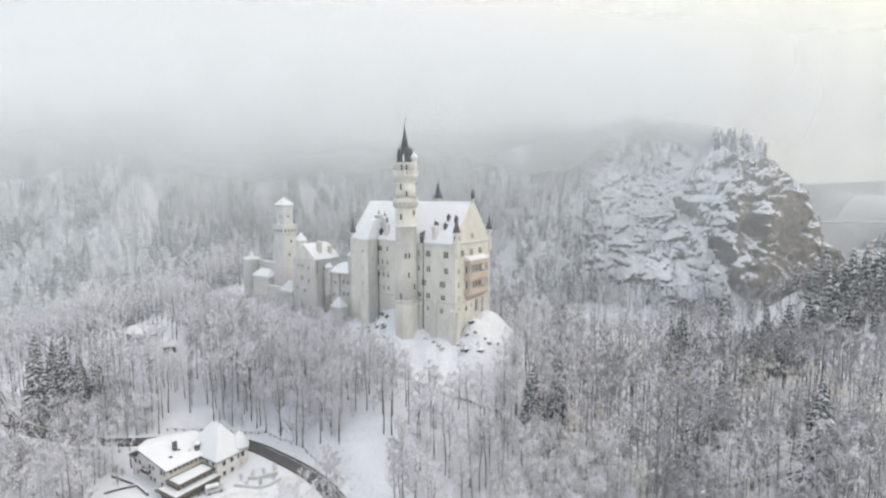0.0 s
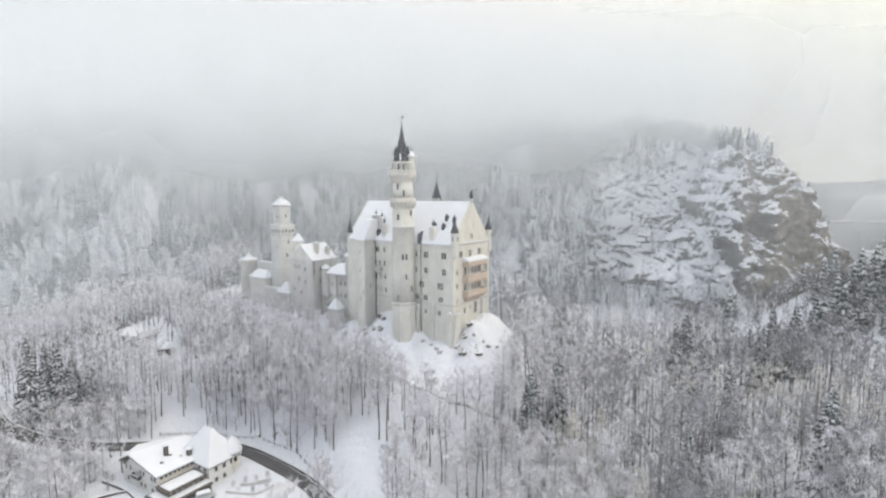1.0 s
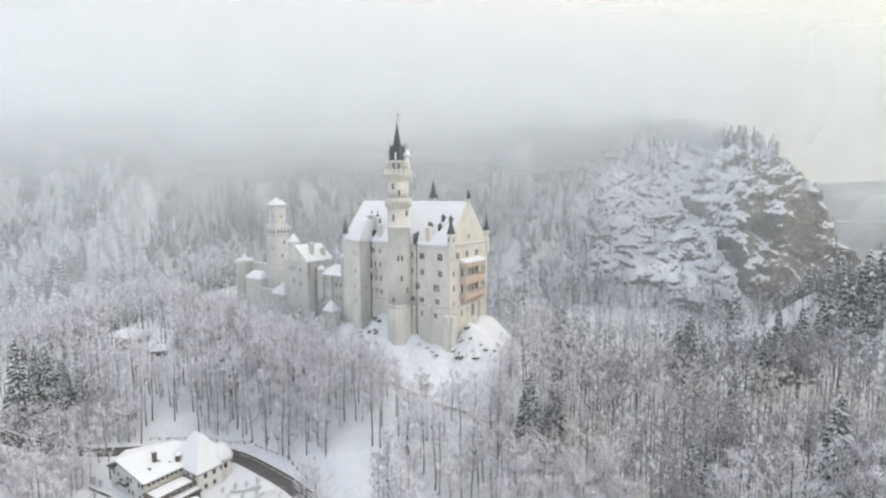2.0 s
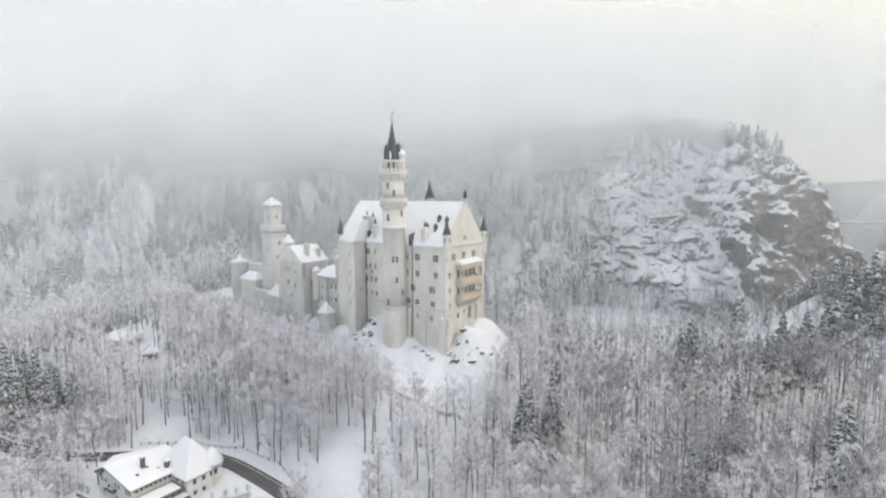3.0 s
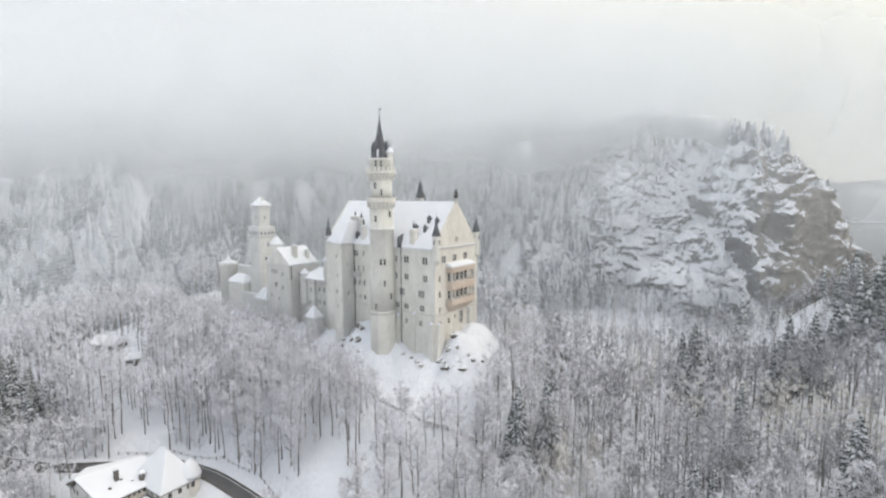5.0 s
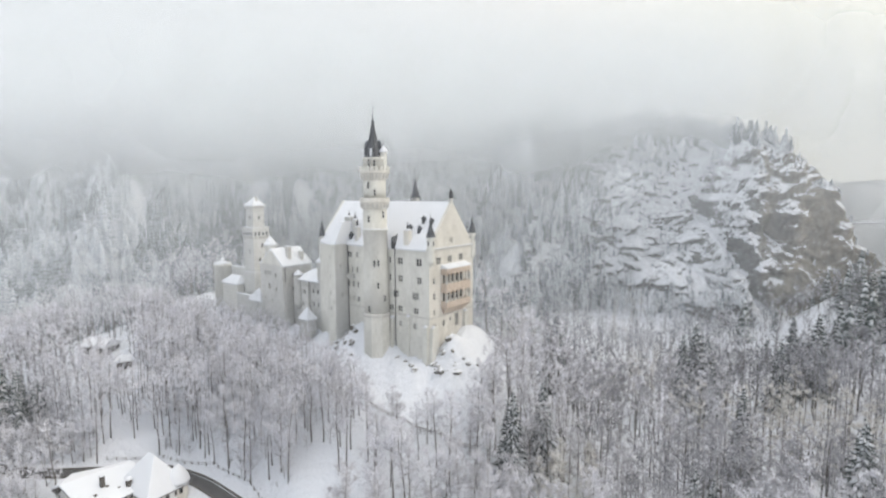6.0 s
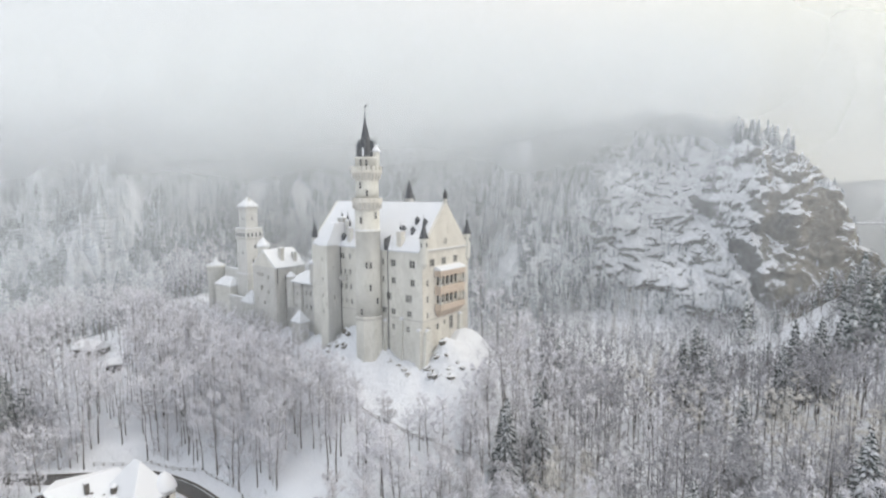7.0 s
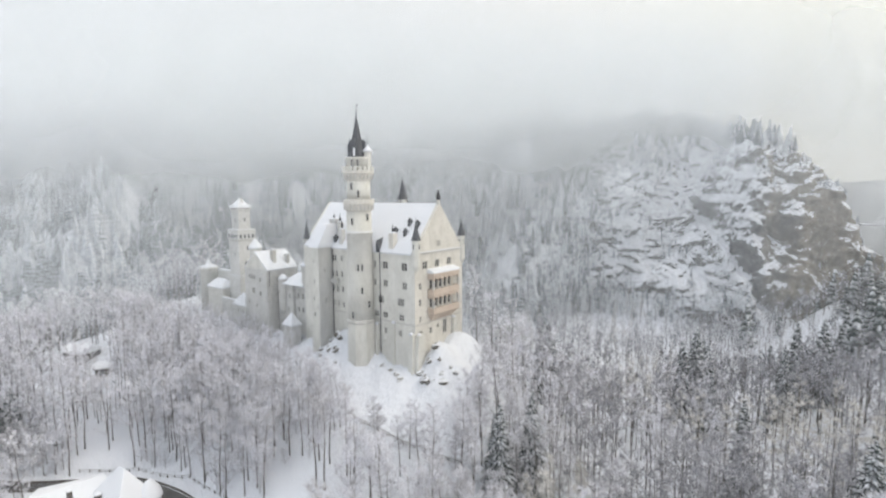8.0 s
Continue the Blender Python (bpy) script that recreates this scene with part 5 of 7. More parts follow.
    piece("upper_terrace", Geo().box(-124.4, 69.0, 6.4, -119.2, 79.1, 7.6), WOOD, b, "dark glazed upper storey")
    piece("upper_roof", Geo().box(-124.4, 68.6, 7.6, -118.6, 79.1, 7.85), WOOD, b)
    softened(piece("roof_snow", Geo().box(-123.7, 69.4, 7.854, -119.3, 78.5, 8.05), SNOW, b, "snow on the upper flat roof"), 0.1)
    for k in range(5):
        piece("post", Geo().box(-116.9, 66.8 + 2.9 * k, 3.8, -116.6, 67.1 + 2.9 * k, 5.95), WOOD, b)
    for k in range(7):
        piece("mullion", Geo().box(-119.16, 69.6 + 1.45 * k, 6.7, -119.08, 69.75 + 1.45 * k, 7.6), PLASTER, b)


build_inn()


def ribbon(pts, half, mat, name, label, lift=0.05):
    """A track that follows the ground."""
    g, v, f, line = Geo(), [], [], []
    for a, b in zip(pts[:-1], pts[1:]):
        n = max(1, int(math.hypot(b[0] - a[0], b[1] - a[1]) / 1.2))
        line.extend((a[0] + (b[0] - a[0]) * k / n, a[1] + (b[1] - a[1]) * k / n) for k in range(n))
    line.append(pts[-1])
    for i, (x, y) in enumerate(line):
        p, q = line[max(i - 2, 0)], line[min(i + 2, len(line) - 1)]
        t = Vector((q[1] - p[1], p[0] - q[0], 0)).normalized()
        for o in (-half, -half / 2, 0, half / 2, half):
            v.append((x + t.x * o, y + t.y * o, float(land(x + t.x * o, y + t.y * o)) + lift))
    for i in range(len(line) - 1):
        f.extend((i * 5 + j, i * 5 + j + 5, i * 5 + j + 6, i * 5 + j + 1) for j in range(4))
    ob = new(name, g.add(v, f).mesh(name, mat))
    tagged(ob, label, "path", kind="structure")


ribbon([(-96.5, 88.0), (-102, 84.5), (-107.5, 79.0), (-110.5, 72), (-112, 62), (-113, 50)], 2.2, SLUSH, "driveway", "slushy grey driveway down to the inn's yard")


def build_van():
    m = pose(-114.6, 75.8, 4.22, 0, 0, 65)
    van = thing("van", (0, 0, 0), m, "parked pale van with snow on its roof beside the inn", "van")
    prof = [(-2.2, 0.45), (2.25, 0.45), (2.3, 0.95), (1.65, 1.15), (1.0, 1.85), (-2.1, 1.9), (-2.25, 1.1)]
    n = len(prof)
    body = Geo()
    body.add([(x, -0.9, z) for x, z in prof] + [(x, 0.9, z) for x, z in prof], [tuple(range(n - 1, -1, -1)), tuple(range(n, 2 * n))][::-1] + [(i, (i + 1) % n, n + (i + 1) % n, n + i) for i in range(n)])
    softened(part("body", body, CAR_PAINT, van), 0.1)
    part("windscreen", Geo().add([(1.62, -0.78, 1.2), (1.62, 0.78, 1.2), (1.06, 0.72, 1.78), (1.06, -0.72, 1.78)], [(0, 1, 2, 3)]).add([(1.64, -0.78, 1.22), (1.64, 0.78, 1.22), (1.08, 0.72, 1.8), (1.08, -0.72, 1.8)], [(0, 1, 2, 3)]), GLASS, van)
    for y in (-0.91, 0.89):
        part("side_window", Geo().box(-1.9, y, 1.2, 0.9, y + 0.02, 1.7), GLASS, van)
    for x in (-1.4, 1.4):
        for y in (-0.92, 0.72):
            w = part("wheel", Geo().lathe(0, 0, [(0.2, 0), (0.33, 0.03), (0.33, 0.17), (0.2, 0.2)], 14), RUBBER, van)
            w.matrix_basis = pose(x, y + 0.2, 0.33, 90, 0, 0)
    part("snow_cap", Geo().box(-2.05, -0.85, 1.905, 0.95, 0.85, 2.02), SNOW, van, "snow on the roof")


build_van()


def wall_run(name, pts, h, w, mat, label, category, snow=True):
    """A low wall along a line of places, following the ground."""
    g, cap = Geo(), Geo()
    for a, b in zip(pts[:-1], pts[1:]):
        n = max(1, int(math.hypot(b[0] - a[0], b[1] - a[1]) / 2))
        for k in range(n):
            p = [a[0] + (b[0] - a[0]) * k / n, a[1] + (b[1] - a[1]) * k / n]
            q = [a[0] + (b[0] - a[0]) * (k + 1) / n, a[1] + (b[1] - a[1]) * (k + 1) / n]
            zp, zq = float(land(*p)), float(land(*q))
            t = Vector((q[1] - p[1], p[0] - q[0], 0)).normalized() * w / 2
            v = [(p[0] - t.x, p[1] - t.y), (q[0] - t.x, q[1] - t.y), (q[0] + t.x, q[1] + t.y), (p[0] + t.x, p[1] + t.y)]
            zs = (zp, zq, zq, zp)
            f = [(3, 2, 1, 0), (4, 5, 6, 7), (0, 1, 5, 4), (1, 2, 6, 5), (2, 3, 7, 6), (3, 0, 4, 7)]
            g.add([(x, y, z - 0.6) for (x, y), z in zip(v, zs)] + [(x, y, z + h) for (x, y), z in zip(v, zs)], f)
            cap.add([(x, y, z + h) for (x, y), z in zip(v, zs)] + [(x, y, z + h + 0.14) for (x, y), z in zip(v, zs)], f)
    ob = thing(name, (pts[0][0], pts[0][1], float(land(*pts[0]))), Matrix.Identity(4), label, category)
    base = Matrix.Translation(-ob.matrix_basis.translation)
    part("wall", g, mat, ob).matrix_basis = base
    if snow:
        part("snow_cap", cap, SNOW, ob, "snow along the top").matrix_basis = base
    return ob


wall_run("garden_wall", [(-112.0, 84.0), (-104.0, 87.0)], 0.9, 0.4, GREYSTONE, "low grey garden wall with snow on top", "wall")
wall_run("garden_wall", [(-112.5, 80.0), (-106.5, 82.5), (-101.5, 86.0)], 0.7, 0.4, GREYSTONE, "low grey garden wall with snow on top", "wall")
wall_run("garden_wall", [(-145.0, 66.0), (-134.0, 66.8), (-127.5, 66.0)], 0.7, 0.35, WOOD, "low dark wall along the inn's yard", "wall")
wall_run("garden_wall", [(-134.0, 66.8), (-138.5, 61.0)], 0.6, 0.35, WOOD, "low dark wall along the inn's yard", "wall")


def build_fence(name, pts, label, rail):
    """Posts with two rails, stepping along the slope."""
    ob = thing(name, (pts[0][0], pts[0][1], float(land(*pts[0]))), Matrix.Identity(4), label, "fence")
    base = Matrix.Translation(-ob.matrix_basis.translation)
    line = []
    for a, b in zip(pts[:-1], pts[1:]):
        n = max(1, int(math.hypot(b[0] - a[0], b[1] - a[1]) / 2.2))
        line.extend((a[0] + (b[0] - a[0]) * k / n, a[1] + (b[1] - a[1]) * k / n) for k in range(n))
    line.append(pts[-1])
    tops = [Vector((x, y, float(land(x, y)))) for x, y in line]
    post_mesh = Geo().box(-0.07, -0.07, -0.5, 0.07, 0.07, 1.15).mesh("post", WOOD)
    for p in tops:
        part("post", post_mesh, None, ob).matrix_basis = base @ Matrix.Translation(p)
    for h in (0.55, 1.05):
        part("rail", Geo().tube([tuple(p + Vector((0, 0, h))) for p in tops], [rail] * len(tops), 4), WOOD, ob).matrix_basis = base


build_fence("path_fence", [(-90, 120), (-82, 118.6), (-76, 117.8), (-69.4, 118.5), (-62, 121), (-57, 123.6)], "dark wooden fence along the snowy hillside path", 0.10)
build_fence("road_fence", [(-150, 84.5), (-138, 93.5), (-122, 98), (-106, 97.5), (-92, 94)], "thin dark fence above the road", 0.035)


def build_hut(x, y, w, dp, turn, eave, ridge, label):
    z = float(land(x, y))
    m = pose(x, y, z, 0, 0, turn)
    ob = thing("hut", (0, 0, 0), m, label, "hut")
    part("wall", Geo().box(-w / 2, -dp / 2, -1.5, w / 2, dp / 2, eave), WOOD, ob)
    part("door", Geo().box(-0.5, -dp / 2 - 0.06, 0, 0.5, -dp / 2, 2.0), SLATE, ob)
    part("roof_snow", gable_roof(-w / 2, w / 2, -dp / 2, dp / 2, eave, ridge, 0.6, 0.4), SNOW, ob, "snow-covered roof")


build_hut(-200.5, 106, 9.0, 6.5, 20, 3.4, 5.4, "dark wooden hut with a snow-covered roof among the trees")
build_hut(-180, 104, 4.2, 3.4, 60, 2.8, 3.9, "small dark wooden hut with snow on its roof")


def build_bridge():
    """Footbridge over the gorge between the crags."""
    a, b = Vector((*from_valley(206, 276), 65.2)), Vector((*from_valley(250, 270), 64.6))
    t = b - a
    L = t.length
    m = Matrix.Translation(a) @ pose(0, 0, 0, 0, 0, math.degrees(math.atan2(t.y, t.x)))
    ob = thing("footbridge", (0, 0, 0), m, "long footbridge with a snow-covered deck between the crags", "bridge")
    part("deck", Geo().box(-3, -1.3, -0.22, L + 3, 1.3, 0), METAL, ob)
    part("deck_snow", Geo().box(-3, -1.35, 0.004, L + 3, 1.35, 0.5), SNOW, ob, "snow on the deck")
    post_mesh = Geo().box(-0.06, -0.06, 0, 0.06, 0.06, 1.2).mesh("post", METAL)
    for yy in (-1.24, 1.24):
        for k in range(int(L / 2.2) + 1):
            part("post", post_mesh, None, ob).matrix_basis = Matrix.Translation((k * 2.2, yy, 0))
        part("rail", Geo().box(0, yy - 0.07, 1.15, L, yy + 0.07, 1.32), SNOW, ob, "snowy handrail")


build_bridge()


def build_boulders():
    """Dark broken rocks that stick out of the snow at the castle's foot."""
    rg = random.Random(5)
    spots = [(2.5, 2.5), (1.5, 0.5), (3.4, 4.2), (3.0, 0.2), (5.5, 3.0), (7.0, 2.0), (4.5, -1.5), (8.5, 4.0), (6.5, -0.5), (10.5, 3.5), (9.0, 0.0), (12.5, 5.0),
             (-6.5, -2.5), (-4.0, -3.0), (-2.0, -3.5), (-9.5, -2.2), (-25.0, -3.5), (-27.0, -2.6), (-28.5, -4.2), (-24.5, -5.6), (-30.0, -2.4), (-26.5, -6.2), (-29.4, -6.8), (-31.5, -4.8), (-22.8, -7.2)]
    for cx, cy in spots:
        p = CASTLE @ Vector((cx, cy, 0))
        z = float(land(p.x, p.y))
        w = rg.uniform(0.5, 1.15)
        g, n = Geo(), 8
        prof = [(0.75, -0.8), (1.0, -0.1), (0.85, 0.45), (0.45, 0.8), (0.05, 0.9)]
        g.lathe(0, 0, [(r * w, h * w) for r, h in prof], n)
        g.v = [(x * rg.uniform(0.6, 1.6), y * rg.uniform(0.6, 1.6), h * rg.uniform(0.6, 1.3)) for x, y, h in g.v]
        ob = new("boulder", g.mesh("boulder", ROCK))
        ob.matrix_basis = pose(p.x, p.y, z - 0.15, rg.uniform(-25, 25), rg.uniform(-25, 25), rg.uniform(0, 360))
        tagged(ob, "jagged grey boulder half buried in snow below the castle", "boulder", "boulders below the castle")


build_boulders()

# ---- drifting mist and low cloud ----


def mist_material(name, rows, reach):
    """A thin veil: light scatters forward and back, the rest goes through. rows: haze on the east and the west side, cloud weight, height where the cloud begins and is full.
    reach: where across the valley the haze changes from its eastern to its western strength."""
    east, west, cloud, z0, z1, foot, seed = rows
    m = bpy.data.materials.new(name)
    m.use_nodes = True
    nodes, links = m.node_tree.nodes, m.node_tree.links
    nodes.clear()
    out = nodes.new("ShaderNodeOutputMaterial")
    geo = nodes.new("ShaderNodeNewGeometry")
    sep = nodes.new("ShaderNodeSeparateXYZ")
    links.new(geo.outputs["Position"], sep.inputs[0])
    # across the valley
    across = nodes.new("ShaderNodeVectorMath")
    across.operation = "DOT_PRODUCT"
    across.inputs[1].default_value = (CS, SN, 0)
    links.new(geo.outputs["Position"], across.inputs[0])
    hz = nodes.new("ShaderNodeMapRange")
    hz.interpolation_type = "SMOOTHSTEP"
    hz.inputs["From Min"].default_value, hz.inputs["From Max"].default_value = reach
    hz.inputs["To Min"].default_value, hz.inputs["To Max"].default_value = east, west
    links.new(across.outputs["Value"], hz.inputs["Value"])
    mp = nodes.new("ShaderNodeMapping")
    mp.inputs["Location"].default_value = (seed * 431.0, seed * 177.0, seed * 90.0)
    links.new(geo.outputs["Position"], mp.inputs["Vector"])
    nz = noise_node(nodes, links, 0.009, 4, 0.5, mp.outputs["Vector"])
    # height, made uneven by the noise
    zz = nodes.new("ShaderNodeMath")
    zz.operation = "MULTIPLY_ADD"
    links.new(nz.outputs["Fac"], zz.inputs[0])
    zz.inputs[1].default_value = 50.0
    links.new(sep.outputs["Z"], zz.inputs[2])
    up = nodes.new("ShaderNodeMapRange")
    up.interpolation_type = "SMOOTHSTEP"
    up.inputs["From Min"].default_value, up.inputs["From Max"].default_value = z0 + 25, z1 + 25
    up.inputs["To Max"].default_value = cloud
    links.new(zz.outputs[0], up.inputs["Value"])
    # the cloud thins out towards the bright west
    west_thin = nodes.new("ShaderNodeMapRange")
    west_thin.interpolation_type = "SMOOTHSTEP"
    west_thin.inputs["From Min"].default_value, west_thin.inputs["From Max"].default_value = 150, 300
    west_thin.inputs["To Min"].default_value, west_thin.inputs["To Max"].default_value = 1.0, 0.15
    links.new(across.outputs["Value"], west_thin.inputs["Value"])
    cloudy = nodes.new("ShaderNodeMath")
    cloudy.operation = "MULTIPLY"
    links.new(up.outputs["Result"], cloudy.inputs[0])
    links.new(west_thin.outputs["Result"], cloudy.inputs[1])
    tear = nodes.new("ShaderNodeMapRange")
    tear.inputs["From Min"].default_value, tear.inputs["From Max"].default_value = 0.3, 0.7
    tear.inputs["To Min"].default_value, tear.inputs["To Max"].default_value = 0.65, 1.35
    links.new(nz.outputs["Fac"], tear.inputs["Value"])
    rise = nodes.new("ShaderNodeMapRange")
    rise.interpolation_type = "SMOOTHSTEP"
    rise.inputs["From Min"].default_value, rise.inputs["From Max"].default_value = foot, foot + 55
    links.new(sep.outputs["Z"], rise.inputs["Value"])
    lean = nodes.new("ShaderNodeMath")
    lean.operation = "MULTIPLY"
    links.new(hz.outputs["Result"], lean.inputs[0])
    links.new(rise.outputs["Result"], lean.inputs[1])
    thin = nodes.new("ShaderNodeMath")
    thin.operation = "MULTIPLY"
    links.new(lean.outputs[0], thin.inputs[0])
    links.new(tear.outputs["Result"], thin.inputs[1])
    total = nodes.new("ShaderNodeMath")
    total.operation = "ADD"
    total.use_clamp = True
    links.new(thin.outputs[0], total.inputs[0])
    links.new(cloudy.outputs[0], total.inputs[1])
    clear, diff, trans = nodes.new("ShaderNodeBsdfTransparent"), nodes.new("ShaderNodeBsdfDiffuse"), nodes.new("ShaderNodeBsdfTranslucent")
    for n in (diff, trans):
        n.inputs["Color"].default_value = (0.945, 0.975, 1.0, 1)
    half, mix = nodes.new("ShaderNodeMixShader"), nodes.new("ShaderNodeMixShader")
    links.new(diff.outputs[0], half.inputs[1])
    links.new(trans.outputs[0], half.inputs[2])
    top = nodes.new("ShaderNodeMapRange")
    top.interpolation_type = "SMOOTHSTEP"
    top.inputs["From Min"].default_value, top.inputs["From Max"].default_value = 130, 250
    top.inputs["To Min"].default_value, top.inputs["To Max"].default_value = 1.0, 0.0
    links.new(sep.outputs["Z"], top.inputs["Value"])
    ends = nodes.new("ShaderNodeMath")
    ends.operation = "MULTIPLY"
    links.new(total.outputs[0], ends.inputs[0])
    links.new(top.outputs["Result"], ends.inputs[1])
    links.new(ends.outputs[0], mix.inputs["Fac"])
    links.new(clear.outputs[0], mix.inputs[1])
    links.new(half.outputs[0], mix.inputs[2])
    links.new(mix.outputs[0], out.inputs["Surface"])
    return m


def mist_bank(d0, s0, s1, top, rows, seed, bend=40, reach=(-190, 130)):
    """A veil of mist hung across the valley, bowed and uneven."""
    sa, za = np.linspace(s0, s1, 60), np.linspace(-25, top, 24)
    s, z = np.meshgrid(sa, za)
    d = d0 + bend * (s / 400) ** 2 + 9 * fbm(s / 90, z / 70, 3, 900 + seed)
    x, y = from_valley(s, d)
    i = np.arange(s.size).reshape(s.shape)
    faces = np.stack([i[:-1, :-1], i[:-1, 1:], i[1:, 1:], i[1:, :-1]], -1).reshape(-1, 4)
    ob = new("mist_bank", big_mesh("mist_bank", np.stack([x, y, z], -1).reshape(-1, 3), faces, mist_material("mist", (*rows, seed), reach), True))
    tagged(ob, "thin pale veil of drifting winter mist", "mist", kind="stuff")


mist_bank(58, -160, 160, 190, (0.06, 0.04, 0.0, 300, 400, -200), 6, 10)
mist_bank(194, -420, 420, 250, (0.17, 0.0, 0.0, 300, 400, -40), 7, 20)
mist_bank(236, -650, 650, 330, (0.15, 0.08, 0.13, 50, 180, -40), 1)
mist_bank(272, -650, 650, 330, (0.17, 0.10, 0.24, 52, 180, -40), 2)
mist_bank(318, -700, 700, 350, (0.18, 0.14, 0.34, 60, 180, 22), 3)
mist_bank(360, -700, 700, 350, (0.18, 0.10, 0.50, 66, 175, 50), 4)
mist_bank(410, -750, 750, 360, (0.22, 0.12, 0.80, 76, 165, 70), 5)
mist_bank(345, 190, 900, 350, (0.0, 0.55, 0.0, 300, 400, -60), 8, 0, (188, 236))
mist_bank(490, -800, 900, 360, (0.30, 0.3, 0.92, 100, 165, 40), 9)

# ---- trees ----


def unit(v):
    return v / np.maximum(np.linalg.norm(v, axis=-1, keepdims=True), 1e-9)


def blades(p, d, length, width, rng):
    """Thin tapered triangles from the points p along d."""
    n = len(p)
    w = unit(np.cross(d, rng.normal(size=(n, 3)))) * width[:, None] / 2
    v = np.stack([p - w, p + w, p + d * length[:, None]], 1).reshape(-1, 3)
    return v, np.arange(3 * n).reshape(-1, 3)


def tri_faces(geo):
    out = []
    for f in geo.f:
        out.extend((f[0], f[i], f[i + 1]) for i in range(1, len(f) - 1))
    return np.array(geo.v, float), np.array(out, int)


def broadleaf(seed, height, spread, start, twigs, width, limbs=15, sides=5, narrow=False):
    """A bare frosted tree one by one: tapered trunk and limbs, and a crown of thin twigs. Returns two (verts, triangles)."""
    rng = np.random.default_rng(seed)
    g = Geo()
    n = 6
    lean = rng.normal(size=2) * 0.03 * height
    pts = []
    for i in range(n + 1):
        q = i / n
        wob = rng.normal(size=2) * 0.005 * height * (0 < i < n)
        pts.append((lean[0] * q * q + wob[0], lean[1] * q * q + wob[1], height * 0.97 * q - (0.6 if i == 0 else 0)))
    r0 = 0.0085 * height + 0.03
    g.tube(pts, [r0 * (1 - 0.9 * (i / n)) for i in range(n + 1)], sides)
    tp = np.array(pts)
    bases, dirs, lens = [], [], []
    for i in range(limbs):
        q = start + (0.97 - start) * (i + rng.random()) / limbs
        az = i * 2.4 + rng.normal() * 0.4
        rel = (q - start) / (1 - start)
        if narrow:
            reach, up = spread * (1.05 - 0.9 * rel), rng.uniform(0.0, 0.35)
        else:
            reach, up = spread * (0.55 + 0.9 * rel * (1 - rel) * 1.7 - 0.42 * rel), rng.uniform(0.65, 1.5)
        k = q * n
        j = min(int(k), n - 1)
        p0 = tp[j] + (tp[j + 1] - tp[j]) * (k - j)
        h = np.array([math.cos(az), math.sin(az), 0])
        p1 = p0 + h * reach * 0.45 + np.array([0, 0, reach * 0.45 * up * 0.7])
        p2 = p0 + h * reach + np.array([0, 0, reach * up * (1.0 if not narrow else 0.4)])
        lr = max(r0 * (1 - 0.9 * q) * 0.55, 0.035)
        g.tube([tuple(p0), tuple(p1), tuple(p2)], [lr, lr * 0.65, 0.02], 3)
        for a, b, wgt in ((p0, p1, 0.35), (p1, p2, 1.0)):
            m = max(2, int(rng.poisson(7 * wgt)))
            for _ in range(m):
                f = rng.random()
                base = a + (b - a) * f
                d = unit((b - a) / max(np.linalg.norm(b - a), 0.1) * 0.8 + rng.normal(size=3) * 0.75 + np.array([0, 0, 0.25]))
                bases.append(base), dirs.append(d), lens.append(reach * rng.uniform(0.22, 0.5))
    bases, dirs, lens = np.array(bases), np.array(dirs), np.array(lens)
    v1, f1 = blades(bases, dirs, lens, np.full(len(bases), width * 1.5), rng)
    pick = rng.integers(0, len(bases), twigs)
    p = bases[pick] + dirs[pick] * (lens[pick] * rng.uniform(0.15, 1.0, twigs))[:, None]
    d = unit(dirs[pick] * 0.6 + rng.normal(size=(twigs, 3)) * 0.8 + np.array([0, 0, 0.15]))
    v2, f2 = blades(p, d, rng.uniform(0.35, 1.15, twigs) * (0.6 + 0.03 * height), np.full(twigs, width) * rng.uniform(0.6, 1.3, twigs), rng)
    return tri_faces(g), (np.concatenate([v1, v2]), np.concatenate([f1, f2 + len(v1)]))


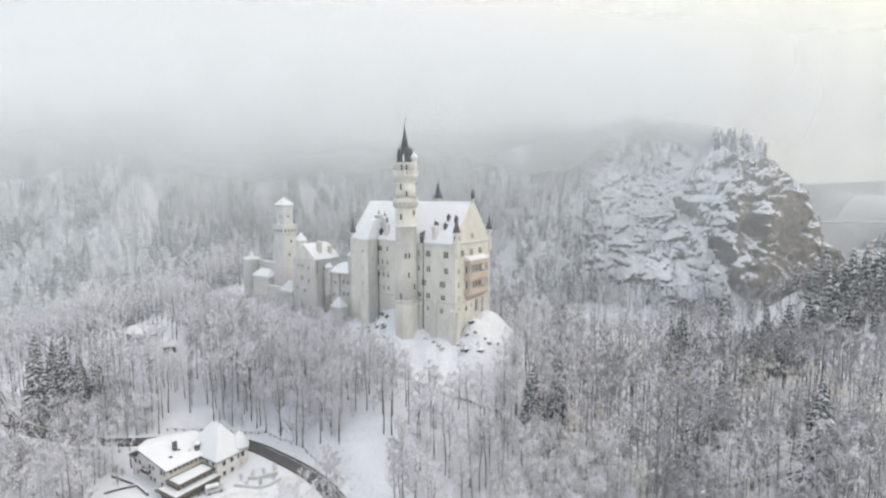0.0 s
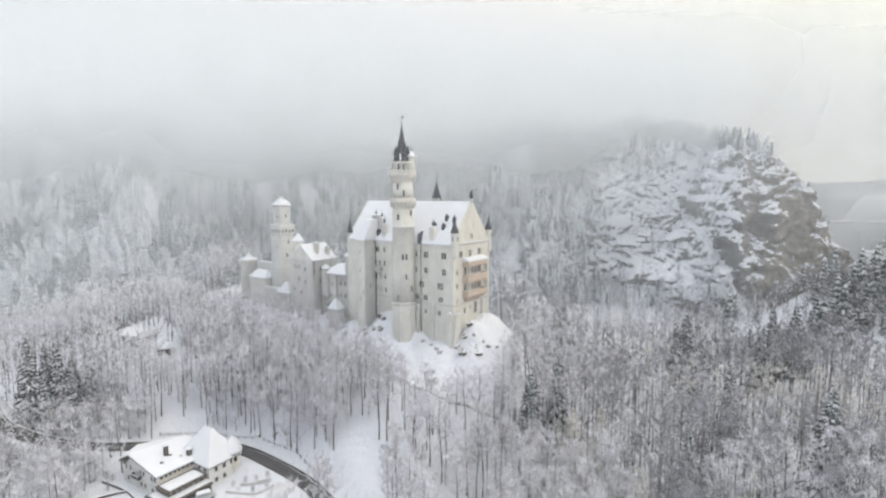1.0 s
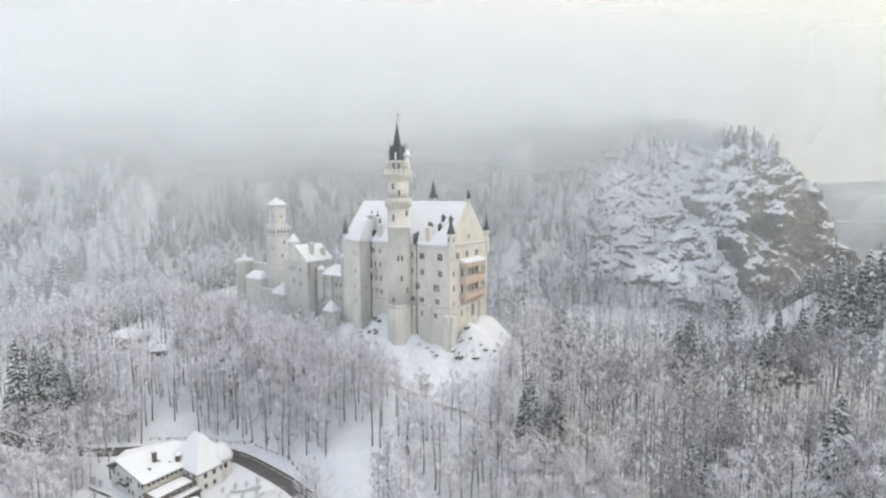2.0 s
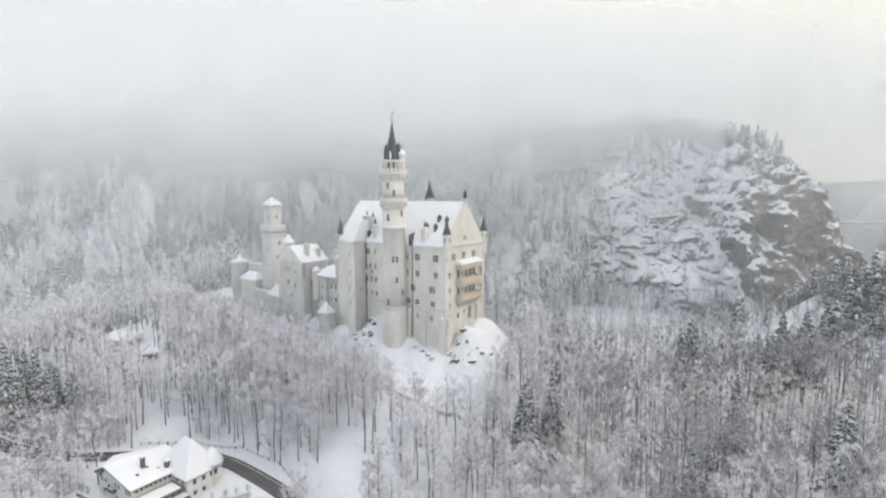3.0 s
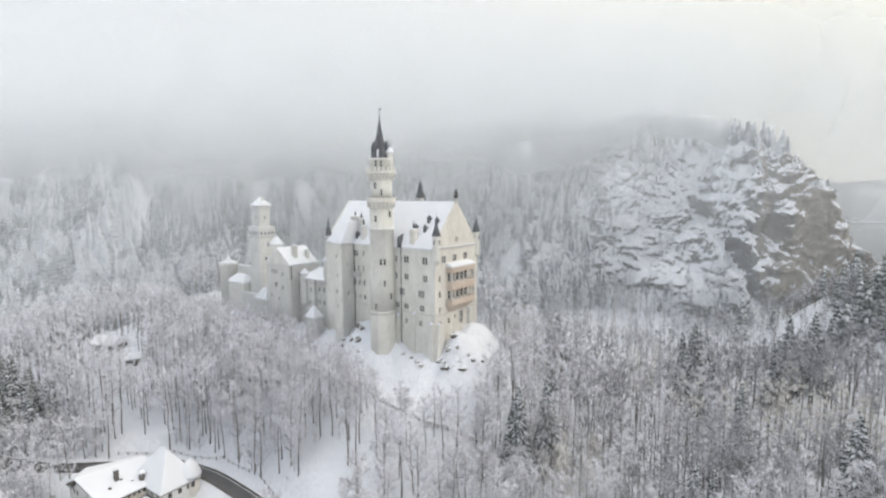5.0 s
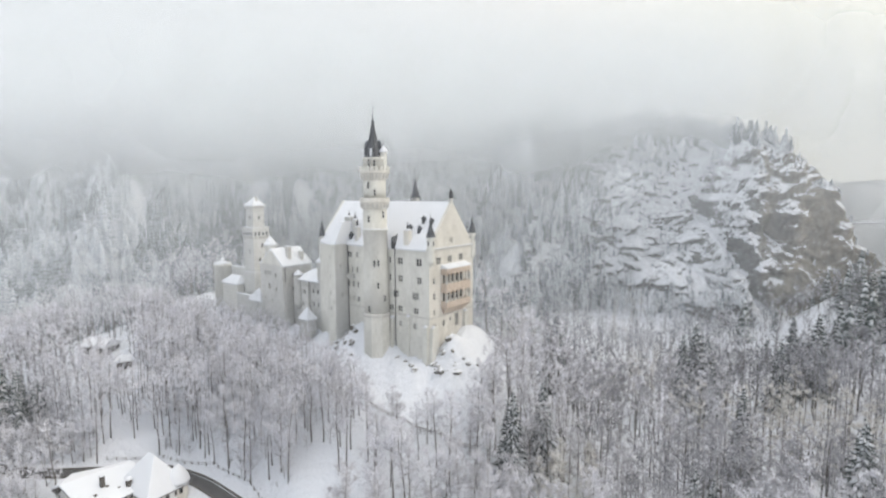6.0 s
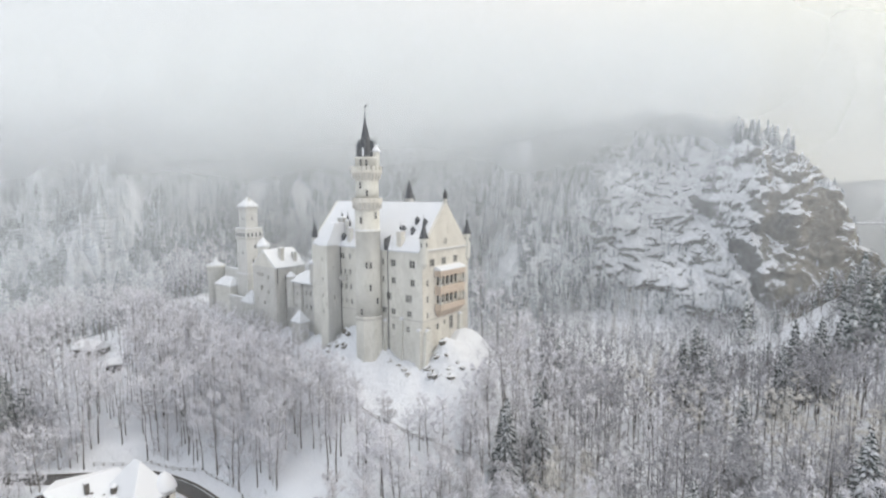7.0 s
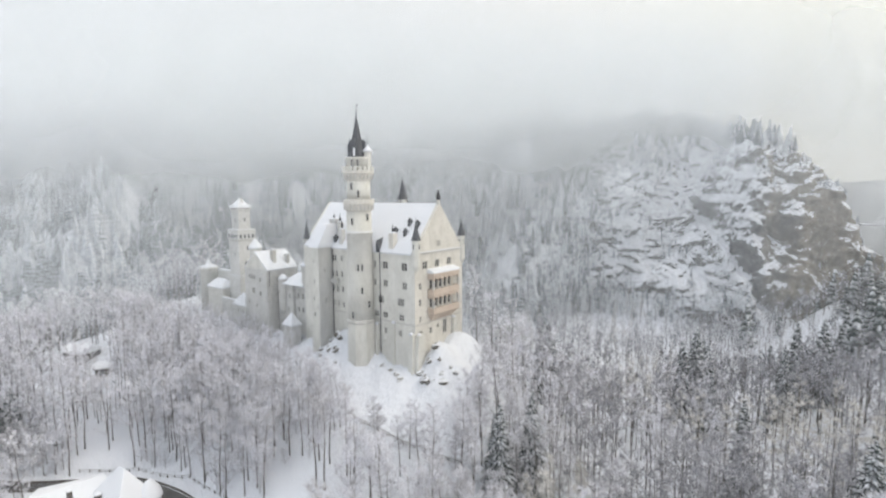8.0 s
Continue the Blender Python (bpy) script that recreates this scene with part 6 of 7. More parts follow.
def spruce(seed, height, radius, whorls, per):
    """A snow-laden spruce: trunk, drooping boughs, snow lying on the boughs. Returns three (verts, triangles)."""
    rng = np.random.default_rng(seed)
    g = Geo().tube([(0, 0, -0.6), (0, 0, height * 0.5), (0, 0, height * 0.98)], [height * 0.012 + 0.05, height * 0.008, 0.02], 6)
    bough, snow = Geo(), Geo()
    for i in range(whorls):
        q = 0.10 + 0.88 * (i / (whorls - 1)) ** 0.92
        z = height * q
        reach = radius * (1.03 - q) ** 0.85
        k = max(4, round(per * (1.1 - 0.6 * q)))
        for j in range(k):
            az = 2 * math.pi * (j + rng.random() * 0.9) / k + i * 1.7
            z = height * q + rng.normal() * 0.012 * height
            rr = reach * rng.uniform(0.55, 1.18)
            hx, hy = math.cos(az), math.sin(az)
            w = 0.10 * rr + 0.12
            drop = rr * rng.uniform(0.2, 0.62)
            mid = rr * 0.55
            sx, sy = -hy * w, hx * w
            p0, p1, p2 = (0.02 * hx, 0.02 * hy, z), (mid * hx, mid * hy, z - drop * 0.3), (rr * hx, rr * hy, z - drop)
            l1, r1 = (p1[0] + sx, p1[1] + sy, p1[2] - 0.35 * w - 0.12), (p1[0] - sx, p1[1] - sy, p1[2] - 0.35 * w - 0.12)
            under = (p1[0], p1[1], p1[2] - 0.5 * w - 0.35)
            bough.add([p0, l1, p2, r1, p1, under], [(0, 4, 1), (1, 4, 2), (2, 4, 3), (3, 4, 0), (0, 1, 5), (1, 2, 5), (2, 3, 5), (3, 0, 5)])
            # hanging twigs along the bough
            for f in (0.45, 0.75, 1.0):
                bx, by, bz = hx * rr * f, hy * rr * f, z - drop * f * f
                tx, ty = -hy * w * 0.6, hx * w * 0.6
                bough.add([(bx + tx, by + ty, bz - 0.05), (bx - tx, by - ty, bz - 0.05), (bx + rng.normal() * 0.05, by + rng.normal() * 0.05, bz - 0.5 - 0.08 * rr)], [(0, 1, 2)])
            if rng.random() < 0.72:
                e = 0.7
                sn = [tuple(np.array(p0) + (hx * rr * 0.2, hy * rr * 0.2, 0.02)), tuple(np.array(p1) + np.array((sx, sy, -0.2 * w)) * e + (0, 0, 0.06)), tuple(np.array(p2) + (0, 0, 0.05)), tuple(np.array(p1) - np.array((sx, sy, 0.2 * w)) * e + (0, 0, 0.06)), tuple(np.array(p1) + (0, 0, 0.16))]
                snow.add(sn, [(0, 4, 1), (1, 4, 2), (2, 4, 3), (3, 4, 0), (0, 1, 2, 3)])
    return tri_faces(g), tri_faces(bough), tri_faces(snow)


def far_spruce(seed, tiers=8):
    """A distant conifer of height 1: drooping ragged tiers of boughs, one above the other."""
    rng = np.random.default_rng(seed)
    v, f = [], []
    slim = rng.uniform(0.85, 1.15)
    lean = rng.normal(size=2) * 0.015
    for i in range(tiers):
        q = 0.10 + 0.80 * i / (tiers - 1)
        r = (0.205 * (1.0 - q) ** 0.85 + 0.02) * slim
        top = min(q + 0.16 + 0.05 * (1 - q), 1.0)
        k = 9 if i < tiers - 3 else 7
        b = len(v)
        v.append((lean[0] * top, lean[1] * top, top))
        turn = rng.uniform(0, 6.28)
        for j in range(k):
            a = turn + 2 * math.pi * j / k + rng.normal() * 0.12
            rr = r * (rng.uniform(0.85, 1.25) if j % 2 else rng.uniform(0.4, 0.7))
            v.append((lean[0] * q + rr * math.cos(a), lean[1] * q + rr * math.sin(a), q - rr * rng.uniform(0.1, 0.45) + rng.normal() * 0.012))
        f.extend((b, b + 1 + j, b + 1 + (j + 1) % k) for j in range(k))
    return np.array(v), np.array(f)


def scatter(templates, rows, name, mats, label, category):
    """Joins many copies of templates into one object of stuff. rows: x, y, z, turn, scale, template."""
    verts, faces, mat_ids, base = [], [], [], 0
    rows = np.array(rows, float)
    for k, layers in enumerate(templates):
        sel = rows[rows[:, 5] == k]
        if not len(sel):
            continue
        c, n = np.cos(sel[:, 3]) * sel[:, 4], np.sin(sel[:, 3]) * sel[:, 4]
        for layer, (tv, tf) in enumerate(layers):
            x = sel[:, 0:1] + c[:, None] * tv[None, :, 0] - n[:, None] * tv[None, :, 1]
            y = sel[:, 1:2] + n[:, None] * tv[None, :, 0] + c[:, None] * tv[None, :, 1]
            z = sel[:, 2:3] + sel[:, 4:5] * tv[None, :, 2]
            verts.append(np.stack([x, y, z], -1).reshape(-1, 3))
            faces.append((tf[None] + (np.arange(len(sel)) * len(tv))[:, None, None]).reshape(-1, 3) + base)
            mat_ids.append(np.full(len(sel) * len(tf), layer))
            base += len(sel) * len(tv)
    me = big_mesh(name, np.concatenate(verts), np.concatenate(faces), mats[0])
    for m in mats[1:]:
        me.materials.append(m)
    me.polygons.foreach_set("material_index", np.concatenate(mat_ids).astype(np.int32))
    return tagged(new(name, me), label, category, kind="stuff")


def grow(name, layers, mats, names, label, category, group):
    """One tree as a thing at the origin, with its parts."""
    ob = thing(name, (0, 0, 0), Matrix.Identity(4), label, category, group)
    for (v, f), mat, n in zip(layers, mats, names):
        p = part(n, big_mesh(n, v, f, mat), None, ob)
        if n not in ("trunk", "stem"):
            tagged(p, kind="stuff")
    return ob


rng = np.random.default_rng(7)


def free_of_buildings(x, y):
    cx, cy = to_castle(x, y)
    ok = ~((cx > -44) & (cx < 3) & (cy > -7.5) & (cy < 24))
    ok &= ~((cx > -109) & (cx < 3) & (cy > -5 + 2.5 * (cx > -70)) & (cy < 24))
    ok &= ~((cx > -60) & (cx < -49) & (cy > -9) & (cy < 4))
    ok &= ~((cx > -2) & (cx < 19) & (cy > -15) & (cy < 17))
    ok &= ~((cx > -16) & (cx < 6) & (cy > -13) & (cy < 0))
    ok &= ~((x > -143) & (x < -98) & (y > 60) & (y < 91))
    ok &= ~((x > -133) & (x < -98) & (y > 30) & (y < 91))
    ok &= ~((x > -112) & (x < -76) & (y > 40) & (y < 97) & (np.sin(x * 3.1) * np.sin(y * 2.7) < 0.93))
    ok &= np.hypot((x + 78) / 13, (y - 93) / 6) > 1
    rd, _ = road_near(x, y)
    ok &= rd > 4.2
    ok &= np.hypot((x + 200.5) / 8.5, (y - 106) / 7) > 1
    ok &= np.hypot(x + 180, y - 104) > 4
    return ok


def grid_points(s0, s1, d0, d1, gap):
    s, d = np.meshgrid(np.arange(s0, s1, gap), np.arange(d0, d1, gap))
    s, d = s + rng.uniform(-0.48, 0.48, s.shape) * gap, d + rng.uniform(-0.48, 0.48, s.shape) * gap
    return s.ravel(), d.ravel()


# where the bare woods stand, and how tall
s, d = grid_points(-300, 300, 66, 326, 4.1)
X, Y = from_valley(s, d)
CX, CY = to_castle(X, Y)
keep = free_of_buildings(X, Y)
Z = land(X, Y)
clump = value_noise(X / 13, Y / 13, 301)
edge = s + 10 * (value_noise(X / 9, Y / 9, 33) - 0.5)
density = np.where((edge < 12) & (CY > -85), 0.43, 0.90)
density = np.where((CX < -42) & (CY > -60), 0.80, density)
density = np.where((CX > -40) & (CX < 15) & (CY > -14) & (CY < 60), 0.30, density)
density = density * (0.45 + 0.9 * clump)
density = np.where((CX < -44) & (CX > -112) & (CY > -22), 1.0, density)
keep &= rng.random(X.shape) < density
keep &= np.abs(s) < 22 + 0.92 * d
keep &= (d < 268) | ((s > 15) & (s < 215) & (Z < 24))
keep &= np.hypot((s - 158) / 10, (d - 187) / 8) > 1
keep &= ~((CX < 0) & (CY > 22) & (CY < 85) & (rng.random(X.shape) < 0.65))
H = rng.uniform(17, 25, X.shape)
H = np.where((CX < 14) & (CX > -42) & (CY < 0), np.minimum(H, 2.2 + 0.62 * np.abs(CY) + rng.uniform(-0.8, 1.0, X.shape)), H)
H = np.where((CX <= -42) & (CY < 0), np.minimum(H, 4.5 + 0.62 * np.abs(CY) + rng.uniform(-1, 2, X.shape)), H)
H = np.where((CX < 0) & (CY > 0) & (CY < 60) & (CX > -130), np.minimum(H, 8), H)
H = np.where((X < -140) & (Y < 70), H * 0.55, H)
H = np.where((d > 188) & (s > -30), np.minimum(H, 14), H)
keep &= H > 3.0
X, Y, Z, H, S, D, CX = X[keep], Y[keep], Z[keep], H[keep], s[keep], d[keep], CX[keep]

# young growth: close under the castle's walls, and thickets below the inn
for box, gap, base, rate, top in (((-112, -42, -22, -3.5), 3.0, 4.5, 0.55, 12),):
    gx, gy = np.meshgrid(np.arange(box[0], box[1], gap), np.arange(box[2], box[3], gap))
    gx, gy = (gx + rng.uniform(-1, 1, gx.shape) * gap * 0.5).ravel(), (gy + rng.uniform(-1, 1, gx.shape) * gap * 0.5).ravel()
    c, n = math.cos(radians(4)), math.sin(radians(4))
    wx, wy = -77.9 + c * gx + n * gy, 134.8 - n * gx + c * gy
    ok = free_of_buildings(wx, wy) & (rng.random(gx.shape) < 0.75) & ~((gx > -34) & (gx < -20) & (gy > -14))
    h = np.minimum(base + rate * np.abs(gy) + rng.uniform(-1.0, 1.6, gx.shape), top)
    wx, wy, h, gx = wx[ok], wy[ok], h[ok], gx[ok]
    ws, wd = to_valley(wx, wy)
    X, Y, Z, H, S, D, CX = (np.concatenate(p) for p in ((X, wx), (Y, wy), (Z, land(wx, wy)), (H, h), (S, ws), (D, wd), (CX, gx)))
# full-crowned trees behind the road and the inn
full0 = len(X)
gx, gy = np.meshgrid(np.arange(-182, -66, 4.4), np.arange(94, 124, 4.4))
gx, gy = (gx + rng.uniform(-2.2, 2.2, gx.shape)).ravel(), (gy + rng.uniform(-2.2, 2.2, gx.shape)).ravel()
ok = free_of_buildings(gx, gy) & (rng.random(gx.shape) < np.interp(gx, [-118, -85], [0.92, 0.25]))
wx, wy = gx[ok], gy[ok]
ws, wd = to_valley(wx, wy)
wcx, wcy = to_castle(wx, wy)
wh = np.minimum(rng.uniform(13, 22, wx.shape), 4.5 + 0.62 * np.abs(wcy))
X, Y, Z, H, S, D, CX = (np.concatenate(p) for p in ((X, wx), (Y, wy), (Z, land(wx, wy)), (H, wh), (S, ws), (D, wd), (CX, wcx)))
full = np.arange(len(X)) >= full0

# single snow-laden spruces; x, y, top, height
spruces = [spruce(31, 20, 4.2, 36, 12), spruce(32, 20, 3.6, 38, 11), spruce(33, 20, 4.6, 36, 13)]
SPRUCES = [(15.5, 146.3, 36.5, 21, 2), (-5.5, 162, 34, 15, 1), (-11.3, 127.8, 27.5, 17, 0), (-8.2, 130, 25.5, 12, 1), (-43.9, 131.8, 37, 10, 2), (-47.7, 123.9, 36.5, 13, 0), (-49.8, 125.5, 33.5, 11, 1),
           (-190, 67, 37, 24, 1), (-190, 71.5, 27, 18, 0), (-188, 78, 28, 19, 2), (-187, 73.5, 34, 19, 1), (-185, 69, 25, 15, 2), (-184, 76, 29, 14, 0), (-194, 73, 33, 18, 1), (-181, 80, 27, 16, 2), (-180, 75, 25, 14, 1),
           (-55, 168, 44, 22, 2), (-58, 170, 42, 20, 0), (-25, 205, 34, 20, 1), (-18, 207, 34, 19, 0), (-15, 192, 30, 12, 1), (-22, 212, 36, 20, 2),
           (5, 225, 40, 20, 1), (12, 228, 41, 21, 0), (2, 212, 34, 16, 2), (-10, 118, 22, 12, 2)]
# the broadleaf wood keeps clear of the spruces
clear = np.ones(len(X), bool)
for x, y, top, h, k in SPRUCES:
    u = unit(np.array([-x, 15.0 - y]))
    along, across = (X - x) * u[0] + (Y - y) * u[1], (X - x) * u[1] - (Y - y) * u[0]
    clear &= ~((along > -2.5) & (along < 2.8) & (np.abs(across) < 2.2))
# lower growth before the huts
for x, y, foot, wide in ((-200.5, 106, 26.0, 6.0), (-180, 104, 23.5, 2.6)):
    u = unit(np.array([-x, 20.0 - y]))
    along, across = (X - x) * u[0] + (Y - y) * u[1], (X - x) * u[1] - (Y - y) * u[0]
    before = (along > 0) & (along < 26) & (np.abs(across) < wide)
    H = np.where(before, np.minimum(H, np.maximum(foot + 0.25 * along - Z, 2.5)), H)
X, Y, Z, H, S, D, CX, full = X[clear], Y[clear], Z[clear], H[clear], S[clear], D[clear], CX[clear], full[clear]

KINDS = [(11, 22, 4.6, 0.30), (12, 22, 4.0, 0.36), (13, 22, 5.4, 0.26), (14, 22, 3.4, 0.42), (15, 22, 5.6, 0.16)]
near_kinds = [broadleaf(sd, h, sp, st, 1250, 0.10, 19) for sd, h, sp, st in KINDS] + [broadleaf(21, 22, 3.0, 0.22, 1300, 0.10, 26, 5, True)]
far_kinds = [broadleaf(sd + 50, h, sp, st, 430, 0.145, 10, 3) for sd, h, sp, st in KINDS] + [broadleaf(71, 22, 3.0, 0.22, 320, 0.16, 13, 3, True)]
distant_kinds = [broadleaf(sd + 90, h, sp, st, 135, 0.25, 7, 3) for sd, h, sp, st in KINDS] + [broadleaf(171, 22, 3.0, 0.22, 150, 0.25, 9, 3, True)]
kind = rng.integers(0, 5, len(X))
slim = (S < 12) & (CX > -62) & (rng.random(len(X)) < 0.4)
kind = np.where(slim, 3, kind)
kind = np.where(full, 2 + 2 * (kind % 2), kind)
larch = (value_noise(X / 17, Y / 17, 505) > 0.74) & (S > 25)
kind = np.where(larch, 5, kind)
turn = rng.uniform(0, 6.28, len(X))
# the stretch of wood below the castle that is passed nearest is made of single trees
singles = np.zeros(len(X), bool)
stretch = np.argsort(np.hypot(S + 20, (D - 95) * 1.0))
singles[stretch[:285]] = True
seeds = {}
for i in np.flatnonzero(singles):
    k = int(kind[i]) + (10 if S[i] > 42 and kind[i] < 5 else 0)
    m = pose(X[i], Y[i], Z[i] - 0.1, 0, 0, math.degrees(turn[i]))
    m = m @ Matrix.Diagonal((H[i] / 22,) * 3 + (1,))
    if k not in seeds:
        if k == 5:
            seeds[k] = grow("larch_tree", near_kinds[k], (BARK, FROST_TAN), ("trunk", "crown"), "bare larch with pale tan frosted twigs on snowy ground", "tree", "frosted trees on the slope")
        else:
            seeds[k] = grow("frosted_tree", near_kinds[k % 10], (BARK, FROST if k < 10 else FROST_GREY), ("trunk", "crown"), "tall bare broadleaf tree with white frosted twigs in snow", "tree", "frosted trees on the slope")
        seeds[k].matrix_basis = m
    else:
        o = copy_thing(seeds[k], m)
        o.scale = (H[i] / 22,) * 3
rest = ~singles
rows = np.stack([X, Y, Z - 0.1, turn, H / 22, kind], 1)[rest]
rs, rd = to_valley(rows[:, 0], rows[:, 1])
tone = value_noise(rows[:, 0] / 11, rows[:, 1] / 11, 823) + 0.12 * rng.normal(size=len(rows))
west_side = ((rs + rng.normal(size=len(rows)) * 9 > 42) & (tone < 0.70)) | ((rs < -100) & (rd < 170) & (tone < 0.5))
broad, beyond = rows[:, 5] < 5, rd > 178
scatter(distant_kinds[:5], rows[broad & beyond & ~west_side], "distant_frosted_woods", (BARK, FROST), "distant bare woods white with frost", "woods")
scatter(distant_kinds[:5], rows[broad & beyond & west_side], "distant_grey_woods", (BARK, FROST_GREY), "distant grey bare woods thinly frosted", "woods")
scatter(far_kinds[:5], rows[broad & ~beyond & ~west_side], "frosted_woods", (BARK, FROST), "dense bare woods white with frost on snowy ground", "woods")
scatter(far_kinds[:5], rows[broad & ~beyond & west_side], "grey_woods", (BARK, FROST_GREY), "dense grey bare woods thinly frosted on snowy ground", "woods")
lr = rows[rows[:, 5] == 5].copy()
lr[:, 5] = beyond[rows[:, 5] == 5]
if len(lr):
    scatter([far_kinds[5], distant_kinds[5]], lr, "larch_woods", (BARK, FROST_TAN), "pale tan frosted larches among the bare woods", "woods")

first = {}
for x, y, top, h, k in SPRUCES:
    z = float(land(x, y))
    h = max(top - z, 6.0)
    m = pose(x, y, z, 0, 0, math.degrees(rng.uniform(0, 6.28)))
    wide = h / 20 * 1.08
    sc = (wide, wide, h / 20)
    if k not in first:
        first[k] = grow("spruce_tree", spruces[k], (BARK, NEEDLES, SNOW), ("trunk", "crown", "snow"), "dark green spruce with snow lying on its drooping boughs", "tree", "snowy spruces")
        first[k].matrix_basis = m @ Matrix.Diagonal((*sc, 1))
    else:
        o = copy_thing(first[k], m)
        o.scale = sc

# garden shrubs by the inn
shrub_mesh = broadleaf(91, 3.0, 1.5, 0.04, 260, 0.06, 12, 4)
shrub = None
for x, y, h in ((-111.2, 84.8, 2.2), (-108.6, 86.2, 1.8), (-105.6, 87.4, 2.0), (-109.6, 81.6, 1.6), (-106.2, 83.2, 2.1), (-103.4, 85.2, 1.7), (-113.2, 82.6, 1.9), (-145.5, 67.2, 2.4), (-142.8, 67.6, 2.0), (-139.0, 64.5, 2.6)):
    m = pose(x, y, float(land(x, y)) - 0.05, 0, 0, x * 77 % 360)
    if shrub is None:
        shrub = grow("shrub", shrub_mesh, (BARK, FROST_GREY), ("stem", "crown"), "low bare garden shrub dusted with snow", "shrub", "shrubs round the inn")
        shrub.matrix_basis = m @ Matrix.Diagonal((h / 3, h / 3, h / 3, 1))
    else:
        o = copy_thing(shrub, m)
        o.scale = (h / 3,) * 3

# frosted thickets below the road and beside the inn
bushes = [broadleaf(61 + k, 8, 3.4 + 0.5 * k, 0.05, 250, 0.16, 11, 3) for k in range(3)]
gx, gy = np.meshgrid(np.arange(-206, -126, 3.3), np.arange(30, 84, 3.3))
gx, gy = (gx + rng.uniform(-1.7, 1.7, gx.shape)).ravel(), (gy + rng.uniform(-1.7, 1.7, gx.shape)).ravel()
ok = free_of_buildings(gx, gy) & (rng.random(gx.shape) < 0.85) & ~((gx > -145) & (gy > 58))
ok &= value_noise(gx / 8, gy / 8, 633) > 0.2
for sx, sy, top, h, k in SPRUCES:
    ok &= np.hypot(gx - sx, gy - sy) > 2.5
# undergrowth at the wood's edge behind the road
ux, uy = np.meshgrid(np.arange(-160, -84, 3.6), np.arange(95, 116, 3.6))
ux, uy = (ux + rng.uniform(-1.8, 1.8, ux.shape)).ravel(), (uy + rng.uniform(-1.8, 1.8, uy.shape)).ravel()
under = free_of_buildings(ux, uy) & (rng.random(ux.shape) < np.interp(ux, [-115, -90], [0.7, 0.3]))
gx, gy, ok = np.concatenate([gx, ux]), np.concatenate([gy, uy]), np.concatenate([ok, under])
rows = np.stack([gx, gy, land(gx, gy) - 0.1, rng.uniform(0, 6, gx.shape), rng.uniform(0.6, 1.1, gx.shape) * np.where(gy > 90, 0.75, np.where(gy > 50, 1.35, 1.0)), rng.integers(0, 3, gx.shape)], 1)[ok]
scatter(bushes, rows, "frosted_thicket", (BARK, FROST), "dense low thicket of frosted bushes on the snow", "thicket")

# spruces on the wooded rise to the west, farther off
fk = [((far_spruce(80 + k)),) for k in range(6)]
s, d = grid_points(100, 300, 178, 262, 5.6)
s, d = s + rng.normal(size=s.shape) * 2.6, d + rng.normal(size=s.shape) * 2.6
x, y = from_valley(s, d)
w = value_noise(x / 18, y / 18, 611) + 0.5 * step(140, 190, s) * step(190, 215, d)
ok = (w > np.where(s < 165, 0.86, 0.60)) & (s < 0.95 * d + 40) & (rng.random(x.shape) < 0.36 + 0.5 * step(165, 195, s))
rows = np.stack([x, y, land(x, y) - 0.5, rng.uniform(0, 6, x.shape), rng.uniform(9, 23, x.shape), rng.integers(0, 6, x.shape)], 1)[ok]
scatter(fk, rows, "spruce_woods", (WOOD_NEEDLES,), "dark snowy spruce wood on the rise", "woods")

# conifers on the mountain sides
s, d = grid_points(-430, 330, 272, 466, 3.7)
s, d = s + rng.normal(size=s.shape) * 2.4, d + rng.normal(size=s.shape) * 2.4
x, y = from_valley(s, d)
z = land(x, y)
cover = 0.5 + 0.45 * fbm(s / 15 + 0.3 * d / 20, d / 34, 3, 711)
need = np.interp(s, [-300, -60, -10, 60, 110, 226, 235, 330], [0.22, 0.24, 0.30, 0.30, 0.9, 0.9, 0.46, 0.46])
need = need - 0.40 * (1 - step(12, 26, z)) * (s > 0)
gx, gy = from_valley(s, d + 2.0)
steep = (land(gx, gy) - z) / 2.0
ok = (cover > need) & (z > 2) & (steep < 1.9) & (np.abs(s) < 50 + 0.95 * d) & (z < 165)
ok &= (s < 62) | (s > 226) | (d > 392)
stand = value_noise(s / 9, d / 9, 714)
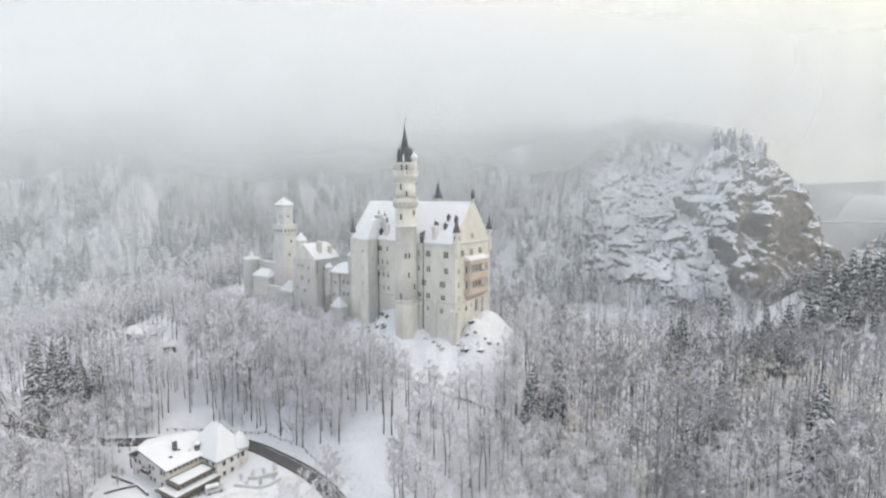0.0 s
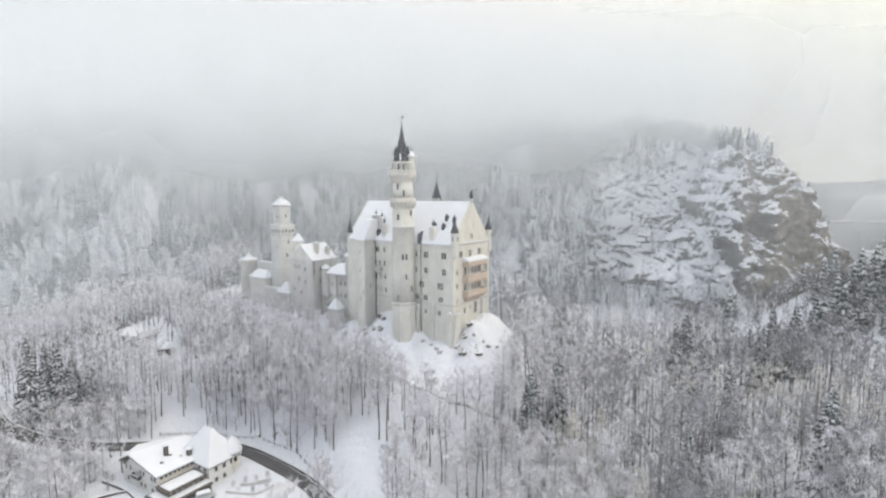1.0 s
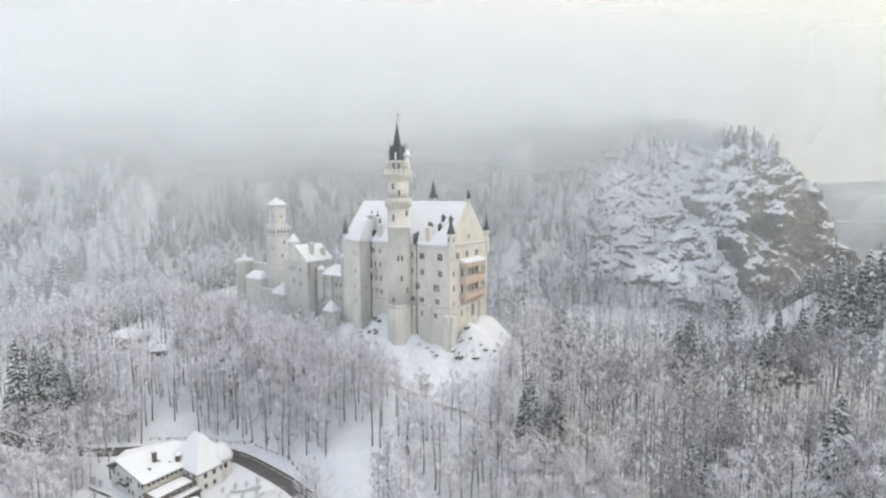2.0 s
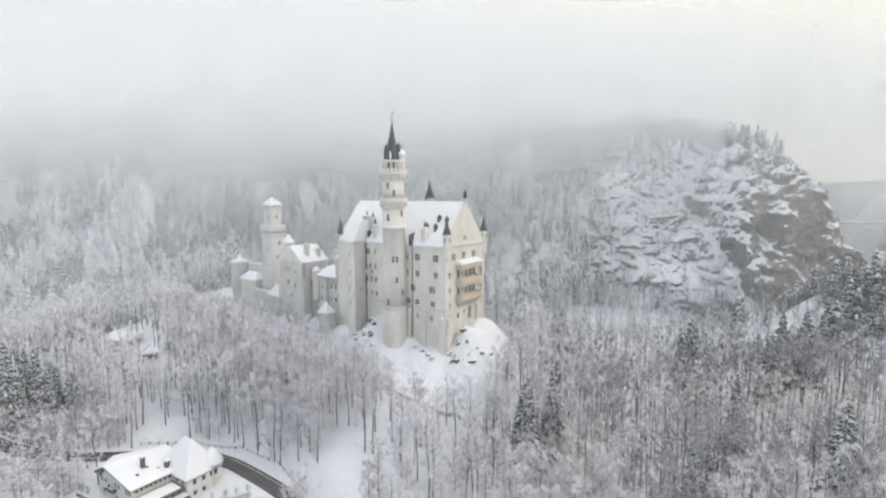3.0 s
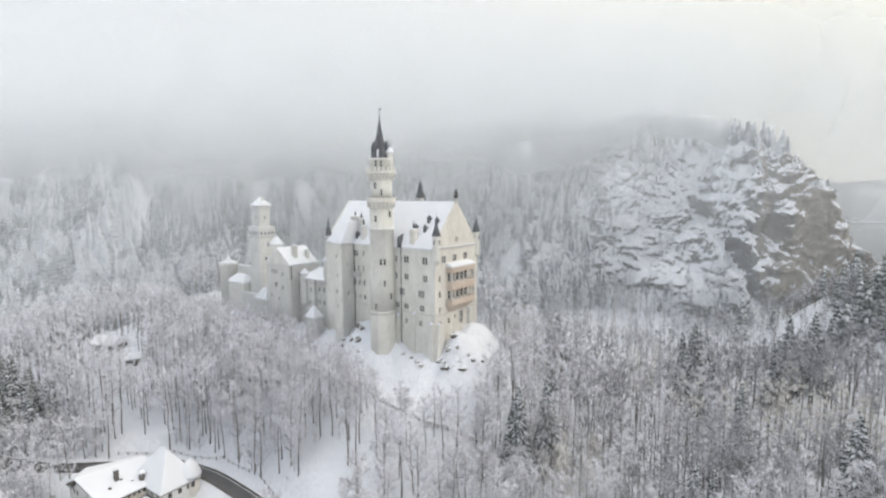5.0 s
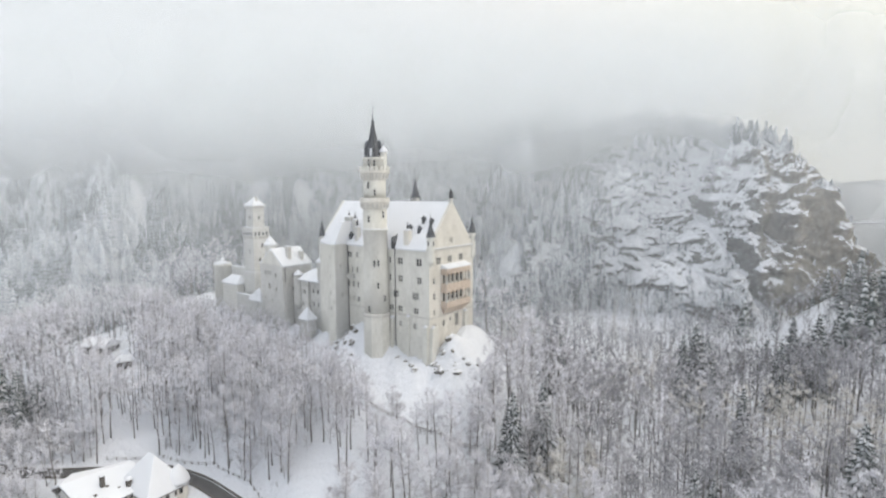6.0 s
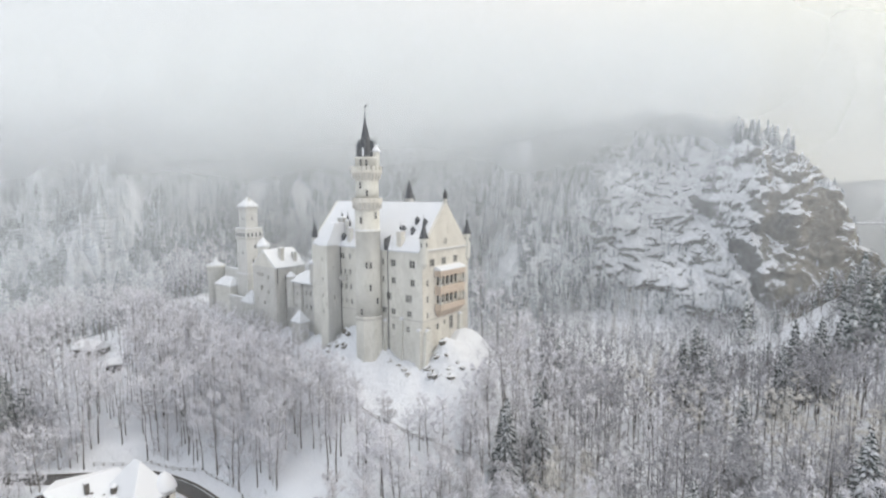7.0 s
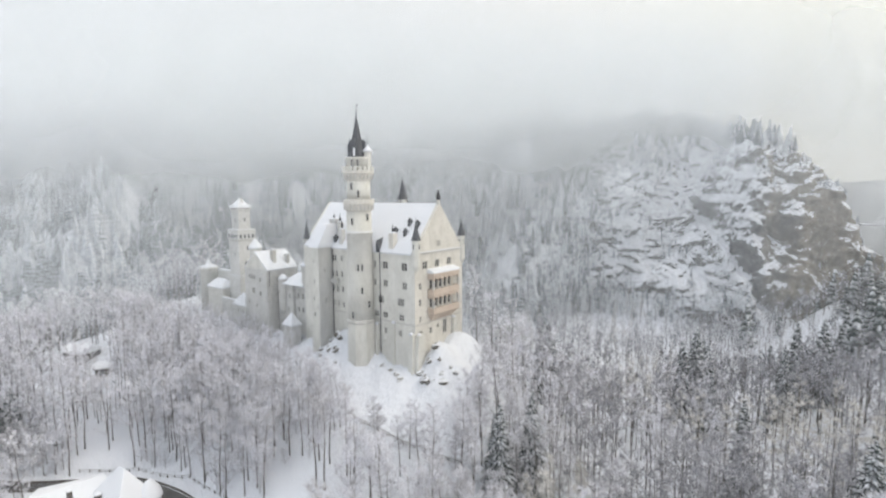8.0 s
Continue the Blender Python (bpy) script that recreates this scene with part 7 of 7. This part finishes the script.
h = (7 + 12 * rng.random(x.shape) ** 1.3) * (0.65 + 0.6 * stand) * np.interp(s, [-20, 30, 100, 225, 235], [1.1, 0.95, 0.7, 0.7, 0.9])
rows = np.stack([x, y, z - 1.0, rng.uniform(0, 6, x.shape), h, rng.integers(0, 6, x.shape)], 1)[ok]
dark = (value_noise(s / 13, d / 20, 717) + 0.5 * value_noise(s / 4, d / 5, 718) + 0.25 * (1 - step(30, 80, z)) - 0.35 * step(60, 100, z) * step(-60, 20, s) > 0.93)[ok]
scatter(fk, rows[~dark], "mountain_conifers", (FAR_NEEDLES,), "frosted conifer forest on the misty mountain side", "woods")
scatter(fk, rows[dark], "dark_mountain_conifers", (DARK_NEEDLES,), "darker stands of conifers on the misty mountain side", "woods")

# small conifers on the ledges of the crags, larger ones along the crest
cs, cd = to_valley(CRAG_PLACES[:, 0], CRAG_PLACES[:, 1])
stand = value_noise(cs / 10, CRAG_PLACES[:, 2] / 12, 721)
crest = step(84, 108, CRAG_PLACES[:, 2])
foot = 1 - step(16, 34, CRAG_PLACES[:, 2])
slope_wood = 1 - step(84, 112, cs)
chance = 0.016 + 0.060 * step(0.50, 0.70, stand) + 0.035 * crest + 0.05 * foot + 0.16 * slope_wood * step(0.22, 0.45, stand)
bare = (cs > 160) & (cs < 214) & (CRAG_PLACES[:, 2] < 78)
ok = (CRAG_UP > 0.30) & (rng.random(len(cs)) < chance * np.where(bare, 0.10, 1.0))
q = CRAG_PLACES[ok]
h = (1.6 + 4.2 * rng.random(len(q)) ** 1.6) * (1 + 1.1 * crest[ok] + 0.8 * foot[ok] + 0.9 * slope_wood[ok])
rows = np.stack([q[:, 0], q[:, 1], q[:, 2] - 0.4, rng.uniform(0, 6, len(q)), h, rng.integers(0, 6, len(q))], 1)
dark = rng.random(len(q)) < 0.34 + 0.12 * slope_wood[ok]
scatter(fk, rows[~dark], "crag_conifers", (FAR_NEEDLES,), "small frosted conifers clinging to the rocky ledges", "woods")
scatter(fk, rows[dark], "dark_crag_conifers", (DARK_NEEDLES,), "small dark conifers clinging to the rocky ledges", "woods")
